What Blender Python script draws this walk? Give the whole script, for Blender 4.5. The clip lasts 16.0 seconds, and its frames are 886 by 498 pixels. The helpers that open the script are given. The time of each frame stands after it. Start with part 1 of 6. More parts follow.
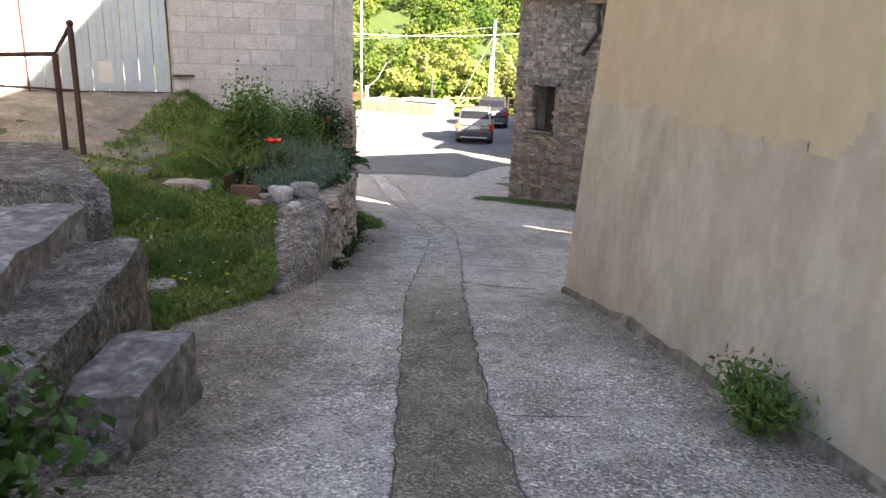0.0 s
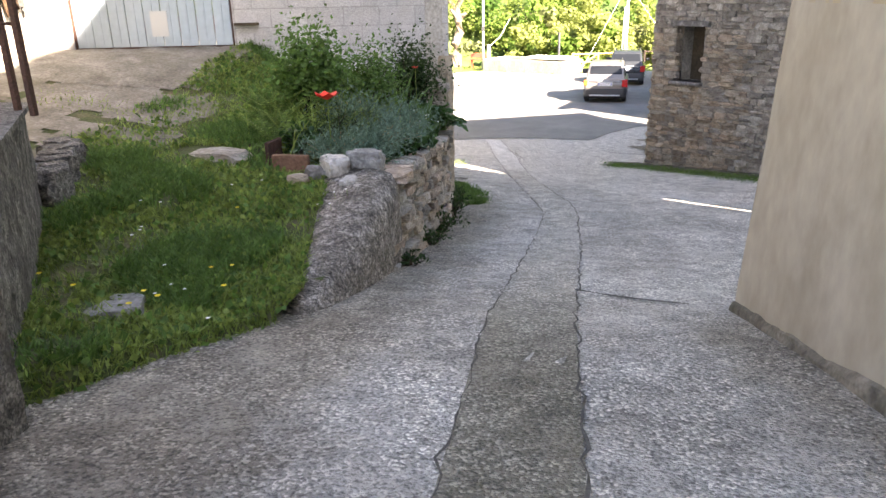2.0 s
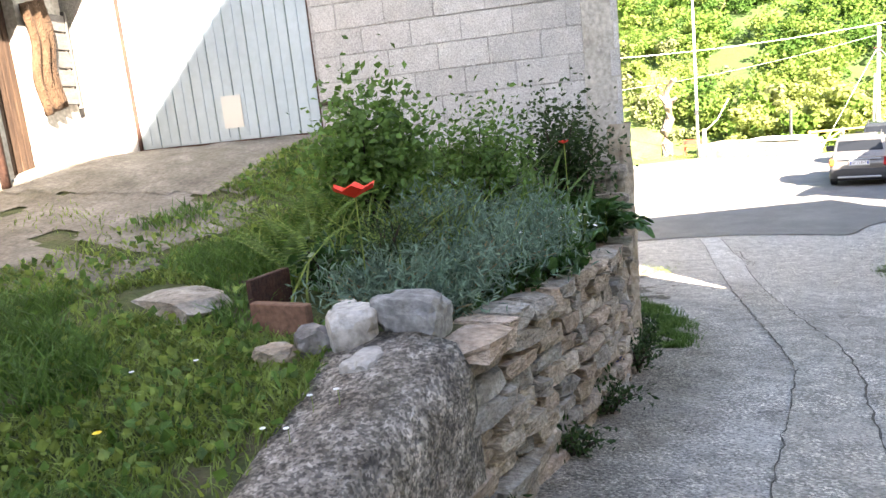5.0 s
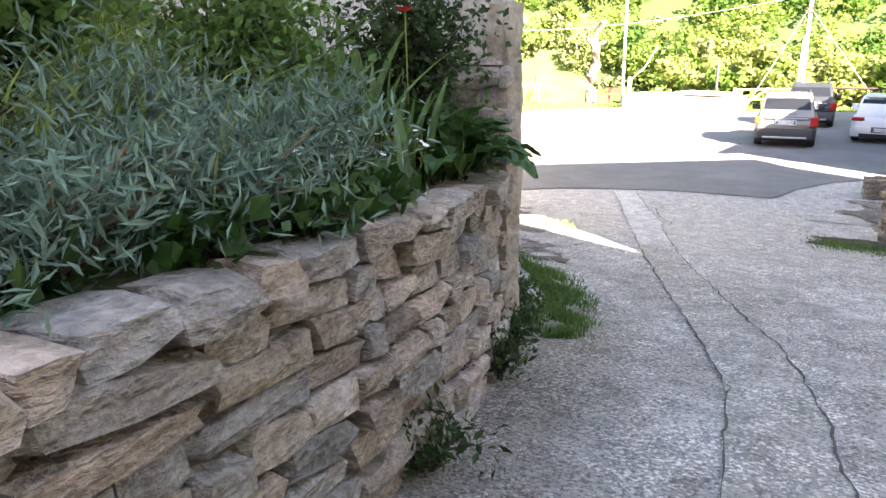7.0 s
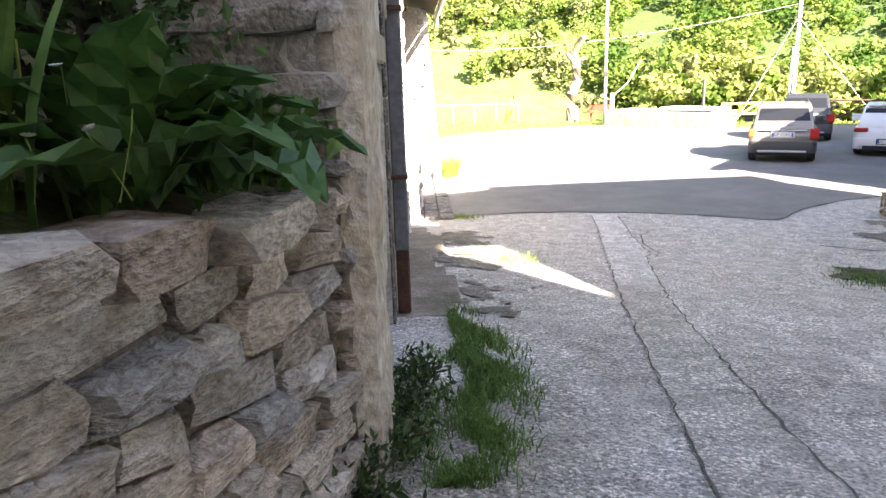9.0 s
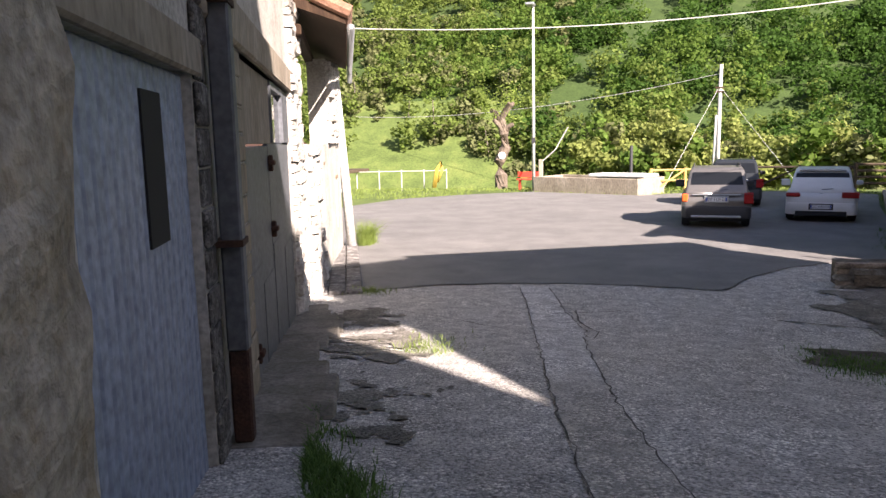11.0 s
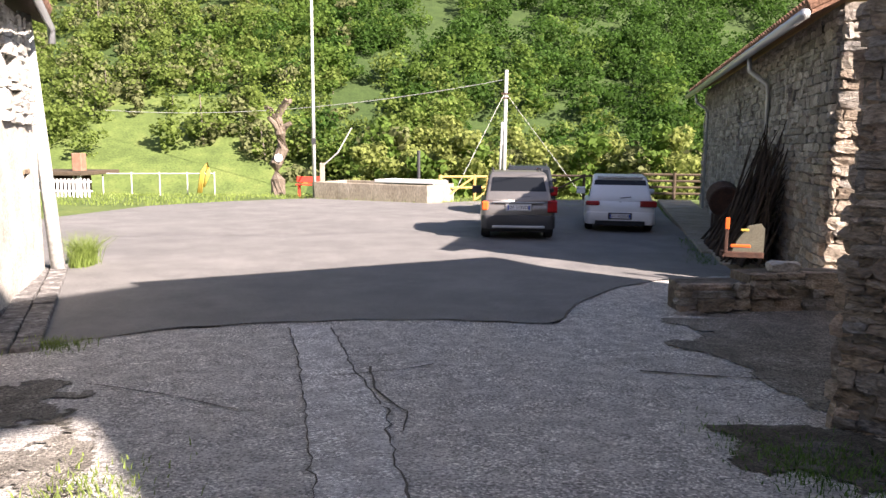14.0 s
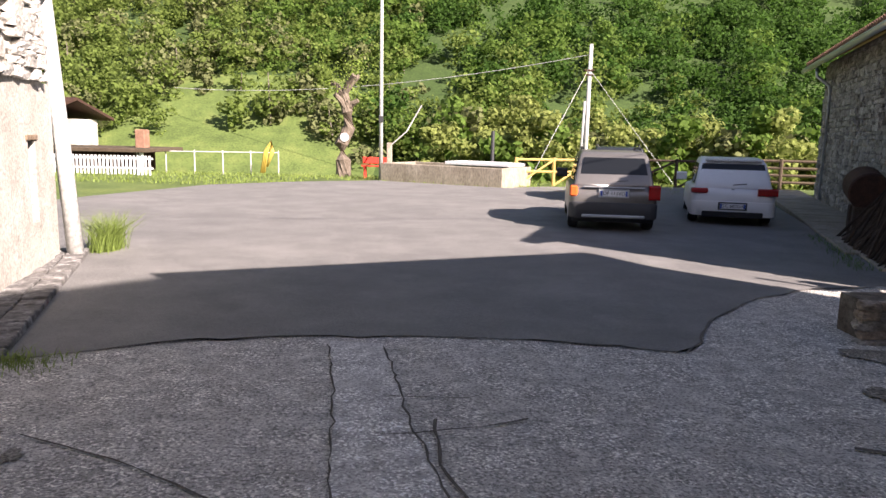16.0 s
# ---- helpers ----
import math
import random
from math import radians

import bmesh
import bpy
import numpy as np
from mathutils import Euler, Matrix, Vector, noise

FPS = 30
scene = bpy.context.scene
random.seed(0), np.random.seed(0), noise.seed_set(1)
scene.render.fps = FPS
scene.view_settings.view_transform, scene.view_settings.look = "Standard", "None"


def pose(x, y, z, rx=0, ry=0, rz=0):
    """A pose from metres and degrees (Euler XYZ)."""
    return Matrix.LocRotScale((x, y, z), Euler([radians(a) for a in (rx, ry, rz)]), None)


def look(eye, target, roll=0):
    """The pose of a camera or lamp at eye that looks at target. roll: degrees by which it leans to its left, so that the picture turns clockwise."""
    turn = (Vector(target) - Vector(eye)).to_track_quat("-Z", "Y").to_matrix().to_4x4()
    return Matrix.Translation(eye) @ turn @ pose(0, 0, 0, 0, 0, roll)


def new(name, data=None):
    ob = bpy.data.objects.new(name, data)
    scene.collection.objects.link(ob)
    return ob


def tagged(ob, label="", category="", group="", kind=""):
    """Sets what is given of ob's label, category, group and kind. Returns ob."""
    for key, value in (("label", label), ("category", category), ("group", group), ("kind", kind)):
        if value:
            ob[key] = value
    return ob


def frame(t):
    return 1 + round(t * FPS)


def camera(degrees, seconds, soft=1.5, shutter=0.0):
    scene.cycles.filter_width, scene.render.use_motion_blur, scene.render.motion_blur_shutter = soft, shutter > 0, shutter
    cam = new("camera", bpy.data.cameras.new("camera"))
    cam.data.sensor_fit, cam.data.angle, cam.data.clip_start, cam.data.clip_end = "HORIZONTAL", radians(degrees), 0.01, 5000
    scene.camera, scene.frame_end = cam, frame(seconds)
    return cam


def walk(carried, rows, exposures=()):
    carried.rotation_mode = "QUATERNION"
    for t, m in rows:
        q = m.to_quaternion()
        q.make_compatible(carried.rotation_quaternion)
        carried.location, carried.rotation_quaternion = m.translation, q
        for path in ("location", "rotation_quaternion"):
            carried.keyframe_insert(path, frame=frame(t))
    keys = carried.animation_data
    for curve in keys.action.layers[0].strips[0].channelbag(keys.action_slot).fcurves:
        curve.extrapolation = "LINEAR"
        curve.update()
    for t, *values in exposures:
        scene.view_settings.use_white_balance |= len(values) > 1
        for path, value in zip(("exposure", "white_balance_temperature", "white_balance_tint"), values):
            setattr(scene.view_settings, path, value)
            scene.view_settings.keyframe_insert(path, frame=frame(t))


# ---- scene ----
cam = camera(63.0, 16.0)
PATH = [
    (0, (0.52, -0.844, 1.997), (0.472, 1.073, 1.428), 2.0),
    (0.5, (0.518, -0.183, 1.86), (0.294, 1.704, 1.236), 0.1),
    (1, (0.511, 0.48, 1.744), (0.251, 2.34, 1.056), -1.6),
    (1.5, (0.614, 1.114, 1.592), (0.291, 2.952, 0.87), -2.0),
    (2, (0.646, 1.719, 1.481), (0.248, 3.564, 0.821), -1.2),
    (2.5, (0.659, 2.342, 1.38), (0.061, 4.141, 0.744), -4.5),
    (3, (0.538, 2.921, 1.278), (-0.314, 4.619, 0.654), -3.0),
    (3.5, (0.445, 3.499, 1.194), (-0.709, 5.03, 0.626), -6.3),
    (4, (0.375, 4.192, 1.119), (-0.835, 5.702, 0.615), -5.2),
    (4.5, (0.357, 4.858, 1.043), (-0.769, 6.472, 0.682), -9.1),
    (5, (0.263, 5.528, 0.907), (-0.694, 7.246, 0.542), -6.1),
    (5.2, (0.208, 5.713, 0.884), (-0.681, 7.467, 0.515), -6.0),
    (7.3, (-0.119, 8.389, 0.29), (-0.858, 10.162, -0.266), -0.4),
    (7.5, (-0.144, 8.625, 0.249), (-0.862, 10.408, -0.304), -0.8),
    (8, (-0.188, 9.287, 0.161), (-0.879, 11.091, -0.356), -2.8),
    (8.5, (-0.232, 9.821, 0.032), (-0.958, 11.614, -0.478), -1.0),
    (9, (-0.268, 10.442, -0.063), (-1.001, 12.24, -0.541), -1.7),
    (9.5, (-0.329, 10.892, -0.122), (-1.067, 12.695, -0.574), -1.1),
    (9.7, (-0.338, 11.072, -0.164), (-1.077, 12.883, -0.581), -1.6),
    (11.8, (-0.657, 13.054, -0.372), (-1.116, 14.982, -0.643), 0.5),
    (12, (-0.684, 13.28, -0.374), (-1.118, 15.214, -0.64), 0.9),
    (12.5, (-0.717, 13.883, -0.462), (-1.031, 15.837, -0.749), 0.8),
    (13, (-0.845, 14.463, -0.528), (-0.982, 16.435, -0.83), 1.1),
    (13.5, (-0.87, 14.96, -0.579), (-0.873, 16.937, -0.882), -0.1),
    (14, (-0.954, 15.544, -0.651), (-0.941, 17.524, -0.929), 0.5),
    (14.5, (-0.984, 16.147, -0.711), (-0.989, 18.125, -1.006), 0.3),
    (15, (-1.029, 16.726, -0.783), (-1.137, 18.704, -1.055), 0.9),
    (15.5, (-1.107, 17.214, -0.822), (-1.213, 19.19, -1.111), 1.2),
    (16, (-1.179, 17.827, -0.893), (-1.352, 19.794, -1.212), 1.2),
]
walk(cam, [(t, look(eye, target, roll)) for t, eye, target, roll in PATH],
     exposures=[(0, 3.25, 7800, 22), (1, 3.6, 7800, 21), (2.0, 3.7, 7700, 20), (2.5, 3.8, 7700, 19), (3.3, 4.1, 7600, 18), (4, 4.0, 7400, 17), (5, 3.95, 7400, 17), (7.5, 4.0, 7400, 21), (9.2, 3.6, 7400, 21), (9.7, 3.3, 7300, 22), (11.8, 1.45, 6900, 25), (12.5, 1.45, 6900, 25), (13.5, 2.0, 6900, 24), (14.5, 2.0, 6900, 24), (15.3, 1.75, 6900, 25), (16, 1.7, 6900, 25)])

# ---- world and sun ----
SUN_AZ = radians(40)      # light travels to -x, turned this much to +y
SUN_EL = radians(32)
sun_way = Vector((-math.cos(SUN_AZ) * math.cos(SUN_EL), math.sin(SUN_AZ) * math.cos(SUN_EL), -math.sin(SUN_EL)))
world = bpy.data.worlds.new("world")
scene.world = world
world.use_nodes = True
wn = world.node_tree
sky = wn.nodes.new("ShaderNodeTexSky")
sky.sky_type = "NISHITA"
sky.sun_disc = False
sky.sun_elevation = SUN_EL
sky.sun_rotation = math.atan2(-sun_way.x, -sun_way.y)
wn.links.new(sky.outputs[0], wn.nodes["Background"].inputs[0])
wn.nodes["Background"].inputs[1].default_value = 0.055
sun = new("sun", bpy.data.lights.new("sun", "SUN"))
sun.data.energy = 5.0
sun.data.angle = radians(0.5)
sun.data.color = (1.0, 0.95, 0.86)
sun.matrix_world = look((0, 0, 40), Vector((0, 0, 40)) + sun_way)


# ---- materials ----
def material(name, cols, scale=6.0, rough=0.85, metal=0.0, bump=0.3, fine=60.0, stain=None, stain_scale=0.7,
             rand=0.0, island=0.0, dist=0.02, spec=0.3, pebbles=0.0, grain=.28, trans=0.0, stretch=(1, 1, 1), tints=()):
    """Two-scale noise between the colours cols, stains, relief, and a shift for each piece."""
    m = bpy.data.materials.new(name)
    m.use_nodes = True
    nt = m.node_tree
    b = nt.nodes["Principled BSDF"]
    N, L = nt.nodes.new, nt.links.new
    tc = N("ShaderNodeNewGeometry")
    mp = N("ShaderNodeMapping")
    mp.inputs["Scale"].default_value = stretch
    L(tc.outputs["Position"], mp.inputs[0])
    n1 = N("ShaderNodeTexNoise")
    n1.inputs["Scale"].default_value = scale
    n1.inputs["Detail"].default_value = 6
    n1.inputs["Roughness"].default_value = 0.62
    L(mp.outputs[0], n1.inputs[0])
    r = N("ShaderNodeValToRGB")
    els = r.color_ramp.elements
    els[0].position, els[1].position = 0.3, 0.7
    for i, c in enumerate(cols):
        p = 0.3 + 0.4 * i / max(1, len(cols) - 1)
        e = els[0] if i == 0 else (els[len(els) - 1] if i == len(cols) - 1 else els.new(p))
        e.color = (*c, 1)
    L(n1.outputs[0], r.inputs[0])
    col = r.outputs[0]
    n2 = N("ShaderNodeTexNoise")
    n2.inputs["Scale"].default_value = fine
    n2.inputs["Detail"].default_value = 4
    L(mp.outputs[0], n2.inputs[0])
    fmap = N("ShaderNodeMapRange")
    fmap.inputs[1].default_value, fmap.inputs[2].default_value = 0.3, 0.7
    fmap.inputs[3].default_value, fmap.inputs[4].default_value = 1 - grain, 1 + grain
    L(n2.outputs[0], fmap.inputs[0])
    mul = N("ShaderNodeMix")
    mul.data_type, mul.blend_type = "RGBA", "MULTIPLY"
    mul.inputs[0].default_value = 1
    L(col, mul.inputs[6])
    L(fmap.outputs[0], mul.inputs[7])
    col = mul.outputs[2]
    if pebbles:
        vo = N("ShaderNodeTexVoronoi")
        vo.inputs["Scale"].default_value = 80
        L(mp.outputs[0], vo.inputs["Vector"])
        vm = N("ShaderNodeMapRange")
        vm.inputs[1].default_value, vm.inputs[2].default_value = 0.25, 0.8
        vm.inputs[3].default_value, vm.inputs[4].default_value = 1 - pebbles, 1 + pebbles
        sx = N("ShaderNodeSeparateColor")
        L(vo.outputs["Color"], sx.inputs[0])
        L(sx.outputs[0], vm.inputs[0])
        mv = N("ShaderNodeMix")
        mv.data_type, mv.blend_type = "RGBA", "MULTIPLY"
        mv.inputs[0].default_value = 1
        L(col, mv.inputs[6])
        L(vm.outputs[0], mv.inputs[7])
        col = mv.outputs[2]
    if stain:
        n3 = N("ShaderNodeTexNoise")
        n3.inputs["Scale"].default_value = stain_scale
        n3.inputs["Detail"].default_value = 8
        n3.inputs["Roughness"].default_value = 0.7
        L(mp.outputs[0], n3.inputs[0])
        sm = N("ShaderNodeMapRange")
        sm.inputs[1].default_value, sm.inputs[2].default_value = 0.5, 0.68
        sm.inputs[4].default_value = stain[3]
        L(n3.outputs[0], sm.inputs[0])
        mx = N("ShaderNodeMix")
        mx.data_type = "RGBA"
        L(sm.outputs[0], mx.inputs[0])
        L(col, mx.inputs[6])
        mx.inputs[7].default_value = (*stain[:3], 1)
        col = mx.outputs[2]
    if rand or island:
        if island:
            src = N("ShaderNodeNewGeometry").outputs["Random Per Island"]
        else:
            src = N("ShaderNodeObjectInfo").outputs["Random"]
        k = island or rand
        rm = N("ShaderNodeMapRange")
        rm.inputs[3].default_value, rm.inputs[4].default_value = 1 - k, 1 + k
        L(src, rm.inputs[0])
        m2 = N("ShaderNodeMix")
        m2.data_type, m2.blend_type = "RGBA", "MULTIPLY"
        m2.inputs[0].default_value = 1
        L(col, m2.inputs[6])
        L(rm.outputs[0], m2.inputs[7])
        col = m2.outputs[2]
    if tints:
        tr = N("ShaderNodeValToRGB")
        tr.color_ramp.interpolation = "CONSTANT"
        te = tr.color_ramp.elements
        while len(te) < len(tints):
            te.new(.5)
        for i, c in enumerate(tints):
            te[i].position = i / len(tints)
            te[i].color = (*c, 1)
        wrap = N("ShaderNodeMath")
        wrap.operation = "FRACT"
        sc = N("ShaderNodeMath")
        sc.operation = "MULTIPLY"
        sc.inputs[1].default_value = 7.3
        L(N("ShaderNodeObjectInfo").outputs["Random"], sc.inputs[0])
        L(sc.outputs[0], wrap.inputs[0])
        L(wrap.outputs[0], tr.inputs[0])
        m3 = N("ShaderNodeMix")
        m3.data_type, m3.blend_type = "RGBA", "MULTIPLY"
        m3.inputs[0].default_value = 1
        L(col, m3.inputs[6])
        L(tr.outputs[0], m3.inputs[7])
        col = m3.outputs[2]
    L(col, b.inputs["Base Color"])
    b.inputs["Roughness"].default_value = rough
    b.inputs["Metallic"].default_value = metal
    b.inputs["Specular IOR Level"].default_value = spec
    if trans:
        tr = N("ShaderNodeBsdfTranslucent")
        L(col, tr.inputs[0])
        ms = N("ShaderNodeMixShader")
        ms.inputs[0].default_value = trans
        L(b.outputs[0], ms.inputs[1])
        L(tr.outputs[0], ms.inputs[2])
        L(ms.outputs[0], nt.nodes["Material Output"].inputs[0])
    if bump:
        ad = N("ShaderNodeMath")
        ad.operation = "MULTIPLY_ADD"
        ad.inputs[1].default_value = 1.6
        L(n1.outputs[0], ad.inputs[0])
        L(n2.outputs[0], ad.inputs[2])
        bp = N("ShaderNodeBump")
        bp.inputs["Strength"].default_value = bump
        bp.inputs["Distance"].default_value = dist
        L(ad.outputs[0], bp.inputs["Height"])
        L(bp.outputs[0], b.inputs["Normal"])
    return m


def plain(name, col, rough=0.5, metal=0.0, spec=0.5):
    m = bpy.data.materials.new(name)
    m.use_nodes = True
    b = m.node_tree.nodes["Principled BSDF"]
    b.inputs["Base Color"].default_value = (*col, 1)
    b.inputs["Roughness"].default_value = rough
    b.inputs["Metallic"].default_value = metal
    b.inputs["Specular IOR Level"].default_value = spec
    return m


def aggregate(name, tones, along=None, dirt=(), worn=.5):
    """Old concrete with bare aggregate: pebbles, pits, broad wear; tones, or other tones along the lane, and dirt by lines (normal, offset, width)."""
    m = bpy.data.materials.new(name)
    m.use_nodes = True
    nt = m.node_tree
    N, L = nt.nodes.new, nt.links.new
    b = nt.nodes["Principled BSDF"]
    pos = N("ShaderNodeNewGeometry").outputs["Position"]

    def tex(kind, scale, detail=4):
        n = N(kind)
        n.inputs["Scale"].default_value = scale
        if kind == "ShaderNodeTexNoise":
            n.inputs["Detail"].default_value = detail
            n.inputs["Roughness"].default_value = .62
        L(pos, n.inputs["Vector"])
        return n

    def span(src, a, b, c, d):
        n = N("ShaderNodeMapRange")
        n.interpolation_type = "SMOOTHSTEP"
        for i, v in enumerate((a, b, c, d)):
            n.inputs[i + 1].default_value = v
        L(src, n.inputs[0])
        return n.outputs[0]

    def mixed(kind, fac, a, b):
        n = N("ShaderNodeMix")
        n.data_type, n.blend_type = "RGBA", kind
        for slot, v in ((0, fac), (6, a), (7, b)):
            if isinstance(v, (int, float)):
                n.inputs[slot].default_value = v
            elif isinstance(v, tuple):
                n.inputs[slot].default_value = (*v, 1)
            else:
                L(v, n.inputs[slot])
        return n.outputs[2]

    broad = tex("ShaderNodeTexNoise", .8, 7)
    col = mixed("MIX", span(broad.outputs[0], .38, .62, 0, 1), tones[0], tones[1])
    if along:
        sep = N("ShaderNodeSeparateXYZ")
        L(pos, sep.inputs[0])
        for y0, y1, tone in along:
            col = mixed("MIX", span(sep.outputs[1], y0, y1, 0, 1), col, tone)
    mid = tex("ShaderNodeTexNoise", 5, 6)
    col = mixed("MULTIPLY", 1, col, span(mid.outputs[0], .3, .7, .78, 1.2))
    stone = tex("ShaderNodeTexVoronoi", 62)
    sc = N("ShaderNodeSeparateColor")
    L(stone.outputs["Color"], sc.inputs[0])
    show = span(tex("ShaderNodeTexNoise", 2.2, 5).outputs[0], .36, .6, .25, 1)
    lit = span(sc.outputs[0], .55, .95, .8, 1.75)
    col = mixed("MIX", show, col, mixed("MULTIPLY", 1, col, lit))
    pit = tex("ShaderNodeTexNoise", 42, 3)
    col = mixed("MULTIPLY", worn, col, span(pit.outputs[0], .36, .54, .25, 1.08))
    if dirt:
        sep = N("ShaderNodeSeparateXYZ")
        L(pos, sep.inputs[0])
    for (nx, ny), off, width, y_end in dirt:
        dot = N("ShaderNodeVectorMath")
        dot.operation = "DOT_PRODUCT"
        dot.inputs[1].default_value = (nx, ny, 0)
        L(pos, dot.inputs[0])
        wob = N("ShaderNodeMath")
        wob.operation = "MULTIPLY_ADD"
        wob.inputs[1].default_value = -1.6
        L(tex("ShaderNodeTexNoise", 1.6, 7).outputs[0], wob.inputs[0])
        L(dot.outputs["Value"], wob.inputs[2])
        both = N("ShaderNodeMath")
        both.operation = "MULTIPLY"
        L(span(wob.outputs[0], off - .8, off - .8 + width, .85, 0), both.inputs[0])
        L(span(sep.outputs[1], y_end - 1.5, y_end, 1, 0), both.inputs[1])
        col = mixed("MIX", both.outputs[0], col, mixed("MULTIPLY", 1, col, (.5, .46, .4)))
    L(col, b.inputs["Base Color"])
    b.inputs["Roughness"].default_value = .9
    b.inputs["Specular IOR Level"].default_value = .25
    high = N("ShaderNodeMath")
    high.operation = "MULTIPLY_ADD"
    high.inputs[1].default_value = -.9
    L(stone.outputs["Distance"], high.inputs[0])
    hm = N("ShaderNodeMath")
    hm.operation = "MULTIPLY_ADD"
    hm.inputs[1].default_value = 1.6
    L(pit.outputs[0], hm.inputs[0])
    L(mid.outputs[0], hm.inputs[2])
    L(hm.outputs[0], high.inputs[2])
    bp = N("ShaderNodeBump")
    bp.inputs["Strength"].default_value = .9
    bp.inputs["Distance"].default_value = .022
    L(high.outputs[0], bp.inputs["Height"])
    L(bp.outputs[0], b.inputs["Normal"])
    return m


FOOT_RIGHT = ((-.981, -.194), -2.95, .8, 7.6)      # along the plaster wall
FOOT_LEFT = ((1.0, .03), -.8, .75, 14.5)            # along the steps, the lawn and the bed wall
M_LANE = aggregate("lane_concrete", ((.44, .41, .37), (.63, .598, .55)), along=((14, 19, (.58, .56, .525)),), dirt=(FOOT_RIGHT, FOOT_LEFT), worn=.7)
M_CHANNEL = aggregate("channel_concrete", ((.22, .2, .158), (.31, .285, .23)), along=((4.5, 9.0, (.5, .47, .42)), (16.5, 19.5, (.66, .65, .63))), worn=.55)
M_ASPHALT = material("asphalt", [(.145, .141, .138), (.2, .195, .188)], 1.2, .8, bump=.35, fine=110, stain=(.24, .23, .22, .45), stain_scale=.3, pebbles=.12)
M_GRASSLAND = material("grassland", [(.06, .09, .024), (.09, .13, .034), (.135, .17, .048)], .6, .95, bump=.5, fine=9)
M_SLAB = material("worn_slab", [(.12, .105, .083), (.19, .17, .14), (.28, .255, .22)], 2.5, .9, bump=.6, fine=28, stain=(.12, .11, .07, .6), stain_scale=1.2)
M_COAT = material("render_coat", [(.33, .275, .205), (.4, .34, .262), (.46, .4, .32)], 1.6, .9, bump=.16, fine=9, stain=(.26, .21, .155, .6), stain_scale=.9, grain=.08, stretch=(1, 1, .6))
# green of the wooded ground, darkened so gaps between crowns read as shade
M_FLOOR = material("forest_floor_shade", [(.026, .05, .012), (.046, .078, .02)], 1, .95, bump=.3, fine=8)
M_MORTARL = material("pale_mortar", [(.17, .15, .125), (.25, .225, .19), (.33, .3, .26)], 4, .95, bump=.9, fine=22)
M_SOIL = material("turf_soil", [(.045, .06, .02), (.07, .085, .03), (.12, .1, .06)], 3.5, .95, bump=.8, fine=30)
M_PLASTER = material("ochre_plaster", [(.4, .315, .205), (.46, .37, .25)], 1.2, .9, bump=.05, fine=5, stain=(.33, .265, .185, .5), stain_scale=.6, grain=.06)
M_CEMENT = material("grey_render", [(.22, .185, .14), (.29, .25, .195), (.36, .315, .255)], 2.2, .9, bump=.35, fine=18, stain=(.23, .2, .16, .6), stain_scale=1.3, stretch=(1, 1, .45))
M_WHITE = material("whitewash", [(.3, .28, .245), (.42, .4, .36), (.5, .48, .44)], 2, .9, bump=.4, fine=25, stain=(.45, .42, .37, .5), stain_scale=1.2)
M_STONE = material("lime_stone", [(.2, .17, .135), (.36, .325, .28), (.56, .53, .48)], 6, .9, bump=1.0, fine=26, stain=(.14, .12, .1, .6), stain_scale=3, rand=.25, dist=.04, stretch=(1, 1, 2.2), tints=((1, .9, .8), (.92, .92, .92), (1.15, 1.08, 1.0), (.85, .77, .69), (1.05, 1, .94), (.8, .82, .85), (1.1, .96, .87)))
M_STONE_J = material("lime_stone_joined", [(.2, .172, .145), (.31, .283, .247), (.44, .41, .365)], 7, .9, bump=.9, fine=40, stain=(.12, .1, .085, .6), stain_scale=2, island=.35)
M_MORTAR = material("old_mortar", [(.07, .058, .045), (.13, .11, .09), (.22, .195, .165)], 5, .95, bump=.9, fine=25)
M_BLOCK = material("concrete_block", [(.44, .43, .42), (.55, .54, .53)], 5, .9, bump=.5, fine=70, rand=.08, stain=(.36, .35, .33, .4))
M_JOINT = material("block_mortar", [(.33, .32, .31), (.43, .42, .41)], 5, .95, bump=.5, fine=50)
M_OLDCON = material("weathered_concrete", [(.05, .046, .041), (.12, .112, .102), (.25, .235, .215)], 7, .92, bump=1, fine=20, stain=(.06, .055, .045, .6), stain_scale=1.6, dist=.03, pebbles=.4, grain=.42)
M_STEP = material("step_stone", [(.085, .08, .075), (.16, .153, .147), (.36, .35, .34)], 7, .85, bump=1, fine=22, stain=(.12, .11, .1, .5))
M_METAL = material("painted_sheet", [(.37, .45, .51), (.42, .5, .56)], 1.5, .45, .3, bump=.03, fine=12, grain=.04, stain=(.33, .38, .42, .4))
M_GREYDOOR = material("grey_sheet_door", [(.1, .108, .122), (.135, .145, .16)], 1.5, .6, .2, bump=.08, fine=20, stain=(.18, .185, .2, .5), stain_scale=1.4)
M_BLUEDOOR = material("blue_sheet_door", [(.26, .31, .4), (.31, .36, .46)], 2, .5, .2, bump=.05, fine=20)
M_RUST = material("rust_iron", [(.05, .03, .025), (.1, .05, .035)], 9, .8, .3, bump=.4, fine=60)
M_WOOD = material("grey_wood", [(.14, .095, .06), (.25, .18, .12), (.33, .26, .19)], 3, .85, bump=.5, fine=30, stretch=(6, 6, .6))
M_LOG = material("bark_wood", [(.035, .025, .019), (.075, .055, .042)], 5, .95, bump=.8, fine=30, rand=.4)
M_TILE = material("roof_tile", [(.17, .09, .06), (.27, .155, .105)], 4, .9, bump=.4, fine=30, rand=.25)
M_FENCE = material("fence_wood", [(.06, .045, .03), (.1, .075, .05)], 5, .9, bump=.3, fine=30)
M_GALV = plain("galvanised", (.5, .52, .53), .4, .7)
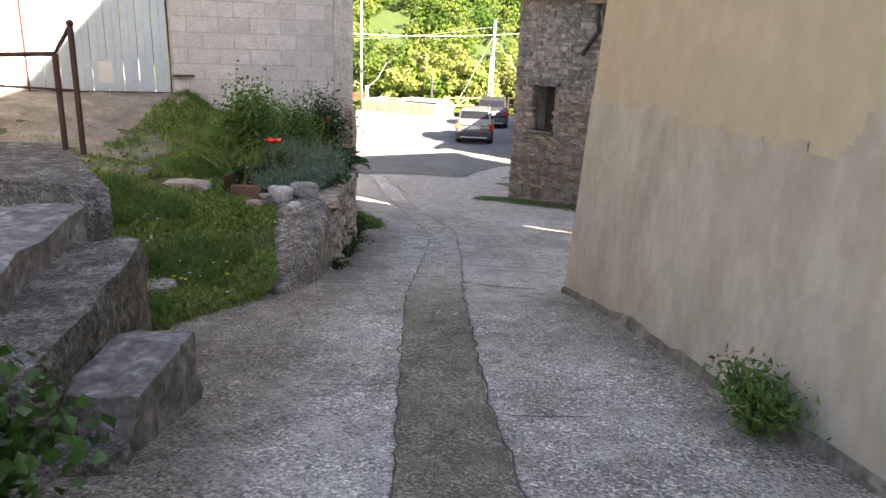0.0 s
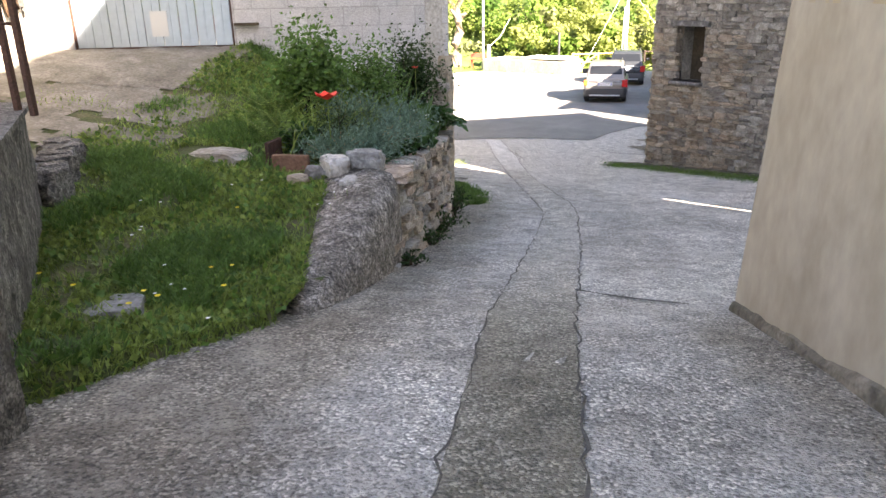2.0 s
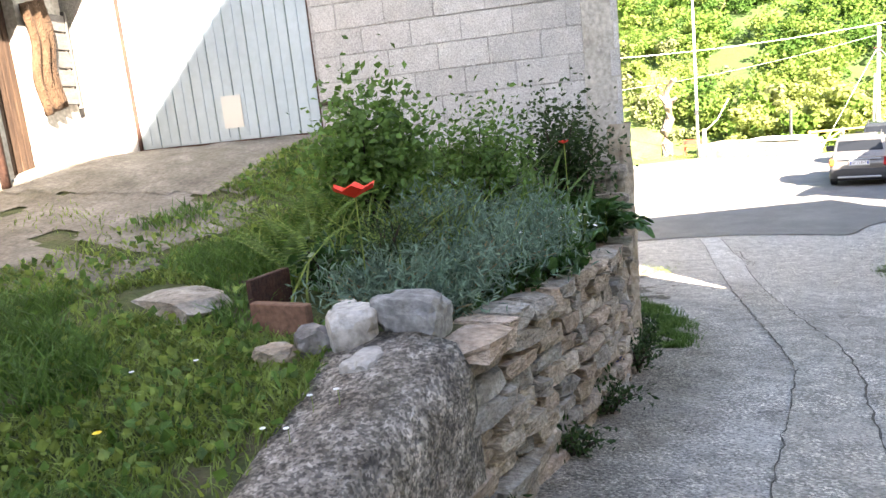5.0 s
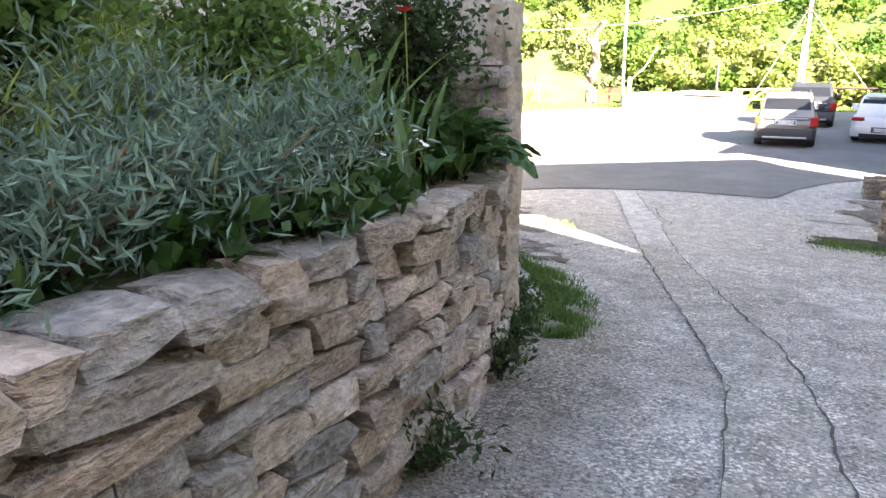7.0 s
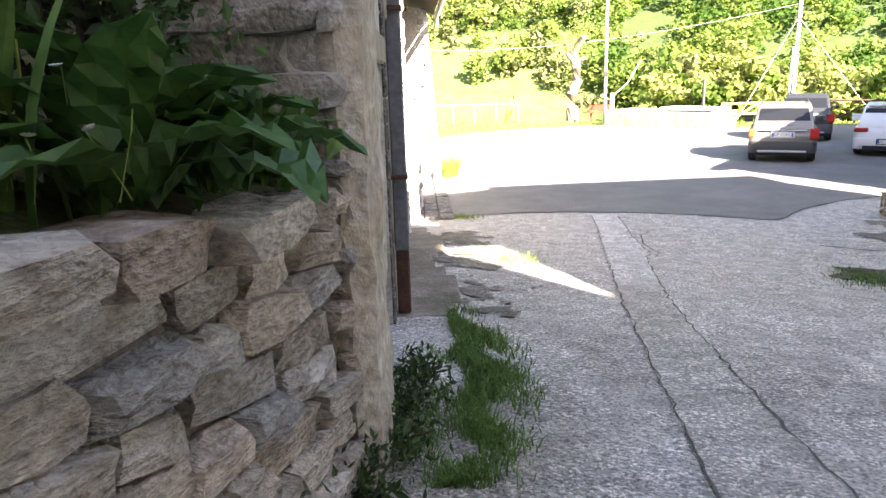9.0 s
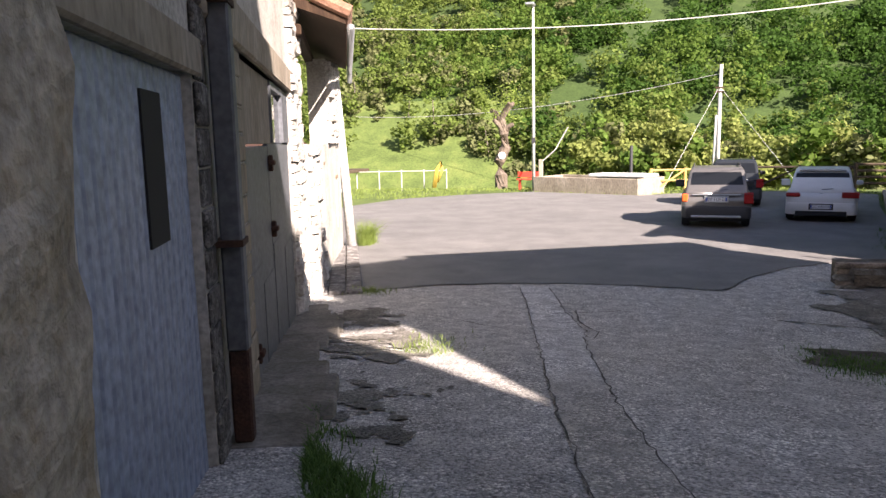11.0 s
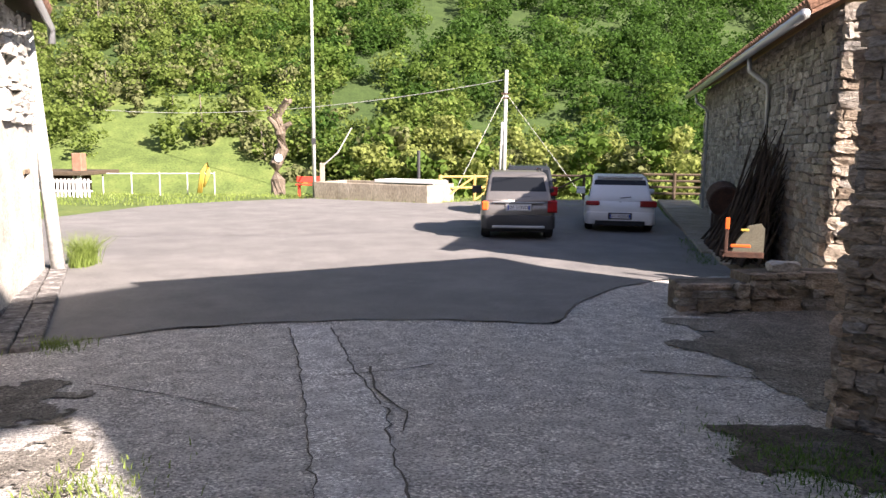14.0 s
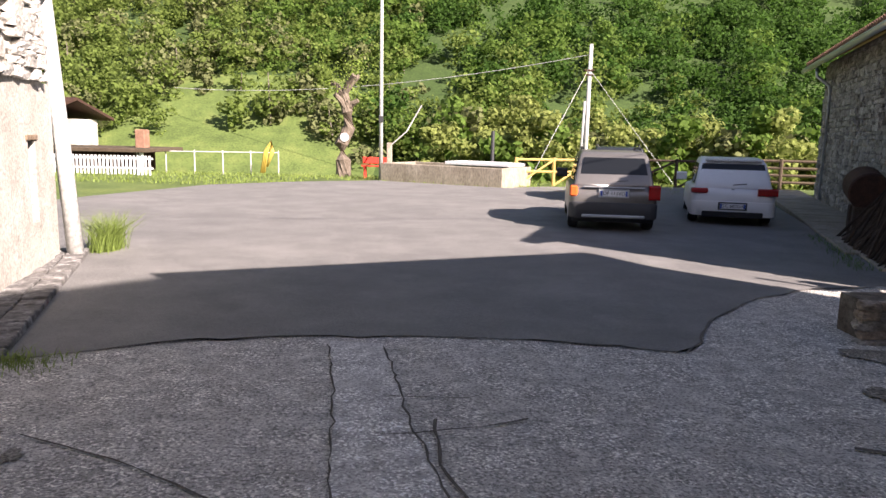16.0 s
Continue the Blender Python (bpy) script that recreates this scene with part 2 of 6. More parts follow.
M_POLE = material("pole_paint", [(.4, .4, .38), (.5, .5, .48)], 2, .6, bump=.1, fine=20)
M_BLACK = plain("black_rubber", (.018, .018, .02), .8)
M_DARKPL = plain("dark_plastic", (.035, .036, .04), .6)
M_DARK = plain("dark_opening", (.02, .018, .016), .9)
M_RED = plain("red_paint", (.6, .05, .03), .5)
M_YELLOW = plain("yellow_paint", (.52, .37, .07), .6)
M_GLASS = plain("car_glass", (.012, .014, .017), .05, 0, .3)
M_LIME = material("old_limewash", [(.2, .185, .16), (.31, .295, .265), (.38, .365, .335)], 2, .9, bump=.5, fine=22, stain=(.2, .17, .13, .6), stain_scale=1.1)
M_BOARD = material("brown_boards", [(.024, .012, .007), (.042, .023, .013), (.065, .038, .022)], 3, .85, bump=.5, fine=30, stretch=(6, 6, .6))
M_WHITEP = plain("white_plastic", (.75, .75, .74), .5)


# ---- mesh helpers ----
def mesh_ob(name, bm, mat, parent=None, label="", smooth=False):
    me = bpy.data.meshes.new(name)
    bm.to_mesh(me)
    bm.free()
    me.materials.append(mat)
    if smooth:
        for p in me.polygons:
            p.use_smooth = True
    ob = new(name, me)
    if parent:
        ob.parent = parent
    if label:
        ob["label"] = label
    return ob


part = mesh_ob


def box(bm, a, b, m=None, bevel=0.0):
    """A box from corner a to corner b, laid by m."""
    g = bmesh.ops.create_cube(bm, size=1)["verts"]
    a, b = Vector(a), Vector(b)
    for v in g:
        v.co = Vector([(a[i] + b[i]) / 2 + v.co[i] * (b[i] - a[i]) for i in range(3)])
    if bevel:
        es = list({e for v in g for e in v.link_edges})
        g = list({v for f in bmesh.ops.bevel(bm, geom=es, offset=bevel, segments=1, affect="EDGES")["faces"] for v in f.verts} | {v for v in g if v.is_valid})
    if m:
        for v in g:
            v.co = m @ v.co
    return g


def tube(bm, pts, r, sides=8, r1=None):
    """A round bar along pts, tapering from r to r1."""
    pts = [Vector(p) for p in pts]
    rings = []
    for i, p in enumerate(pts):
        d = (pts[min(i + 1, len(pts) - 1)] - pts[max(i - 1, 0)]).normalized()
        q = d.to_track_quat("Z", "Y")
        rr = r if r1 is None else r + (r1 - r) * i / (len(pts) - 1)
        rings.append([bm.verts.new(p + q @ Vector((math.cos(2 * math.pi * k / sides) * rr, math.sin(2 * math.pi * k / sides) * rr, 0))) for k in range(sides)])
    for a, b in zip(rings, rings[1:]):
        for k in range(sides):
            bm.faces.new((a[k], a[(k + 1) % sides], b[(k + 1) % sides], b[k]))
    bm.faces.new(rings[0][::-1])
    bm.faces.new(rings[-1])


def wall_box(bm, p, q, z0, z1, thick, z0b=None, holes=()):
    """A wall from p to q (plan), with thickness to the right of p>q, and rectangular holes (u0, u1, za, zb) through it."""
    p, q = Vector((*p, 0)), Vector((*q, 0))
    d = (q - p).normalized()
    n = Vector((d.y, -d.x, 0))
    ln = (q - p).length
    us = sorted({0.0, ln, *[u for h in holes for u in h[:2]]})
    zs = sorted({z0, z1, *[z for h in holes for z in h[2:]]})
    for u0, u1 in zip(us, us[1:]):
        for a, b in zip(zs, zs[1:]):
            um, zm = (u0 + u1) / 2, (a + b) / 2
            if any(h[0] < um < h[1] and h[2] < zm < h[3] for h in holes):
                continue
            vs = []
            for z in (a, b):
                for u, w in ((u0, 0), (u1, 0), (u1, thick), (u0, thick)):
                    c = p + d * u + n * w
                    vs.append(bm.verts.new((c.x, c.y, z)))
            for f in ((3, 2, 1, 0), (4, 5, 6, 7), (0, 1, 5, 4), (1, 2, 6, 5), (2, 3, 7, 6), (3, 0, 4, 7)):
                bm.faces.new([vs[i] for i in f])


def structure(ob, label="", category=""):
    return tagged(ob, label, category, kind="structure")


# ---- the lie of the land ----
GY = [-9, -3, -.84, 1.1, 2.9, 5.5, 7.3, 8.4, 10.4, 13, 16, 17.8, 21.1, 23.5, 300]
GZ = [2.2, 1.02, .6, .19, -.12, -.5, -.86, -1.08, -1.44, -1.75, -2.1, -2.3, -2.72, -2.8, -2.8]
YARD = -2.8


def lane_z(y):
    return float(np.interp(y, GY, GZ))


def terrace_z(x, y):
    z = -.45 + .11 * (y - 5.5) - .12 * (x + 2)
    return max(z, lane_z(y) + .01 + .12 * max(0, -1.3 - x))


def grid(name, x0, x1, y0, y1, nx, ny, f, mat, keep=None):
    xs, ys = np.linspace(x0, x1, nx), np.linspace(y0, y1, ny)
    verts = [(x, y, f(x, y)) for y in ys for x in xs]
    faces = []
    for j in range(ny - 1):
        for i in range(nx - 1):
            if keep and not keep((xs[i] + xs[i + 1]) / 2, (ys[j] + ys[j + 1]) / 2):
                continue
            a = j * nx + i
            faces.append((a, a + 1, a + nx + 1, a + nx))
    me = bpy.data.meshes.new(name)
    me.from_pydata(verts, [], faces)
    me.materials.append(mat)
    for p in me.polygons:
        p.use_smooth = True
    return new(name, me)


def hill_z(x, y):
    r = math.hypot(x * .8, y)
    n = noise.noise((x * .012, y * .012, 1.3)) * 9 + noise.noise((x * .04, y * .04, 4)) * 2.5
    base = -2.9
    s = max(0.0, y - 58 - .12 * x)
    left = max(0.0, min(1, (-x - 2) / 60))
    rise = .62 - .3 * left * max(0, 1 - s / 120)
    z = base + rise * s + n * min(1, s / 40) - 1.6 * max(0, min(1, (y - 49) / 8)) * max(0, 1 - s / 12)
    if y < 49 - 0 and abs(x) > 30:
        z = base + .05 * (abs(x) - 30)
    return min(z, 165)


def ground_z(x, y):
    if y > 46 or abs(x) > 30:
        return hill_z(x, y) if y > 46 else -2.9
    if y < 23.5:
        return lane_z(y) - .25
    return -2.88


xs = np.concatenate([np.linspace(-900, -70, 14), np.linspace(-62, 62, 50), np.linspace(70, 900, 14)])
ys = np.concatenate([np.linspace(-700, -12, 8), np.linspace(-9, 46, 30), np.linspace(47.5, 140, 50), np.linspace(145, 1500, 30)])
verts = [(x, y, ground_z(x, y)) for y in ys for x in xs]
faces = [(j * len(xs) + i, j * len(xs) + i + 1, (j + 1) * len(xs) + i + 1, (j + 1) * len(xs) + i) for j in range(len(ys) - 1) for i in range(len(xs) - 1)]
me = bpy.data.meshes.new("ground")
me.from_pydata(verts, [], faces)
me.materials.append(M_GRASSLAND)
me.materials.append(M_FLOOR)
for p in me.polygons:
    p.use_smooth = True
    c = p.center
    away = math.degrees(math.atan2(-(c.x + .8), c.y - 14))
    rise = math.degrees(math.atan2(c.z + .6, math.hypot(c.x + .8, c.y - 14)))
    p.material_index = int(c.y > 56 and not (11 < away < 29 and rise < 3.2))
structure(new("ground", me), "green meadow and wooded valley slopes", "ground")

# ---- lane, yard ----
def asphalt_edge(x):
    return float(np.interp(x, [-7, -5, -4, -2.2, -.5, .5, .8, 1.1, 1.8, 2.7, 4.2], [22.3, 23.2, 23.95, 24.36, 24.4, 24.2, 25, 25.66, 26.6, 27.3, 27.8]))


def lane_bumps(x, y):
    under = .06 * max(0.0, min(1.0, (y - asphalt_edge(x) - .05) / .2)) if x < 4.2 else 0
    return lane_z(y) + noise.noise((x * .9, y * .9, 0)) * .018 + noise.noise((x * 3, y * 3, 7)) * .006 - under


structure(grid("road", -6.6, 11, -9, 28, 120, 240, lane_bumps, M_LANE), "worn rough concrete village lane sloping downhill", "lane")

bm = bmesh.new()
outline = [(x, asphalt_edge(x)) for x in np.linspace(-6.6, 4.2, 46)]
outline += [(5, 32), (6.4, 39), (7.6, 44), (6, 46.3), (0, 44.5), (-1.3, 43.4), (-6.2, 45.6), (-9, 43.7), (-11.2, 41.3), (-12.4, 36.4), (-13, 33), (-12, 30), (-9.4, 28.6), (-8, 26)]
bm.faces.new([bm.verts.new((x + random.uniform(-.03, .03), y + random.uniform(-.05, .05), YARD + .012)) for x, y in outline])
bmesh.ops.triangulate(bm, faces=bm.faces[:])
structure(part("pavement", bm, M_ASPHALT), "grey asphalt of the open village yard", "asphalt")


def ribbon(name, left, right, mat, lift, label=""):
    """A strip on the lane between two lines in plan."""
    bm = bmesh.new()
    rows = []
    n = 60
    lt = np.linspace(0, 1, n)
    la, ra = np.array(left, float), np.array(right, float)
    for t in lt:
        a = [np.interp(t, np.linspace(0, 1, len(la)), la[:, k]) for k in (0, 1)]
        b = [np.interp(t, np.linspace(0, 1, len(ra)), ra[:, k]) for k in (0, 1)]
        rows.append([bm.verts.new((a[0] + (b[0] - a[0]) * s, a[1] + (b[1] - a[1]) * s,
                     lane_bumps(a[0] + (b[0] - a[0]) * s, a[1] + (b[1] - a[1]) * s) + lift)) for s in (0, .33, .66, 1)])
    for a, b in zip(rows, rows[1:]):
        for k in range(3):
            bm.faces.new((a[k], a[k + 1], b[k + 1], b[k]))
    return structure(part(name, bm, mat), label, "paving")


CH_L = [(.55, -8), (.45, -1), (.26, 1.97), (.15, 3.47), (-.05, 6.47), (-.05, 9.5), (-.06, 12.39), (-.34, 13.7), (-.62, 14.8), (-1.27, 17.5), (-1.63, 19.3), (-1.99, 21), (-2.3, 22.4), (-2.75, 24.1)]
CH_R = [(1.15, -8), (1.05, -1), (.84, 2.03), (.7, 3.56), (.57, 6.5), (.55, 9.5), (.45, 12.2), (.3, 13.4), (-.09, 14.73), (-.82, 17.6), (-1.2, 19.7), (-1.36, 21), (-1.75, 22.2), (-2.25, 24.1)]
ribbon("gutter_strip", CH_L, CH_R, M_CHANNEL, .01, "smooth concrete drainage strip down the lane")

# ---- buildings ----
TOP = 6.0


def prism(name, plan, z0, z1, mat, label, category, smooth=False):
    bm = bmesh.new()
    lo = [bm.verts.new((x, y, z0)) for x, y in plan]
    hi = [bm.verts.new((x, y, z1)) for x, y in plan]
    n = len(plan)
    for i in range(n):
        bm.faces.new((lo[i], lo[(i + 1) % n], hi[(i + 1) % n], hi[i]))
    bm.faces.new(hi)
    bm.faces.new(lo[::-1])
    bmesh.ops.recalc_face_normals(bm, faces=bm.faces[:])
    return structure(part(name, bm, mat), label, category)


def qr(q, r, z):
    return Vector((.643 * q - .766 * r, .766 * q + .643 * r, z))


# plastered house by the lane
bm = bmesh.new()
plan = [(3.9, -9), (3.35, -4), (2.392, 2.3), (1.65, 7.15), (6.15, 10.6), (11, 5), (8, -8)]
lo = [bm.verts.new((x, y, -2.6)) for x, y in plan]
hi = [bm.verts.new((x + .5, y - .15, 6.5)) for x, y in plan]
for i in range(len(plan)):
    bm.faces.new((lo[i], lo[(i + 1) % len(plan)], hi[(i + 1) % len(plan)], hi[i]))
bm.faces.new(hi)
bmesh.ops.recalc_face_normals(bm, faces=bm.faces[:])
house_a = structure(part("wall_plaster", bm, M_PLASTER), "ochre plastered house wall with patched cement base", "house wall")
# its unseen gabled upper storeys, profiled to throw the shade on garage and lane
bm = bmesh.new()
for prof, r0, r1 in (([(.5, 6), (.5, 7.9), (8.6, 14.85), (12.05, 11.9), (12.05, 6)], -4.0, -8),
                     ([(.5, 6), (.5, 7.9), (8.6, 14.85), (12.4, 11.6), (12.4, 5.45), (12.0, 5.45), (12.0, 6)], -3.6, -4.0)):
    a = [bm.verts.new(qr(q, r0, z)) for q, z in prof]
    b = [bm.verts.new(qr(q, r1, z)) for q, z in prof]
    for i in range(len(prof)):
        bm.faces.new((a[i], a[(i + 1) % len(prof)], b[(i + 1) % len(prof)], b[i]))
    bm.faces.new(a)
    bm.faces.new(b[::-1])
bmesh.ops.recalc_face_normals(bm, faces=bm.faces[:])
structure(part("wall_gable", bm, M_PLASTER), "unseen plastered upper storeys, shaped to cast the shade on the lane", "house wall")
# unseen eave slab, added to cut the sun off above the lane patch
bm = bmesh.new()
loft_a = [qr(q, r, z) for r in (-3.6, -3.85) for q, z in ((12.4, 9.75), (13.7, 9.75), (13.7, 10.9), (12.4, 11.9))]
vs = [bm.verts.new(p) for p in loft_a]
for f in ((0, 1, 2, 3), (4, 5, 6, 7), (0, 1, 5, 4), (1, 2, 6, 5), (2, 3, 7, 6), (3, 0, 4, 7)):
    bm.faces.new([vs[i] for i in f])
bmesh.ops.recalc_face_normals(bm, faces=bm.faces[:])
structure(part("eave_gable", bm, M_TILE), "unseen deep eave slab added to stop the sun", "eave")
# cement render low on the plaster wall
PA, PB = Vector((3.35, -4)), Vector((1.65, 7.15))
pd = (PB - PA).normalized()
pn = Vector((-pd.y, pd.x))
bm = bmesh.new()
grid_v = {}
nu, nz = 244, 180
for i in range(nu):
    for j in range(nz):
        u, z = i * .0465, -1.6 + j * .03
        edge = 1.42 + .1 * noise.noise((u * 1.3, 0, 3)) + .07 * noise.noise((u * 5, 0, 1)) + .03 * noise.noise((u * 14, 0, 6)) + max(0, 7.2 - u) * 1.05
        if z > edge or z > 3.6:
            continue
        s = (z + 2.6) / 9.1
        for a, b in ((0, 0), (1, 0), (1, 1), (0, 1)):
            k = (i + a, j + b)
            if k not in grid_v:
                uu, zz = (i + a) * .0465, -1.6 + (j + b) * .03
                ss = (zz + 2.6) / 9.1
                p = PA + pd * min(uu, (PB - PA).length) + pn * (.008 + .006 * noise.noise((uu * 2, zz * 2, 0)))
                grid_v[k] = bm.verts.new((p.x + .5 * ss, p.y - .15 * ss, zz))
        bm.faces.new([grid_v[(i + a, j + b)] for a, b in ((0, 0), (1, 0), (1, 1), (0, 1))])
structure(part("render_coat", bm, M_COAT, smooth=True), "patched grey-brown cement render peeling at its upper edge", "render")
# rough damp footing of the plaster wall
bm = bmesh.new()
rows = []
for i in range(150):
    t = i / 149
    p = PA.lerp(PB, t)
    z0 = lane_z(p.y)
    hgt = .08 + .05 * noise.noise((t * 14, 0, 2)) + .025 * noise.noise((t * 60, 3, 0))
    rows.append([])
    for w, h in ((.045, -.1), (.04, .02), (.034, .5), (.026, .85), (.012, 1.0)):
        k = w + .02 * noise.noise((t * 70, h * 5, 1))
        zz = z0 + max(-.1, hgt * h)
        lean = (zz + 2.6) / 9.1
        rows[-1].append(bm.verts.new((p.x + pn.x * k + .5 * lean, p.y + pn.y * k - .15 * lean, zz)))
for a, b in zip(rows, rows[1:]):
    for k in range(4):
        bm.faces.new((a[k], a[k + 1], b[k + 1], b[k]))
bmesh.ops.recalc_face_normals(bm, faces=bm.faces[:])
structure(part("wall_footing", bm, material("damp_footing", [(.09, .076, .056), (.17, .145, .112), (.29, .25, .195)], 5, .9, bump=.8, fine=22, stain=(.07, .075, .04, .5), stain_scale=3)), "rough damp mortar footing of the plaster wall", "footing")
# added unseen neighbour, its profile cut to shape sun patches on the lane
bm = bmesh.new()
prof = [(12.24, -3), (12.24, 3.3), (12.34, 3.35), (12.34, 5.4), (12.42, 5.5), (13.05, 6.7), (13.6, 7.6), (13.85, 10.7), (17.5, 10.7), (17.5, -3)]
a = [bm.verts.new(qr(q, -.3, z)) for q, z in prof]
b = [bm.verts.new(qr(q, -5, z)) for q, z in prof]
for i in range(len(prof)):
    bm.faces.new((a[i], a[(i + 1) % len(prof)], b[(i + 1) % len(prof)], b[i]))
bm.faces.new(a)
bm.faces.new(b[::-1])
bmesh.ops.recalc_face_normals(bm, faces=bm.faces[:])
structure(part("wall_alley_house", bm, M_CEMENT), "unseen block across the alley, added to shape the sun patches", "house wall")

# ---- stones and blocks ----
def stone_mesh(name, seed, rough=.17, cuts=1):
    """A rough squared stone about one unit long, deep and high."""
    rnd = random.Random(seed)
    bm = bmesh.new()
    bmesh.ops.create_cube(bm, size=1)
    bmesh.ops.subdivide_edges(bm, edges=bm.edges[:], cuts=cuts, use_grid_fill=True)
    for v in bm.verts:
        k = sum(abs(abs(c) - .5) < .01 for c in v.co)
        f = (1, 1, .97, .86)[k]
        v.co = Vector([c * f + rnd.uniform(-rough, rough) * .6 for c in v.co])
    me = bpy.data.meshes.new(name)
    bm.to_mesh(me)
    bm.free()
    return me


STONES = [stone_mesh("stone", i) for i in range(12)]
for me in STONES:
    me.materials.append(M_STONE)


M_WSTONE = material("whitewashed_stone", [(.36, .34, .3), (.52, .5, .46), (.62, .6, .56)], 5, .9, bump=.9, fine=26, stain=(.3, .26, .21, .5), stain_scale=3, rand=.12, dist=.03)
STONES_W = []
for me in STONES:
    STONES_W.append(me.copy())
    STONES_W[-1].materials[0] = M_WSTONE


def lay(me, name, parent, c, d, n, size, tilt=0.0):
    """One piece of a wall: centre c, along d, facing n."""
    ob = new(name, me)
    ob.parent = parent
    up = d.cross(n)
    if up.z < 0:
        up = -up
    m = Matrix((d, n, up)).transposed().to_4x4()
    m = Matrix.Translation(c) @ m @ Matrix.Rotation(tilt, 4, "Y") @ Matrix.Diagonal((*size, 1))
    ob.matrix_basis = m
    return ob


def courses(u0, u1, z0, z1, h, ln, rnd):
    """Irregular courses: yields u, z, length, height for each stone."""
    z = z0
    while z < z1 - .03:
        hh = min(h * rnd.uniform(.6, 1.5), z1 - z)
        u = u0 + rnd.uniform(-ln * .5, 0)
        while u < u1:
            ll = ln * rnd.uniform(.45, 1.7)
            a, b = max(u, u0), min(u + ll, u1)
            if b - a > .06:
                if hh > h * .95 and rnd.random() < .35:
                    k = rnd.uniform(.4, .6)
                    yield (a + b) / 2, z + hh * k / 2, b - a, hh * k
                    yield (a + b) / 2, z + hh * (1 + k) / 2, b - a, hh * (1 - k)
                else:
                    yield (a + b) / 2, z + hh / 2, b - a, hh
            u += ll
        z += hh


def rubble(parent, p, q, z0, z1, h, ln, seed, side=1, holes=(), proud=.06, most=300, keep=None, stock=STONES, sink=0.0):
    """Stones on the face from p to q. The first ones are parts, the rest one joined mesh."""
    rnd = random.Random(seed)
    p, q = Vector((*p, 0)), Vector((*q, 0))
    d = (q - p).normalized()
    n = Vector((d.y, -d.x, 0)) * side
    rest_v, rest_f = [], []
    count = 0
    for u, z, a, b in courses(0, (q - p).length, z0, z1, h, ln, rnd):
        if any(x0 - .05 < u < x1 + .05 and a0 - .05 < z < a1 + .05 for x0, x1, a0, a1 in holes):
            continue
        c = p + d * u + Vector((0, 0, z)) + n * (rnd.uniform(-.03, proud - .03) - sink)
        me = rnd.choice(stock)
        size = (a * 1.0, .16, b * .98)
        tilt = rnd.uniform(-.04, .04)
        if count < most and (keep is None or keep(u, z)):
            lay(me, "stone", parent, c, d, n, size, tilt)
            count += 1
        else:
            base = len(rest_v)
            up = Vector((0, 0, 1))
            rest_v += [tuple(c + d * v.co.x * size[0] + n * v.co.y * size[1] + up * v.co.z * size[2]) for v in me.vertices]
            rest_f += [tuple(base + i for i in f.vertices) for f in me.polygons]
    if rest_f:
        me = bpy.data.meshes.new("far_stones")
        me.from_pydata(rest_v, [], rest_f)
        me.materials.append(M_STONE_J)
        ob = tagged(new("far_stones", me), kind="stuff")
        ob.parent = parent


# ---- stone house at the corner ----
B0, B1 = (1.93, 20.55), (6.37, 16.85)
bm = bmesh.new()
wall_box(bm, B1, B0, -3, 3.0, .5, holes=[(4.43, 5.17, -.53, .71)])
wall_box(bm, (2.35, 20.73), (7.25, 23.3), -3, 3.0, .5)
wall_box(bm, (7.25, 23.3), (11.5, 17.5), -3, 3.0, .5)
wall_box(bm, (11.3, 17.3), (6.6, 16.9), -3, 3.0, .4)
house_b = structure(part("wall_stone_house", bm, M_MORTARL), "rubble stone house at the lane corner", "house wall")
roof_b = prism("roof_stone_house", [(1.5, 20.55), (7.4, 23.55), (11.9, 17.3), (6.2, 16.4)], 3.0, 3.18, M_TILE, "tiled roof of the stone house", "roof")
d_b = (Vector(B0) - Vector(B1)).normalized()
n_b = Vector((-d_b.y, d_b.x, 0))
win = tagged(new("window_1"), "small unglazed window opening with a stone sill", "window", kind="structure")
bm = bmesh.new()
box(bm, (4.38, -.14, -.6), (5.22, .3, -.53), Matrix.Translation((*B1, 0)) @ Matrix((Vector((*d_b, 0)), -n_b, Vector((0, 0, 1)))).transposed().to_4x4(), .01)
part("window_sill", bm, M_STEP, win)
bm = bmesh.new()
box(bm, (4.3, -.1, .71), (5.3, .3, .83), Matrix.Translation((*B1, 0)) @ Matrix((Vector((*d_b, 0)), -n_b, Vector((0, 0, 1)))).transposed().to_4x4(), .01)
part("lintel", bm, M_STEP, win)
bm = bmesh.new()
box(bm, (4.3, .45, -.6), (5.3, .5, .8), Matrix.Translation((*B1, 0)) @ Matrix((Vector((*d_b, 0)), -n_b, Vector((0, 0, 1)))).transposed().to_4x4())
part("shutter_board", bm, M_FENCE, win)

# ---- barn ----
C0, C1 = (4.95, 26.45), (8.75, 42.2)
d_c = (Vector(C1) - Vector(C0)).normalized()
bm = bmesh.new()
wall_box(bm, C0, C1, -3, 1.5, .5, holes=[(8.0, 8.5, -.55, .45), (10.6, 11.0, -.7, .3), (2.6, 2.8, .1, .45)])
wall_box(bm, (11.5, 24.85), C0, -3, 1.5, .5)
barn = structure(part("wall_barn", bm, M_MORTARL), "long rubble stone barn wall beside the yard", "barn wall")
bm = bmesh.new()
for f in (((4.4, 26.3, 1.3), (8.25, 42.6, 1.3), (12.3, 41.6, 3.4), (8.4, 25.3, 3.4)), ((8.4, 25.3, 3.4), (12.3, 41.6, 3.4), (16.3, 40.6, 1.3), (12.4, 24.3, 1.3))):
    bm.faces.new([bm.verts.new(v) for v in f])
g = bmesh.ops.extrude_face_region(bm, geom=bm.faces[:])["geom"]
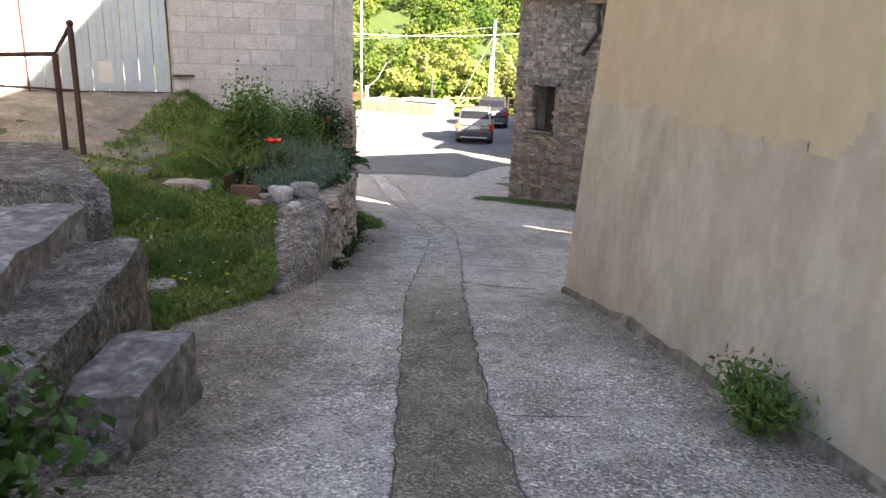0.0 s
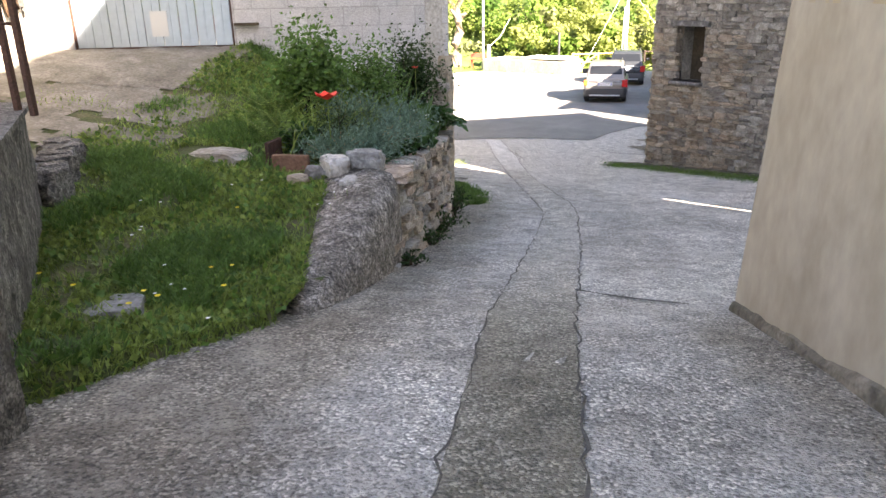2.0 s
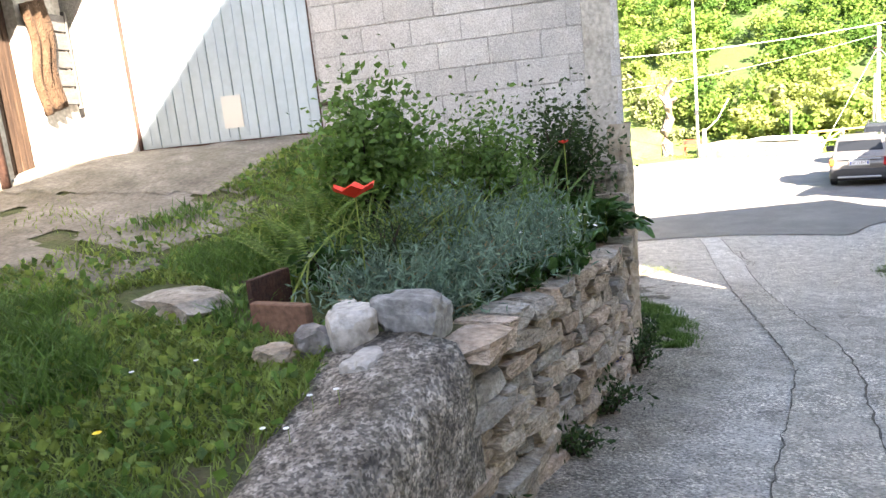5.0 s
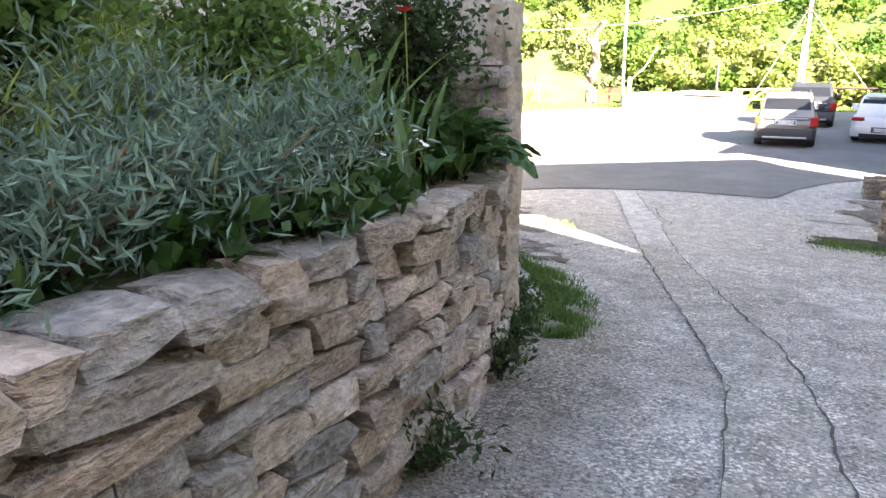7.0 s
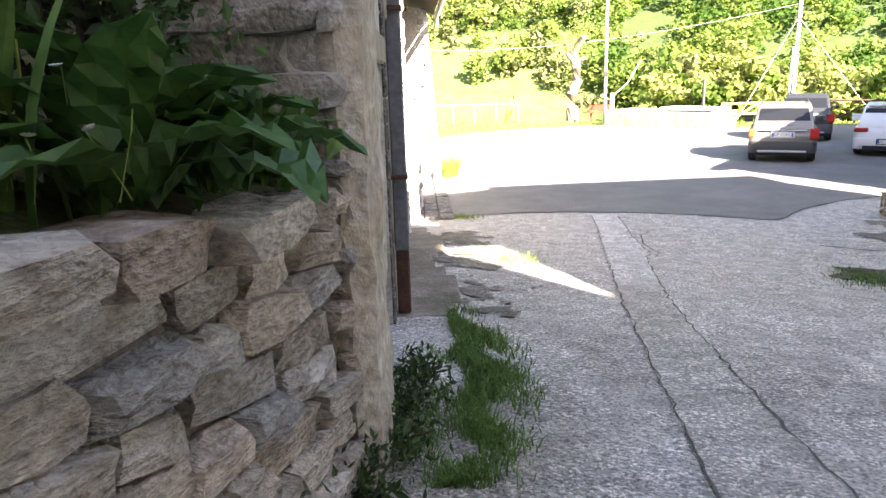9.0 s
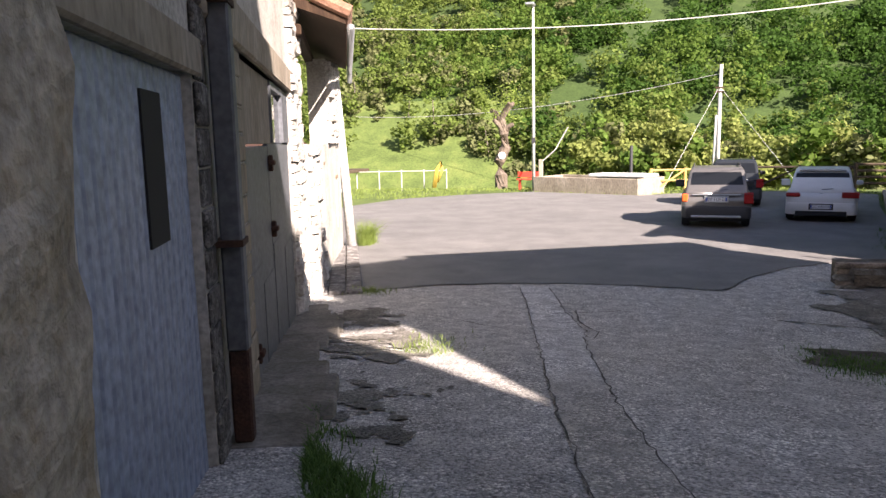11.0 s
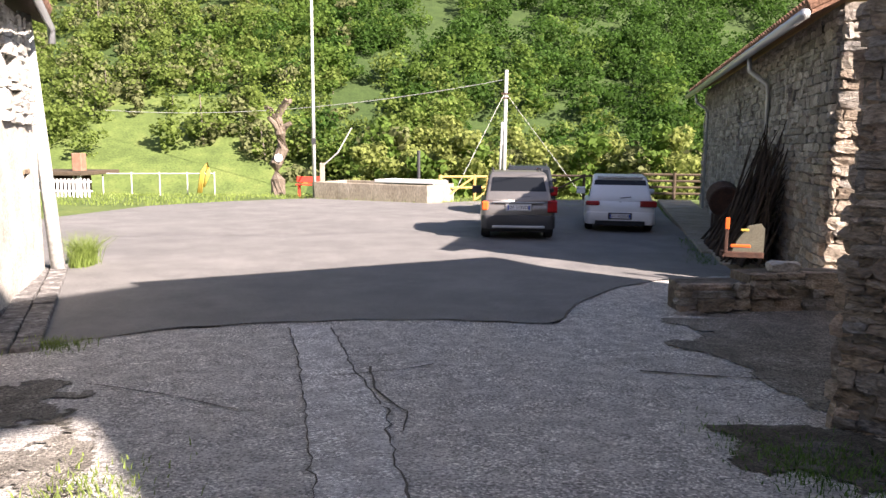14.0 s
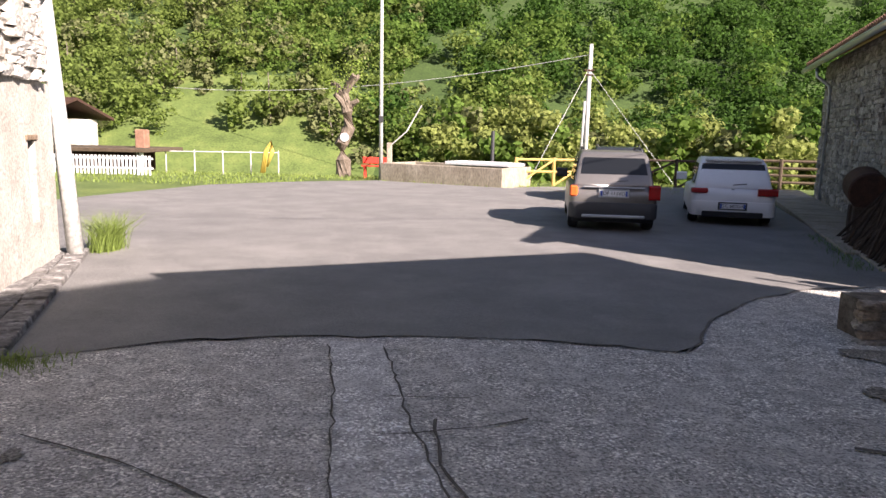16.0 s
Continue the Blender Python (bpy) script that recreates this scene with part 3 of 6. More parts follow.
bmesh.ops.translate(bm, verts=[v for v in g if isinstance(v, bmesh.types.BMVert)], vec=(0, 0, .12))
bmesh.ops.recalc_face_normals(bm, faces=bm.faces[:])
roof_c = structure(part("roof_barn", bm, M_TILE), "old tiled barn roof", "roof")
# tile ends along the barn eave
bm = bmesh.new()
tube(bm, [(-.02, 0, 0), (.5, 0, .24)], .1, 8)
tile_me = bpy.data.meshes.new("roof_tile")
bm.to_mesh(tile_me)
bm.free()
tile_me.materials.append(M_TILE)
for i in range(86):
    ob = new("roof_tile", tile_me)
    ob.parent = roof_c
    p = Vector((4.38, 26.35, 1.43)).lerp(Vector((8.23, 42.5, 1.43)), i / 85)
    ob.matrix_basis = Matrix.Translation(p) @ Matrix.Rotation(math.atan2(-.24, .97) + random.uniform(-.03, .03), 4, "Z")


def pipe_thing(name, pts, r, mat, label, category, sides=10):
    bm = bmesh.new()
    tube(bm, pts, r, sides)
    return tagged(mesh_ob(name, bm, mat, smooth=True), label, category)


gut = tagged(new("roof_gutter"), "grey metal gutter along the barn eave", "gutter")
bm = bmesh.new()
tube(bm, [(4.3, 26.3, 1.3), (8.15, 42.6, 1.27)], .08, 10)
part("channel", bm, M_GALV, gut, smooth=True)
for u in (4.6, 14.9):
    p = Vector((*C0, 0)) + Vector((*d_c, 0)) * u
    o = Vector((-d_c.y, d_c.x, 0))
    bm = bmesh.new()
    tube(bm, [p + o * .52 + Vector((0, 0, 1.25)), p + o * .5 + Vector((0, 0, 1.0)), p + o * .14 + Vector((0, 0, .72)), p + o * .1 + Vector((0, 0, .5)), p + o * .1 + Vector((0, 0, -2.7))], .05, 10)
    part("downpipe", bm, M_GALV, gut, smooth=True)

# low stone wall before the barn
bm = bmesh.new()
wall_box(bm, (4.75, 25.2), (3.2, 25.0), -3.2, -2.3, .5)
wall_box(bm, (3.2, 25.0), (2.3, 24.9), -3.2, -2.42, .5)
low = structure(part("wall_low", bm, M_MORTAR), "low dry stone wall by the barn corner", "stone wall")

# ---- garage building ----
D0, D1 = Vector((-1.6, 12.85)), Vector((-8.15, 27.5))
dd = (D1 - D0).normalized()
dd3 = Vector((*dd, 0))
dn3 = Vector((dd.y, -dd.x, 0))          # out to the lane
DO = D0 + dd * .72
F0 = Vector((-9.3, 10.655))
fd = (D0 - F0).normalized()
fd3 = Vector((*fd, 0))
fn3 = Vector((fd.y, -fd.x, 0))          # out to the terrace


def face_m(o, along, out):
    """Wall coordinates: u along, w outward, z up."""
    return Matrix.Translation((*o, 0)) @ Matrix((along, out, Vector((0, 0, 1)))).transposed().to_4x4()


MF, MD = face_m(F0, fd3, fn3), face_m(DO, dd3, dn3)
GU0, GU1 = 2.52, 4.83                     # garage door along the front
FL = (D0 - F0).length
bm = bmesh.new()
wall_box(bm, tuple(F0), tuple(D0), -2.3, 6, -.3, holes=[(GU0, GU1, .82, 4.4)])
front = structure(part("wall_blocks", bm, M_JOINT), "bare concrete block wall of the garage building", "block wall")
bm = bmesh.new()
wall_box(bm, tuple(D0), tuple(D0 + dd * 10.42), -3.2, 3.4, -.35, holes=[(1.08, 2.76, -3.2, .02), (4.45, 8.82, -3.2, .32)])
lane_wall = structure(part("wall_lane", bm, M_WHITE), "rough whitewashed side wall along the lane", "house wall")
prism("roof_garage", [(-9.8, 10.2), (-1.5, 12.6), (-1.35, 12.9), (-5.9, 23.0), (-12, 21)], 6, 6.2, M_TILE, "roof over the garage building", "roof")
# garage door of ribbed sheet
gd = tagged(new("garage_door"), "closed grey-blue ribbed sheet metal garage door", "garage door")
n_pan = 9
pw = (GU1 - GU0 - .06) / n_pan
for i in range(n_pan):
    bm = bmesh.new()
    u = GU0 + .03 + i * pw
    box(bm, (u, -.1, .86), (u + pw - .012, -.06, 4.38), MF, .004)
    box(bm, (u + pw * .45, -.062, .9), (u + pw * .52, -.05, 4.36), MF, .003)
    part("slat", bm, M_METAL, gd)
bm = bmesh.new()
for a, b in (((GU0 - .02, -.12, .82), (GU0 + .03, -.03, 4.4)), ((GU1 - .03, -.12, .82), (GU1 + .02, -.03, 4.4)), ((GU0 + .03, -.12, .82), (GU1 - .03, -.03, .86))):
    box(bm, a, b, MF)
part("door_frame", bm, M_RUST, gd)
bm = bmesh.new()
box(bm, (GU0 + 1.12, -.05, 1.0), (GU0 + 1.36, -.044, 1.36), MF)
part("repair_plate", bm, M_GALV, gd, "bare grey repair plate")
# ledge beside the door
bm = bmesh.new()
box(bm, (GU1 + .03, 0, 1.13), (GU1 + .38, .1, 1.17), MF, .005)
tagged(part("ledge", bm, M_FENCE), "short dark wooden ledge on the block wall", "ledge")

# side wall: blue door, downpipe, grey doors
bd = tagged(new("door_1"), "closed blue corrugated sheet door", "door", kind="structure")
for i in range(16):
    bm = bmesh.new()
    u = .38 + i * .104
    box(bm, (u, -.09, -2.05), (u + .092, -.045, .0), MD, .012)
    part("slat", bm, M_BLUEDOOR, bd)
bm = bmesh.new()
box(bm, (1.25, -.05, -.75), (1.55, -.035, -.12), MD)
part("dark_plate", bm, M_DARK, bd)
bm = bmesh.new()
box(bm, (.25, -.02, .0), (2.2, .03, .2), MD, .015)
part("lintel", bm, M_CEMENT, bd)

dp = tagged(new("drain_pipe"), "square grey metal downpipe on the lane wall", "downpipe")
bm = bmesh.new()
box(bm, (2.36, .03, -1.5), (2.5, .15, 3.2), MD, .012)
part("pipe", bm, M_GREYDOOR, dp)
bm = bmesh.new()
box(bm, (2.37, .035, -2.05), (2.49, .145, -1.5), MD @ Matrix.Rotation(.0, 4, "X"), .012)
part("shoe", bm, M_RUST, dp)
for z in (-.9, .4):
    bm = bmesh.new()
    box(bm, (2.32, 0, z), (2.54, .16, z + .035), MD)
    part("bracket", bm, M_RUST, dp)

# concrete jamb blocks between the doors
for u0 in (2.06, 2.56):
    z = -2.15
    while z < 1.0:
        bm = bmesh.new()
        h = random.uniform(.17, .23)
        w = .28 if u0 < 2.3 else 1.14
        box(bm, (u0, 0, z), (u0 + w + random.uniform(-.03, .03), random.uniform(.01, .035), z + h - .012), MD, .012)
        part("block", bm, M_OLDCON if u0 < 2.3 else M_CEMENT, lane_wall)
        z += h

gdoor = tagged(new("door_2"), "closed grey sheet metal double door, patched and scuffed", "double door", kind="structure")
for u0, u1, z1 in ((3.74, 5.6, -.36), (5.62, 8.06, -.34)):
    bm = bmesh.new()
    box(bm, (u0, -.07, -2.45 if u0 < 5 else -2.72), (u1, -.03, z1), MD, .008)
    leaf = part("leaf", bm, M_GREYDOOR, gdoor)
    for k in range(2):
        bm = bmesh.new()
        uu = u0 + (u1 - u0) * (.02 + .5 * k)
        box(bm, (uu, -.03, -2.35 if u0 < 5 else -2.6), (uu + (u1 - u0) * .46, -.022, z1 - 1.0 - .2 * k), MD, .004)
        part("sheet", bm, M_GREYDOOR, leaf)
bm = bmesh.new()
box(bm, (3.74, -.07, -.34), (5.95, -.03, .3), MD, .006)
part("upper_panel", bm, M_CEMENT, gdoor, "weathered pale board panel")
bm = bmesh.new()
for a, b in (((5.97, -.08, -.33), (6.05, -.01, .3)), ((7.3, -.08, -.33), (8.06, -.01, .3)), ((6.05, -.08, .22), (7.3, -.01, .3))):
    box(bm, a, b, MD)
part("window_frame", bm, M_GREYDOOR, gdoor)
bm = bmesh.new()
box(bm, (6.05, -.07, -.33), (7.3, -.06, .22), MD)
part("pane", bm, M_GLASS, gdoor, "dark dusty glass pane")
for u, z in ((5.55, -.55), (5.55, -1.2), (3.9, -2.0)):
    bm = bmesh.new()
    box(bm, (u, -.03, z), (u + .12, .04, z + .05), MD, .01)
    box(bm, (u + .03, -.03, z - .06), (u + .07, .02, z + .1), MD, .01)
    part("latch", bm, M_RUST, gdoor)
bm = bmesh.new()
box(bm, (2.3, -.3, .32), (8.4, .05, .62), MD, .02)
structure(part("beam_lintel", bm, M_CEMENT), "long concrete lintel above the grey doors", "lintel")
# pale concrete kerb strip at the foot of the doors
bm = bmesh.new()
for i in range(12):
    u = 2.3 + i * .55
    p = DO + dd * (u + .27)
    z = lane_z(p.y)
    box(bm, (u, -.05, z - .1), (u + .54, .5 + .12 * math.sin(i), z + .03), MD, .02)
structure(part("pavement_strip", bm, M_SLAB), "pale concrete strip at the foot of the doors", "paving")

# rough plastered quoin at the corner of the building
M_QUOIN = material("quoin_plaster", [(.24, .2, .155), (.36, .315, .25), (.48, .43, .36)], 3, .9, bump=.9, fine=18, stain=(.34, .23, .1, .55), stain_scale=1.8, dist=.03)
bm = bmesh.new()
rows = []
for j in range(40):
    z = -2.1 + j * .07
    row = []
    for u, w in ((-.72, -.17), (-.79, -.04), (-.76, .05), (-.6, .075), (-.3, .06), (0, .07), (.24, .055), (.36, -.03)):
        k = noise.noise((u * 4, z * 3, 5)) * .035 + noise.noise((u * 11, z * 9, 1)) * .018
        row.append(bm.verts.new(MD @ Vector((u + k * .6, w + k, z))))
    rows.append(row)
for a, b in zip(rows, rows[1:]):
    for k in range(len(a) - 1):
        bm.faces.new((a[k], a[k + 1], b[k + 1], b[k]))
bmesh.ops.recalc_face_normals(bm, faces=bm.faces[:])
structure(part("wall_quoin", bm, M_QUOIN), "rough crumbling plaster corner stained ochre", "plaster corner")
# portico beyond
bm = bmesh.new()
wall_box(bm, (-5.72, 22.4), (-7.5, 27.45), -3.2, -.36, -.35, holes=[(1.5, 2.1, -1.75, -.75), (4.2, 4.5, -2.15, -1.1)])
wall_box(bm, tuple(DO + dd * 9.7 - Vector((dn3.x, dn3.y)) * 1.6), tuple(DO + dd * 14.4 - Vector((dn3.x, dn3.y)) * 1.6), -.5, 3.2, -.35)
structure(part("wall_portico", bm, M_WHITE), "whitewashed wall under the porch roof", "house wall")
bm = bmesh.new()
bm.faces.new([bm.verts.new(MD @ Vector(v)) for v in ((9.0, .8, 1.32), (15.6, .8, 1.32), (15.6, -3, 2.6), (9.0, -3, 2.6))])
g = bmesh.ops.extrude_face_region(bm, geom=bm.faces[:])["geom"]
bmesh.ops.translate(bm, verts=[v for v in g if isinstance(v, bmesh.types.BMVert)], vec=(0, 0, .14))
bmesh.ops.recalc_face_normals(bm, faces=bm.faces[:])
porch = structure(part("roof_porch", bm, M_BOARD), "wooden porch roof with clay tiles", "roof")
for i in range(30):
    ob = new("roof_tile", tile_me)
    ob.parent = porch
    ob.matrix_basis = MD @ Matrix.Translation((9.0 + i * .22, .85, 1.48)) @ Matrix.Rotation(-math.pi / 2, 4, "Z")
bm = bmesh.new()
tube(bm, [MD @ Vector((9.2, .87, 1.3)), MD @ Vector((15.4, .87, 1.26)), MD @ Vector((15.4, .87, 1.0))], .06, 8)
tagged(part("porch_gutter", bm, M_GALV, smooth=True), "grey gutter under the porch eave", "gutter")
# weathered wooden post; its paleness in the sun is put into the colour
bm = bmesh.new()
tube(bm, [(-7.35, 27.6, -2.85), (-7.46, 27.58, -1), (-7.62, 27.56, 1.45)], .115, 12, .1)
tagged(part("porch_post", bm, M_POLE, smooth=True), "round wooden post carrying the porch roof, its sunlit paleness put into the colour", "post")
# masonry pier standing on the portico wall
bm = bmesh.new()
wall_box(bm, (-6.72, 25.24), (-7.36, 27.05), -.36, 1.25, -.35, holes=[(.35, .75, -.2, .55)])
pier = structure(part("wall_pier", bm, M_WHITE), "old masonry pier under the porch roof", "stone wall")
bm = bmesh.new()
box(bm, (9.2, .0, 1.2), (15.3, .16, 1.36), MD, .02)
structure(part("beam_porch", bm, M_BOARD), "dark wooden beam under the porch roof", "beam")
for u0, u1, z0, z1 in ((1.5, 2.1, -1.75, -.75), (4.2, 4.5, -2.15, -1.1)):
    bm = bmesh.new()
    wp = face_m((-5.72, 22.4), Vector((-1.78, 5.05, 0)).normalized(), Vector((5.05, 1.78, 0)).normalized())
    box(bm, (u0 - .02, -.3, z0 - .02), (u1 + .02, -.26, z1 + .02), wp)
    hatch_ob = structure(part("shutter", bm, M_FENCE), "dark board closing an opening in the whitewashed wall", "shutter")
    bm = bmesh.new()
    box(bm, (u0 - .08, -.2, z1), (u1 + .08, .02, z1 + .07), wp, .008)
    part("lintel", bm, M_WOOD, hatch_ob)
# paved ledge in front of the portico
bm = bmesh.new()
for i in range(22):
    for k in range(4):
        u = 9.8 + i * .26
        box(bm, (u, k * .28 - .2, -2.95), (u + .24, k * .28 + .06, -2.72 + random.uniform(-.015, .015)), MD, .012)
structure(part("pavement_ledge", bm, M_STEP), "stone paved ledge before the portico", "paving")

# ---- white house on the terrace ----
G0, G1 = Vector((-5.2, 5.0)), Vector((-7.45, 11.1))
gd2 = (G1 - G0).normalized()
gn = Vector((gd2.y, -gd2.x, 0))
MG = face_m(G0, Vector((*gd2, 0)), gn)
bm = bmesh.new()
wall_box(bm, tuple(G0), tuple(G1), -.6, 6, -.45, holes=[(4.1, 4.85, 1.85, 2.85), (5.25, 5.75, .7, 2.9)])
house_w = structure(part("wall_house", bm, M_LIME), "flaking whitewashed old house wall", "house wall")
# eave out of view, added to shade the upper house wall
bm = bmesh.new()
box(bm, (-1.0, -.45, 3.5), (6.3, 1.0, 3.62), MG, .02)
structure(part("eave_house", bm, M_WOOD), "unseen wooden eave added to shade the white house wall", "eave")
w2 = tagged(new("window_2"), "small wooden window with flower pots on the sill", "window", kind="structure")
bm = bmesh.new()
for a, b in (((4.1, -.2, 1.85), (4.17, -.12, 2.85)), ((4.78, -.2, 1.85), (4.85, -.12, 2.85)), ((4.44, -.2, 1.85), (4.5, -.12, 2.85)), ((4.17, -.2, 2.78), (4.78, -.12, 2.85))):
    box(bm, a, b, MG, .005)
part("window_frame", bm, M_BOARD, w2)
bm = bmesh.new()
box(bm, (4.17, -.18, 1.87), (4.78, -.17, 2.8), MG)
part("pane", bm, M_GLASS, w2)
bm = bmesh.new()
box(bm, (4.05, -.2, 1.79), (4.92, .1, 1.85), MG, .01)
part("window_sill", bm, M_STEP, w2)
wd = tagged(new("door_3"), "narrow weathered plank door, half hidden by a sack", "door", kind="structure")
for i in range(5):
    bm = bmesh.new()
    box(bm, (5.26 + i * .098, -.16, .72), (5.35 + i * .098, -.12, 2.88), MG, .006)
    part("plank", bm, M_BOARD, wd)
bm = bmesh.new()
box(bm, (5.2, -.14, .66), (5.8, .1, .72), MG, .01)
part("threshold", bm, M_STEP, wd)
bm = bmesh.new()
tube(bm, [MG @ Vector((4.99, .1, .6)), MG @ Vector((5.0, .1, 5.5))], .045, 10)
tagged(part("rain_pipe", bm, M_RUST, smooth=True), "rusty brown rain pipe on the white house", "downpipe")

# ---- terrace and flower bed ----
WY = [6.3, 7.0, 7.8, 8.4, 9.5, 11.2, 12.0, 12.8]
WX = [-1.24, -1.2, -1.19, -1.22, -1.27, -1.38, -1.47, -1.62]
WT = [-.56, -.4, -.2, -.14, -.2, -.33, -.4, -.45]


def wall_x(y):
    return float(np.interp(y, WY, WX))


def wall_top(y):
    return float(np.interp(y, WY, WT))


def turf_z(x, y):
    z = terrace_z(x, y)
    s = max(0.0, min(1.0, (x + 3.3) / 1.8)) * max(0.0, min(1.0, (y - 5.8) / 1.2))
    s = s * s * (3 - 2 * s)
    z = z * (1 - s) + (wall_top(y) - .03) * s
    # the concrete slope up to the garage
    if x < -3.9:
        k = max(0.0, min(1.0, (y - .285 * (x + 7) - 9.4) / 1.9))
        z = z + (.83 - z) * k * min(1, (-3.9 - x) / .5)
    if y < 6.4:
        z -= max(0.0, min(1.0, (x + 1.1 + (6.2 - y) * .42 + .12) / .3)) * .3
    return z + noise.noise((x * 2.3, y * 2.3, 3)) * .02


def on_terrace(x, y):
    return x < wall_x(y) - .12 and y < 12.87 + (x + 1.6) * .285 and (y > 6.2 or x < -.7 - (6.2 - y) * .42)


structure(grid("terrace", -9.5, -1.2, 3.4, 13.5, 84, 104, turf_z, M_SOIL, keep=on_terrace), "grassy terrace sloping up to the garage", "lawn")
# concrete slab before the garage, flags below it
structure(grid("ramp", -7.5, -4.35, 9.2, 12.3, 34, 30, lambda x, y: turf_z(x, y) + .02, M_SLAB,
               keep=lambda x, y: 9.55 + .285 * (x + 7) < y < 11.32 + .285 * (x + 7) and y > 9.3 + (-4.35 - x) * -.1), "cracked concrete ramp before the garage", "ramp")
structure(grid("terrace_slabs", -7.6, -3.5, 6.4, 10.4, 60, 58, lambda x, y: turf_z(x, y) + .012 + .012 * noise.noise((x * 6, y * 6, 2)), M_SLAB,
               keep=lambda x, y: x < -3.75 - .25 * (y - 8.6) ** 2 * (.6 if y > 8.6 else .3) + .3 * noise.noise((x * 2.2, y * 2.2, 6)) and y < 9.55 + .285 * (x + 7) + .4 and noise.noise((x * 1.7, y * 3, 8)) < .3),
          "worn stone and concrete flags on the terrace", "paving")
ob = tagged(new("flat_stone", STONES[3]), "flat pinkish stone set in the grass", "stone")
ob.matrix_basis = Matrix.Translation((-3.1, 8.35, turf_z(-3.1, 8.35) - .0)) @ Matrix.Rotation(-.2, 4, "Z") @ Matrix.Diagonal((.62, .36, .12, 1))

# retaining wall core
bm = bmesh.new()
yy = np.linspace(6.3, 12.84, 30)
rows = []
for y in yy:
    x, z = wall_x(y), wall_top(y)
    rows.append([bm.verts.new(p) for p in ((x - .02, y, -2.3), (x - .1, y, z - .06), (x - .42, y, z - .06), (x - .42, y, -2.3))])
for a, b in zip(rows, rows[1:]):
    for k in range(3):
        bm.faces.new((a[k], b[k], b[k + 1], a[k + 1]))
bm.faces.new(rows[0])
bmesh.ops.recalc_face_normals(bm, faces=bm.faces[:])
bed_wall = structure(part("wall_retaining", bm, M_MORTAR), "dry stone retaining wall of the flower bed", "stone wall")
# sloping concrete end of the wall
bm = bmesh.new()
rows = []
for i in range(13):
    t = i / 12
    y = 6.08 + 2.24 * t
    zt = -.6 + .5 * t ** .9
    w = .16 + .6 * t ** .8
    xr = wall_x(max(y, 6.3)) + .06 - .02 * t
    rows.append([bm.verts.new((xr + o + noise.noise((y * 3, o * 5, z)) * .03, y - (.06 if i == 0 else 0), z + noise.noise((y * 4, o * 4, 9)) * .02)) for o, z in
                 ((.0, lane_z(y) - .25), (-.02, zt - .16), (-.1, zt - .02), (-.28, zt + .02), (-w, zt - .02), (-w - .03, lane_z(y) - .25))])
for a, b in zip(rows, rows[1:]):
    for k in range(5):
        bm.faces.new((a[k], b[k], b[k + 1], a[k + 1]))
bm.faces.new(rows[0])
bm.faces.new(rows[-1])
bmesh.ops.recalc_face_normals(bm, faces=bm.faces[:])
structure(part("wall_end_ramp", bm, material("end_concrete", [(.1, .085, .07), (.2, .177, .152), (.36, .325, .29)], 6, .92, bump=1, fine=24, stain=(.1, .09, .06, .6), stain_scale=2, dist=.03, pebbles=.45, grain=.4), smooth=True), "rough rounded concrete end of the retaining wall", "concrete")


def boulder(name, p, size, mat, seed, label, category="stone", rz=0.0):
    bm = bmesh.new()
    bmesh.ops.create_icosphere(bm, subdivisions=3, radius=.5)
    for v in bm.verts:
        n = noise.noise(v.co * 2.6 + Vector((seed, 0, 0))) * .45 + noise.noise(v.co * 7 + Vector((0, seed, 0))) * .16
        q = v.co * (1 + n)
        v.co = Vector([max(-.37, min(.35, c)) * s for c, s in zip(q, size)])
    ob = mesh_ob(name, bm, mat)
    ob.matrix_world = Matrix.Translation(p) @ Matrix.Rotation(rz, 4, "Z")
    return tagged(ob, label, category)


M_PALE = material("pale_stone", [(.3, .275, .24), (.45, .425, .39), (.6, .58, .55)], 6, .9, bump=.7, fine=30, stain=(.28, .25, .21, .5), stain_scale=3)
M_GREYST = material("grey_stone", [(.15, .147, .14), (.25, .245, .235), (.38, .375, .36)], 7, .9, bump=.8, fine=30, stain=(.15, .14, .13, .5), stain_scale=4)
for i, (x, y, dz, sx, sy, sz, m, lab) in enumerate((
        (-1.55, 8.42, .14, .5, .32, .3, M_GREYST, "rounded grey boulder on the wall end"),
        (-1.82, 8.28, .1, .34, .36, .32, M_PALE, "pale angular stone on the wall end"),
        (-1.62, 8.08, .03, .32, .22, .16, M_PALE, "flat pale stone on the wall end"),
        (-2.02, 8.2, .05, .26, .24, .22, M_STEP, "small brown stone on the wall end"),
        (-2.12, 8.05, .02, .3, .2, .2, M_STONE, "small weathered stone by the bed"),
        (-1.98, 8.45, .1, .18, .16, .2, M_PALE, "small pale stone by the bed"))):
    boulder("boulder", (x, y, max(turf_z(x, y), -.2) + dz), (sx * .95, sy * .95, sz * .95), m, i * 3.7, lab, "stone", i * .8)
boulder("boulder", (-2.3, 5.42, -.47), (.5, .42, .45), M_GREYST, 31, "pale grey boulder in the grass by the wall", "stone", .5)
boulder("boulder", (-1.16, 2.05, -.02), (.5, .4, .4), M_OLDCON, 41, "rough stone at the foot of the steps", "stone", .2)
# small retaining stones beyond the concrete wall
for i in range(6):
    t = i / 5
    boulder("boulder", (-3.8 - .5 * t, 6.75 + .9 * t, .05 + .08 * t), (.46, .4, .42), M_OLDCON, 60 + i, "grey stone of the low edging by the terrace", "stone", i * .7)
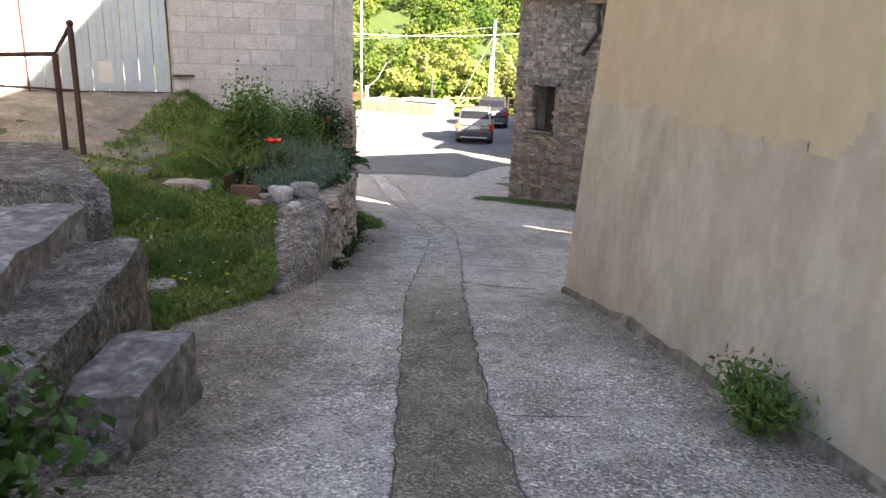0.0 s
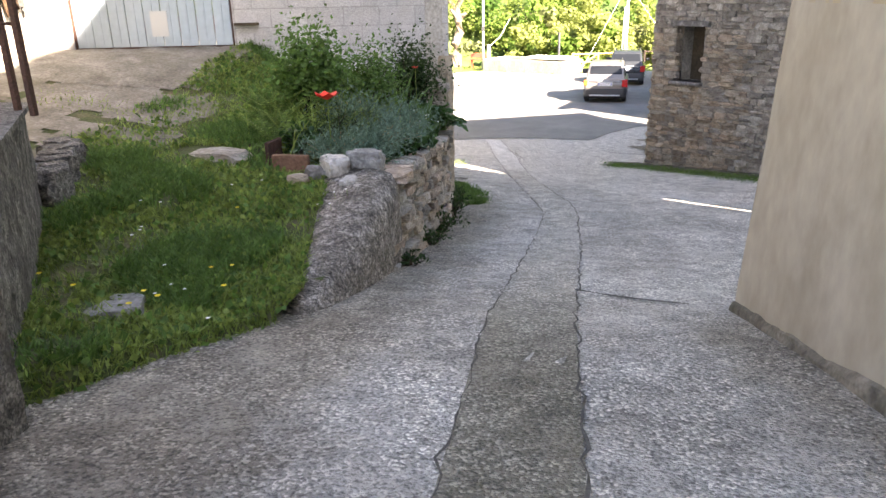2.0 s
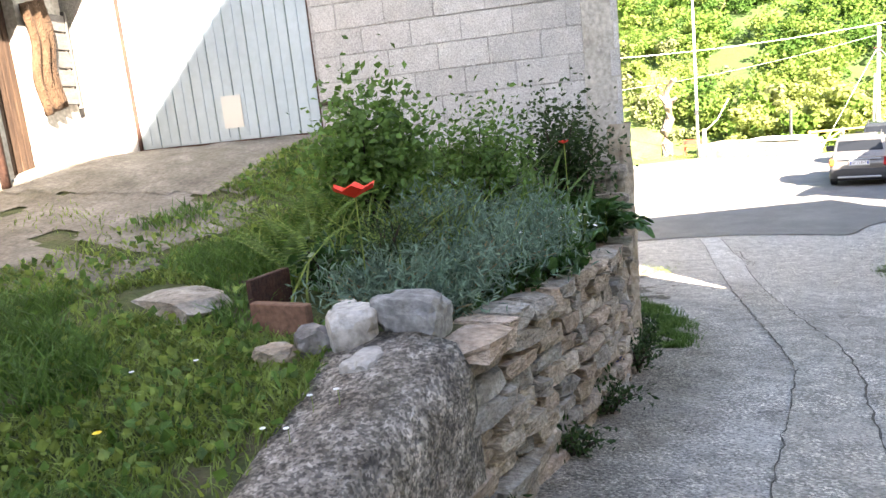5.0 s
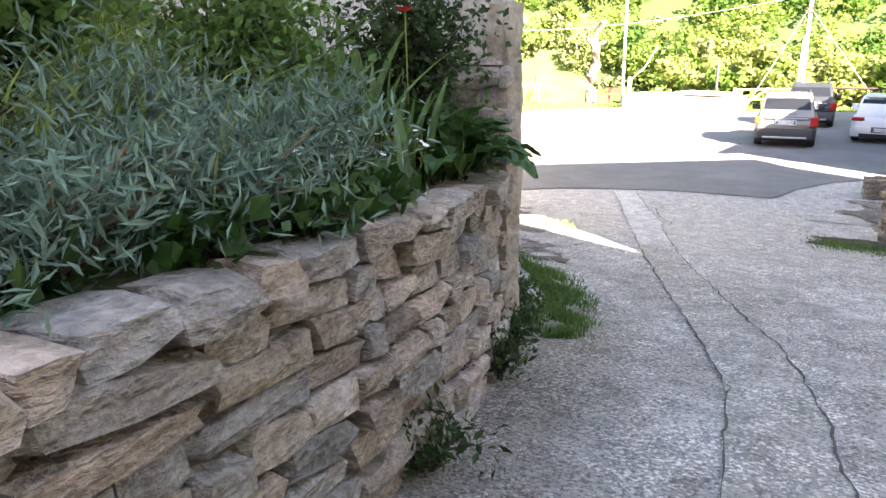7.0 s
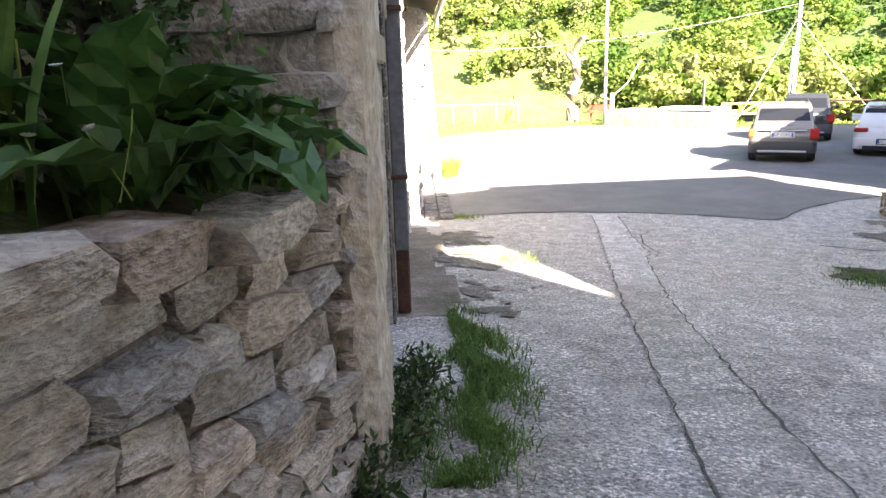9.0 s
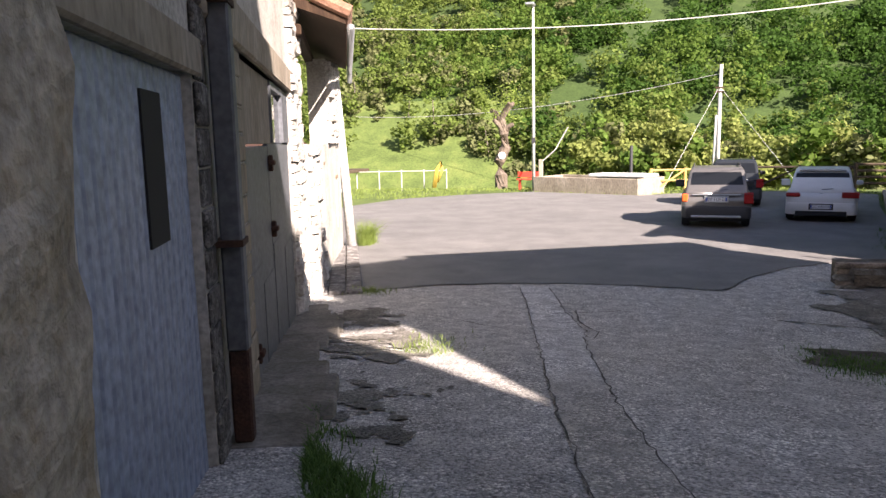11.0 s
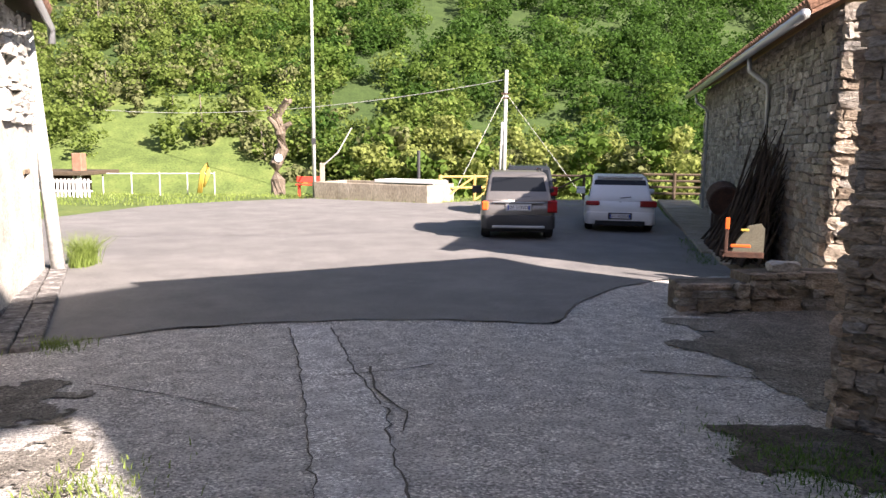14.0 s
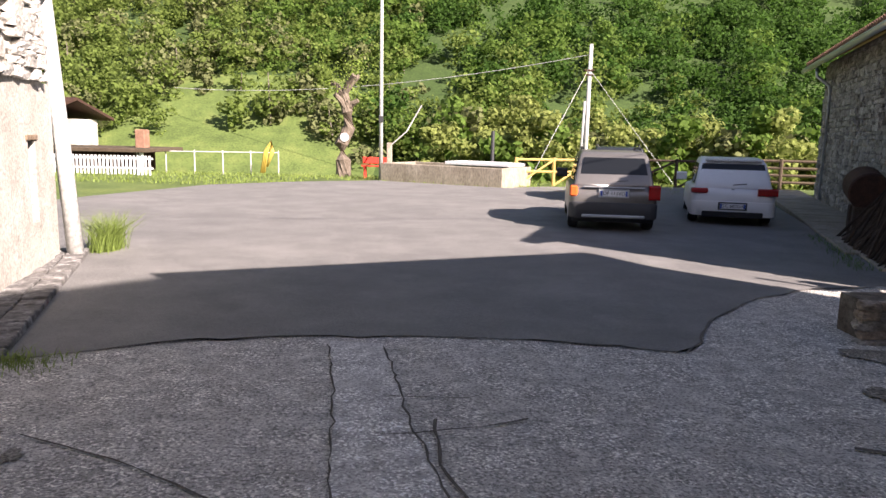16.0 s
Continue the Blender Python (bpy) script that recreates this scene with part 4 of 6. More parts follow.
# rusty bed edging
bm = bmesh.new()
box(bm, (-2.62, 8.42, turf_z(-2.6, 8.5) - .05), (-2.58, 8.75, turf_z(-2.6, 8.5) + .22), None, .004)
tagged(part("edging_plate", bm, M_RUST), "rusty iron edging plate of the flower bed", "edging")
bm = bmesh.new()
box(bm, (-2.5, 8.3, turf_z(-2.3, 8.35) - .02), (-2.12, 8.36, turf_z(-2.3, 8.35) + .18), None, .006)
tagged(part("edging_tile", bm, M_TILE), "terracotta edging tile of the flower bed", "edging")

# ---- steps and concrete wall ----
def rough_block(bm, a, b, seed, amp=.02, cuts=5):
    g = bmesh.ops.create_cube(bm, size=1)["verts"]
    es = list({e for v in g for e in v.link_edges})
    bmesh.ops.subdivide_edges(bm, edges=es, cuts=cuts, use_grid_fill=True)
    a, b = Vector(a), Vector(b)
    for v in bm.verts:
        k = sum(abs(abs(c) - .5) < .01 for c in v.co)
        p = Vector([(a[i] + b[i]) / 2 + v.co[i] * (b[i] - a[i]) * (1, 1, .985, .965)[k] for i in range(3)])
        v.co = p + Vector([noise.noise(p * 5 + Vector((seed, i * 7, 0))) * amp + noise.noise(p * 14 + Vector((seed, i * 3, 2))) * amp * .4 for i in range(3)])


stairs = tagged(new("stone_steps"), "worn rough stone steps up from the lane", "steps", kind="structure")
for i, (a, b) in enumerate((((-1.42, 2.2, -.3), (-1.0, 3.02, .29)), ((-1.98, 2.0, -.5), (-1.36, 4.05, .53)), ((-2.6, 1.8, -.5), (-1.82, 4.2, .72)))):
    bm = bmesh.new()
    rough_block(bm, a, b, i * 9.1, .035, 7)
    if i:
        for v in bm.verts:
            v.co.x -= max(0, v.co.y - 2.2) * .2
    part("step", bm, M_STEP if i != 1 else M_OLDCON, stairs)
bm = bmesh.new()
plan = [(-2.2, 4.5), (-3.78, 6.66), (-4.6, 6.5), (-5.0, 4.9), (-3.2, 4.75)]
for z in (-1.2,):
    lo = [bm.verts.new((x, y, -1.2)) for x, y in plan]
    hi = [bm.verts.new((x, y, .72)) for x, y in plan]
    for i in range(len(plan)):
        bm.faces.new((lo[i], lo[(i + 1) % len(plan)], hi[(i + 1) % len(plan)], hi[i]))
    bm.faces.new(hi)
bmesh.ops.recalc_face_normals(bm, faces=bm.faces[:])
bmesh.ops.triangulate(bm, faces=bm.faces[:])
bmesh.ops.subdivide_edges(bm, edges=bm.edges[:], cuts=7, use_grid_fill=True)
for v in bm.verts:
    p = v.co.copy()
    v.co += Vector([noise.noise(p * 4 + Vector((i * 5, 0, 0))) * .03 + noise.noise(p * 12 + Vector((0, i * 5, 0))) * .012 for i in range(3)])
structure(part("wall_landing", bm, M_OLDCON), "rough dark concrete landing wall beside the lawn", "concrete wall")
bm = bmesh.new()
plan = [(-2.25, 4.62), (-3.74, 6.7), (-4.7, 6.6), (-5.1, 4.95), (-3.2, 4.8)]
lo = [bm.verts.new((x, y, .715)) for x, y in plan]
hi = [bm.verts.new((x, y, .755)) for x, y in plan]
for i in range(len(plan)):
    bm.faces.new((lo[i], lo[(i + 1) % len(plan)], hi[(i + 1) % len(plan)], hi[i]))
bm.faces.new(hi)
bmesh.ops.recalc_face_normals(bm, faces=bm.faces[:])
structure(part("landing_slab", bm, M_OLDCON), "pale worn concrete slab of the landing", "paving")
rail = tagged(new("hand_rail"), "dark iron handrail on the landing", "handrail")
RA, RB, RC = Vector((-3.24, 6.15, .74)), Vector((-3.5, 6.3, .74)), Vector((-4.4, 5.0, .74))
for p, h in ((RA, 1.22), (RB, .95)):
    bm = bmesh.new()
    box(bm, (p.x - .022, p.y - .022, p.z), (p.x + .022, p.y + .022, p.z + h), None, .004)
    part("post", bm, M_RUST, rail)
bm = bmesh.new()
tube(bm, [RA + Vector((0, 0, 1.22)), RB + Vector((0, 0, .95)), RB + Vector((-1.2, -.6, .9))], .022, 8)
part("top_bar", bm, M_RUST, rail, smooth=True)
bm = bmesh.new()
tube(bm, [RA + Vector((0, 0, .62)), RA + Vector((-1.8, -.4, .7))], .012, 6)
part("mid_bar", bm, M_RUST, rail, smooth=True)
bm = bmesh.new()
bmesh.ops.create_uvsphere(bm, u_segments=10, v_segments=8, radius=.035, matrix=Matrix.Translation(RA + Vector((0, 0, 1.24))))
part("knob", bm, M_RUST, rail, smooth=True)


# ---- plants ----
def leaf_mat(name, c0, c1, trans=.35, rough=.55, island=.35):
    return material(name, [c0, c1], 4, rough, bump=0, fine=20, island=island, trans=trans)


M_GRASS = leaf_mat("grass_blade", (.145, .205, .045), (.24, .32, .078))
M_EARTH = material("damp_earth", [(.05, .042, .033), (.085, .075, .06), (.15, .138, .12)], 4, .95, bump=.9, fine=30, pebbles=.4)
M_GRASSD = leaf_mat("grass_dark", (.07, .145, .03), (.12, .215, .05))
M_SILVER = leaf_mat("silver_leaf", (.085, .15, .1), (.19, .28, .205), .2)
M_ROSE = leaf_mat("rose_leaf", (.07, .14, .03), (.12, .22, .05))
M_FERN = leaf_mat("fern_leaf", (.12, .19, .05), (.19, .28, .06), .4)
M_DARKLEAF = leaf_mat("dark_leaf", (.025, .05, .015), (.05, .09, .025))
M_BROAD = leaf_mat("broad_leaf", (.028, .07, .016), (.05, .115, .025), .2, .4)
M_POPPY = plain("poppy_petal", (.8, .035, .012), .6)
M_WHITEFL = plain("white_petal", (.8, .8, .76), .6)
M_YELLFL = plain("yellow_petal", (.8, .6, .03), .6)
M_DRY = leaf_mat("dry_stem", (.2, .16, .09), (.3, .25, .14), .2)


def blades(pts, rnd, h, w, lean=.35, seg=2):
    """Blades as tapering bent strips from the given feet."""
    V, F = [], []
    for p in pts:
        a = rnd.uniform(0, 6.283)
        hh = h * rnd.uniform(.5, 1.3)
        ww = w * rnd.uniform(.6, 1.3)
        ln = lean * rnd.uniform(.2, 1.6) * hh
        b = rnd.uniform(0, 6.283)
        dx, dy = math.cos(b) * ln, math.sin(b) * ln
        sx, sy = math.cos(a) * ww / 2, math.sin(a) * ww / 2
        i = len(V)
        for k in range(seg):
            t = k / seg
            f = 1 - t * .55
            V += [(p[0] + dx * t * t - sx * f, p[1] + dy * t * t - sy * f, p[2] + hh * t * (1 - .12 * t)), (p[0] + dx * t * t + sx * f, p[1] + dy * t * t + sy * f, p[2] + hh * t * (1 - .12 * t))]
        V.append((p[0] + dx, p[1] + dy, p[2] + hh * .85))
        for k in range(seg - 1):
            F.append((i + 2 * k, i + 2 * k + 1, i + 2 * k + 3, i + 2 * k + 2))
        F.append((i + 2 * seg - 2, i + 2 * seg - 1, i + 2 * seg))
    return V, F


def leaf_quads(pts, rnd, size, slim=.45, up=.2):
    """A pointed leaf of two folded halves at each point."""
    V, F = [], []
    for p in pts:
        d = Vector((rnd.gauss(0, 1), rnd.gauss(0, 1), rnd.gauss(up, .7))).normalized()
        s = d.orthogonal().normalized()
        s.rotate(Matrix.Rotation(rnd.uniform(0, 6.283), 3, d))
        n = d.cross(s)
        L = size * rnd.uniform(.6, 1.35)
        p = Vector(p)
        i = len(V)
        V += [tuple(p), tuple(p + d * L * .5 + s * L * slim * .5 + n * L * .08), tuple(p + d * L), tuple(p + d * L * .5 - s * L * slim * .5 + n * L * .08)]
        F += [(i, i + 1, i + 2), (i, i + 2, i + 3)]
    return V, F


def raw_mesh(name, VF, mat, parent=None, label=""):
    me = bpy.data.meshes.new(name)
    me.from_pydata(VF[0], [], VF[1])
    me.materials.append(mat)
    ob = new(name, me)
    if parent:
        ob.parent = parent
    if label:
        ob["label"] = label
    return ob


def shrub(name, c, rx, ry, h, n, size, mat, seed, label, slim=.5, stems=6, hollow=.35, up=.2, category="shrub"):
    """Stems that fan out from the foot, and leaves along them and round the tips."""
    rnd = random.Random(seed)
    c = Vector(c)
    top = tagged(new(name), label, category)
    top.location = c
    pts = []
    bm = bmesh.new()
    for i in range(stems):
        a = rnd.uniform(0, 6.283)
        k = rnd.uniform(.2, .95)
        tip = Vector((math.cos(a) * rx * k, math.sin(a) * ry * k, h * rnd.uniform(.65, 1.05) * (1 - .35 * k * k)))
        mid = tip * .5 + Vector((rnd.uniform(-.1, .1) * rx, rnd.uniform(-.1, .1) * ry, .12 * h))
        tube(bm, [(0, 0, -.05), mid, tip], .012 * max(1, h), 5, .004)
        m = n // stems
        for j in range(m):
            t = rnd.uniform(hollow, 1.05) ** .8
            q = (mid * (2 * t) if t < .5 else mid.lerp(tip, t * 2 - 1))
            s = .16 + .14 * t
            pts.append(q + Vector((rnd.gauss(0, s * rx), rnd.gauss(0, s * ry), rnd.gauss(0, s * h * .55))))
    pts = [p for p in pts if p.z > .01]
    tagged(part("stem", bm, M_DRY if mat is M_SILVER else M_LOG, top), kind="stuff")
    raw_mesh("foliage", leaf_quads(pts, rnd, size, slim, up), mat, top)
    return top


rnd = random.Random(11)
# turf on the terrace
pts, ptd = [], []
while len(pts) < 30000:
    x, y = rnd.uniform(-4.6, -1.0), rnd.uniform(4.0, 12.6)
    if not on_terrace(x, y) or x < -2.1 - (y - 4.3) * .72 or (y > 6.2 and x > wall_x(y) - .1 - .6 * min(1, (y - 6.2) / 2.1) ** .8) or (x > -2.6 and y > 8.5):
        continue
    if 10.3 > y > 8.3 and x < -3.6 and rnd.random() < .8:
        continue
    if math.hypot((x + 3.15) / .36, (y - 8.35) / .22) < 1:
        continue
    m = noise.noise((x * 1.6, y * 1.6, 5))
    if m < -.25 and rnd.random() < .75:
        continue
    (ptd if noise.noise((x * 1.1, y * 1.1, 9)) > .08 else pts).append((x, y, turf_z(x, y) - .01))
lawn = tagged(raw_mesh("grass", blades(pts, rnd, .085, .012, .9), M_GRASS), "short mixed meadow grass on the terrace", "grass", kind="stuff")
tagged(raw_mesh("grass", blades(ptd, rnd, .15, .013, .7), M_GRASSD), "taller dark green grass on the terrace", "grass", kind="stuff")
pts = [(x, y, turf_z(x, y) + .03) for x, y, _ in rnd.sample(ptd + pts, 7000)]
tagged(raw_mesh("clover", leaf_quads(pts[:3500], rnd, .06, .8, .8), M_GRASSD), "dark leafy weeds in the turf", "weeds", kind="stuff")
tagged(raw_mesh("clover", leaf_quads(pts[3500:], rnd, .05, .8, .8), M_GRASS), "clover and small weeds in the turf", "weeds", kind="stuff")


def flower(kind, x, y, z, h, mat, r, label):
    top = tagged(new(kind), label, "flower")
    top.location = (x, y, z)
    bm = bmesh.new()
    tube(bm, [(0, 0, -.03), (.01, 0, h * .5), (.0, .01, h)], .002 if h < .3 else .005, 5)
    part("stem", bm, M_GRASS, top)
    bm = bmesh.new()
    n = 10 if h < .3 else 6
    lift = .4 if r < .03 else .62
    for i in range(n):
        a = i * 6.283 / n
        c, s = math.cos(a), math.sin(a)
        v = [bm.verts.new(p) for p in ((0, 0, h), (r * .7 * c - r * .45 * s, r * .7 * s + r * .45 * c, h + r * lift * .6), (r * c, r * s, h + r * lift), (r * .7 * c + r * .45 * s, r * .7 * s - r * .45 * c, h + r * lift * .6))]
        bm.faces.new(v)
    part("petals", bm, mat, top)
    return top


for i in range(9):
    x = rnd.uniform(-3.0, -1.5)
    y = rnd.uniform(4.9, 7.6)
    flower("dandelion", x, y, turf_z(x, y), .1, M_YELLFL, .02, "yellow dandelion in the turf")
for i in range(16):
    x = rnd.uniform(-3.2, -1.5)
    y = rnd.uniform(5.2, 8.2)
    flower("daisy", x, y, turf_z(x, y), .09, M_WHITEFL, .014, "small white daisy in the turf")

# the flower bed
bz = lambda x, y: turf_z(x, y) - .02
shrub("rose_bush", (-2.7, 9.9, bz(-2.7, 9.9)), .45, .42, 1.05, 4200, .065, M_ROSE, 1, "green rose bush in the flower bed", .6, 11)
shrub("rose_bush", (-2.35, 10.9, bz(-2.35, 10.9)), .5, .45, .9, 3000, .055, M_ROSE, 2, "leggy green bush in the flower bed", .5, 12)
shrub("dark_bush", (-2.0, 12.0, bz(-2, 12.0)), .42, .42, 1.15, 3600, .055, M_DARKLEAF, 3, "dark reddish-green bush by the house corner", .55, 14)
shrub("lavender_bush", (-2.15, 9.15, bz(-2.15, 9.15)), .42, .4, .5, 1800, .045, M_DARKLEAF, 4, "dark grey-green lavender mound in the bed", .2, 14)
for i, (x, y, r, h) in enumerate(((-1.75, 9.3, .4, .32), (-1.75, 9.95, .45, .36), (-1.85, 10.6, .45, .4), (-2.3, 11.15, .3, .3), (-2.0, 8.85, .35, .28), (-2.25, 10.1, .4, .42), (-1.7, 8.9, .25, .2))):
    shrub("snow_in_summer", (x, y, bz(x, y)), r * 1.15, r * 1.15, h * 1.25, 3200, .07, M_SILVER, 20 + i, "silvery grey cushion plant spilling over the wall", .18, 30, .1, .8, "cushion plant")
for i, (x, y) in enumerate(((-2.95, 9.35), (-3.1, 9.8), (-2.75, 9.0))):
    top = tagged(new("fern"), "yellow-green fern fronds in the bed", "fern")
    top.location = (x, y, bz(x, y))
    for k in range(9):
        a = k * .7 + i
        V, F = [], []
        L = rnd.uniform(.55, .8)
        for j in range(22):
            t = j / 22
            c = Vector((math.cos(a) * L * .75 * t, math.sin(a) * L * .75 * t, L * (t - .45 * t * t)))
            wl = .15 * (1 - t) * min(1, t * 6 + .2)
            s = Vector((-math.sin(a), math.cos(a), 0))
            for sg in (-1, 1):
                q = len(V)
                f = Vector((math.cos(a), math.sin(a), .4)) * .03
                V += [tuple(c), tuple(c + s * sg * wl * .5 + f * .2 + Vector((0, 0, .012))), tuple(c + s * sg * wl + f), tuple(c + s * sg * wl * .5 + f * .9)]
                F.append((q, q + 1, q + 2, q + 3))
        raw_mesh("frond", (V, F), M_FERN, top)
pts = [(-2.35 + rnd.gauss(0, .3), 9.9 + rnd.gauss(0, .45), 0) for _ in range(420)]
tagged(raw_mesh("long_grass", blades([(x, y, bz(x, y)) for x, y, _ in pts], rnd, .55, .016, .7, 4), M_GRASS), "long arching grass among the bed plants", "grass", kind="stuff")
def sword_leaf(h, w, lean, way):
    """An upright folded blade that narrows to a point and leans over."""
    V, F = [], []
    dx, dy = math.cos(way), math.sin(way)
    for i in range(8):
        t = i / 7
        ww = w * (.75 + .45 * math.sin(t * 2.4)) * (1 - t ** 5)
        off = lean * h * t * t
        z = h * (t - .18 * lean * t * t)
        V += [(dx * off - dy * ww / 2, dy * off + dx * ww / 2, z), (dx * (off + ww * .22), dy * (off + ww * .22), z), (dx * off + dy * ww / 2, dy * off - dx * ww / 2, z)]
    for i in range(7):
        for k in range(2):
            a = i * 3 + k
            F.append((a, a + 1, a + 4, a + 3))
    return V, F


M_IRIS = leaf_mat("iris_leaf", (.06, .12, .03), (.11, .19, .05), .25, .4)
for x, y, n, hh in ((-1.66, 11.15, 10, .55), (-1.95, 10.75, 14, .85), (-1.98, 11.45, 13, .85), (-2.25, 11.1, 12, .9), (-1.72, 11.5, 8, .6)):
    iris = tagged(new("iris_plant"), "upright sword-shaped iris leaves in the bed", "iris")
    iris.location = (x, y, bz(x, y))
    for k in range(n):
        blade = raw_mesh("blade", sword_leaf(hh * rnd.uniform(.6, 1.1), rnd.uniform(.04, .06), rnd.uniform(.08, .75), rnd.uniform(0, 6.283)), M_IRIS, iris)
        blade.location = (rnd.gauss(0, .07), rnd.gauss(0, .1), 0)


def broad_leaf(L, w, bend, seed):
    rnd = random.Random(seed)
    V, F = [], []
    for i in range(9):
        t = i / 8
        ww = w * math.sin(math.pi * min(1, t * .92 + .06)) ** .7
        for k in range(5):
            s = (k - 2) / 2
            V.append((s * ww, L * t, bend * t * (1 - t) * 2 - .25 * L * t * t + abs(s) * ww * .35 + .02 * math.sin(t * 20 + s * 4)))
    for i in range(8):
        for k in range(4):
            a = i * 5 + k
            F.append((a, a + 1, a + 6, a + 5))
    return V, F


for j, (x, y) in enumerate(((-1.62, 11.75), (-1.58, 12.05), (-1.8, 11.95), (-1.85, 12.3))):
    dock = tagged(new("broad_leaf_plant"), "large glossy broad leaves hanging over the wall", "plant")
    dock.location = (x, y, bz(x, y) + .02)
    for k in range(12):
        ob = raw_mesh("leaf", broad_leaf(rnd.uniform(.26, .42), rnd.uniform(.09, .135), .12, k), M_BROAD, dock)
        ob.matrix_basis = Matrix.Rotation(k * 2.4 + j, 4, "Z") @ Matrix.Translation((0, .06, rnd.uniform(0, .16))) @ Matrix.Rotation(rnd.uniform(.25, 1.25), 4, "X")
# leafy herbs along the top of the wall
for i, (x, y, r, h, n) in enumerate(((-1.5, 9.55, .2, .18, 260), (-1.48, 10.05, .22, .2, 300), (-1.52, 10.6, .2, .2, 260), (-1.62, 9.1, .18, .16, 200), (-2.5, 9.0, .25, .3, 300))):
    shrub("leafy_herb", (x, y, bz(x, y)), r, r, h, n, .075, M_BROAD, 80 + i, "low green leafy herb on the bed wall", .75, 14, .1, .6, "herb")
flower("poppy", -2.04, 8.74, bz(-2.04, 8.74), .7, M_POPPY, .13, "single bright red poppy in the bed")
flower("poppy", -1.85, 11.7, bz(-1.85, 11.7), .9, M_POPPY, .05, "small red flower by the house corner")
for i in range(48):
    x, y = -1.66 + rnd.gauss(0, .13), 11.0 + rnd.gauss(0, .45)
    fl = flower("white_flower", x, y, bz(x, y) + .12, rnd.uniform(.08, .29), M_WHITEFL, .017, "small white star flower in the bed")
    fl.rotation_euler = (rnd.gauss(0, .35), rnd.gauss(.25, .3), rnd.uniform(0, 6))
# weeds along the feet of the walls
for i, (x, y, r, h, n) in enumerate(((-1.1, 8.3, .2, .14, 200), (-1.2, 9.6, .22, .2, 260), (-1.28, 10.6, .3, .25, 420), (-1.4, 11.9, .25, .3, 300), (-1.5, 12.6, .25, .26, 320), (-1.65, 13.1, .28, .24, 420), (-1.85, 13.6, .26, .2, 360), (-1.95, 14.1, .24, .16, 300))):
    shrub("weed_tuft", (x, y, lane_z(y)), r, r, h, n, .06, M_DARKLEAF, 40 + i, "dark green weeds at the foot of the wall", .4, 12, .1, .6, "weeds")
shrub("blue_flower_weed", (-1.42, 11.4, lane_z(11.4)), .14, .14, .3, 160, .035, leaf_mat("violet_petal", (.06, .06, .12), (.1, .09, .2)), 60, "small violet flowering weed at the wall foot", .4, 10, .3, .6, "weeds")
shrub("wall_weed", (2.22, 2.85, lane_z(2.85)), .22, .36, .36, 1500, .055, M_ROSE, 61, "bushy green weed at the plaster wall foot", .35, 18, .1, .7, "weeds")
shrub("ivy_plant", (-1.35, 1.35, lane_z(1.35)), .42, .5, .5, 2200, .07, M_BROAD, 62, "leafy green plant beside the steps", .8, 14, .1, .5, "plant")
shrub("climbing_plant", (-5.2, 6.3, .3), .25, .25, .9, 500, .09, M_BROAD, 63, "leafy plant climbing by the white house", .8, 12, .1, .4, "plant")
shrub("wall_plant", (-1.8, 12.5, -.5), .25, .2, .3, 260, .1, M_ROSE, 64, "broad-leaved weed at the building corner", .5, 9, .1, .5, "weeds")


def turf_patch(name, pts, h, mat, label, seed):
    tagged(raw_mesh(name, blades(pts, random.Random(seed), h, .01, .6), mat), label, "grass", kind="stuff")


p1 = []
while len(p1) < 6500:
    t = rnd.random()
    p = D0 + dd * (-.1 + 3.9 * t)
    o = abs(rnd.gauss(.3 + .3 * math.sin(math.pi * min(1, t * 1.1)), .13))
    if rnd.random() < .5 - 1.6 * noise.noise((t * 9, o * 4, 2)):
        continue
    x, y = p.x + dn3.x * o, p.y + dn3.y * o
    if 2.4 < t * 4.2 and o < .45:
        continue
    p1.append((x, y, lane_z(y) - .005))
turf_patch("grass_strip", p1, .085, M_GRASSD, "grass tufts along the lane wall", 3)
p1 = []
while len(p1) < 5200:
    t = rnd.random()
    x, y = 1.0 + 3.2 * t + rnd.gauss(0, .12), 20.35 - 2.6 * t + rnd.gauss(-.45, .36)
    if (x - 1.76) * .64 + (y - 20.6) * .77 > -.02:
        continue
    p1.append((x, y, lane_z(y) - .005))
structure(grid("earth_strip", -.2, 6.0, 14.8, 20.6, 120, 110, lambda x, y: lane_z(y) + .012 + .012 * noise.noise((x * 5, y * 5, 0)), M_EARTH,
               keep=lambda x, y: -1.15 + .55 * noise.noise((x * 1.3, y * 1.3, 4)) + .3 * noise.noise((x * 5, y * 5, 8)) < (x - 1.76) * .64 + (y - 20.6) * .77 < 0 and x > 1.0 + .6 * noise.noise((x * 2, y * 2, 1))), "dark damp earth before the stone house", "earth")
turf_patch("grass_strip", p1, .07, M_GRASSD, "dark grass strip before the stone house", 4)
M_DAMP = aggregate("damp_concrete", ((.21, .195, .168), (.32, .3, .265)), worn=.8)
# damp mossy concrete, also darkened for the deeper shade between the buildings
structure(grid("damp_shade_patch", .6, 7.0, 20.0, 27.2, 120, 130, lambda x, y: lane_bumps(x, y) + .014, M_DAMP,
               keep=lambda x, y: x - 1.9 + (y - 22.5) * .12 + .8 * noise.noise((x * .9, y * .9, 3)) + .3 * noise.noise((x * 4, y * 4, 5)) > 0 and (y < 24.6 or x > 2.6 + .4 * noise.noise((y * 3, 0, 0))) and y < 24.9 + (x - 3) * .1), "damp concrete darkened for the shade between the stone house and the barn", "paving")
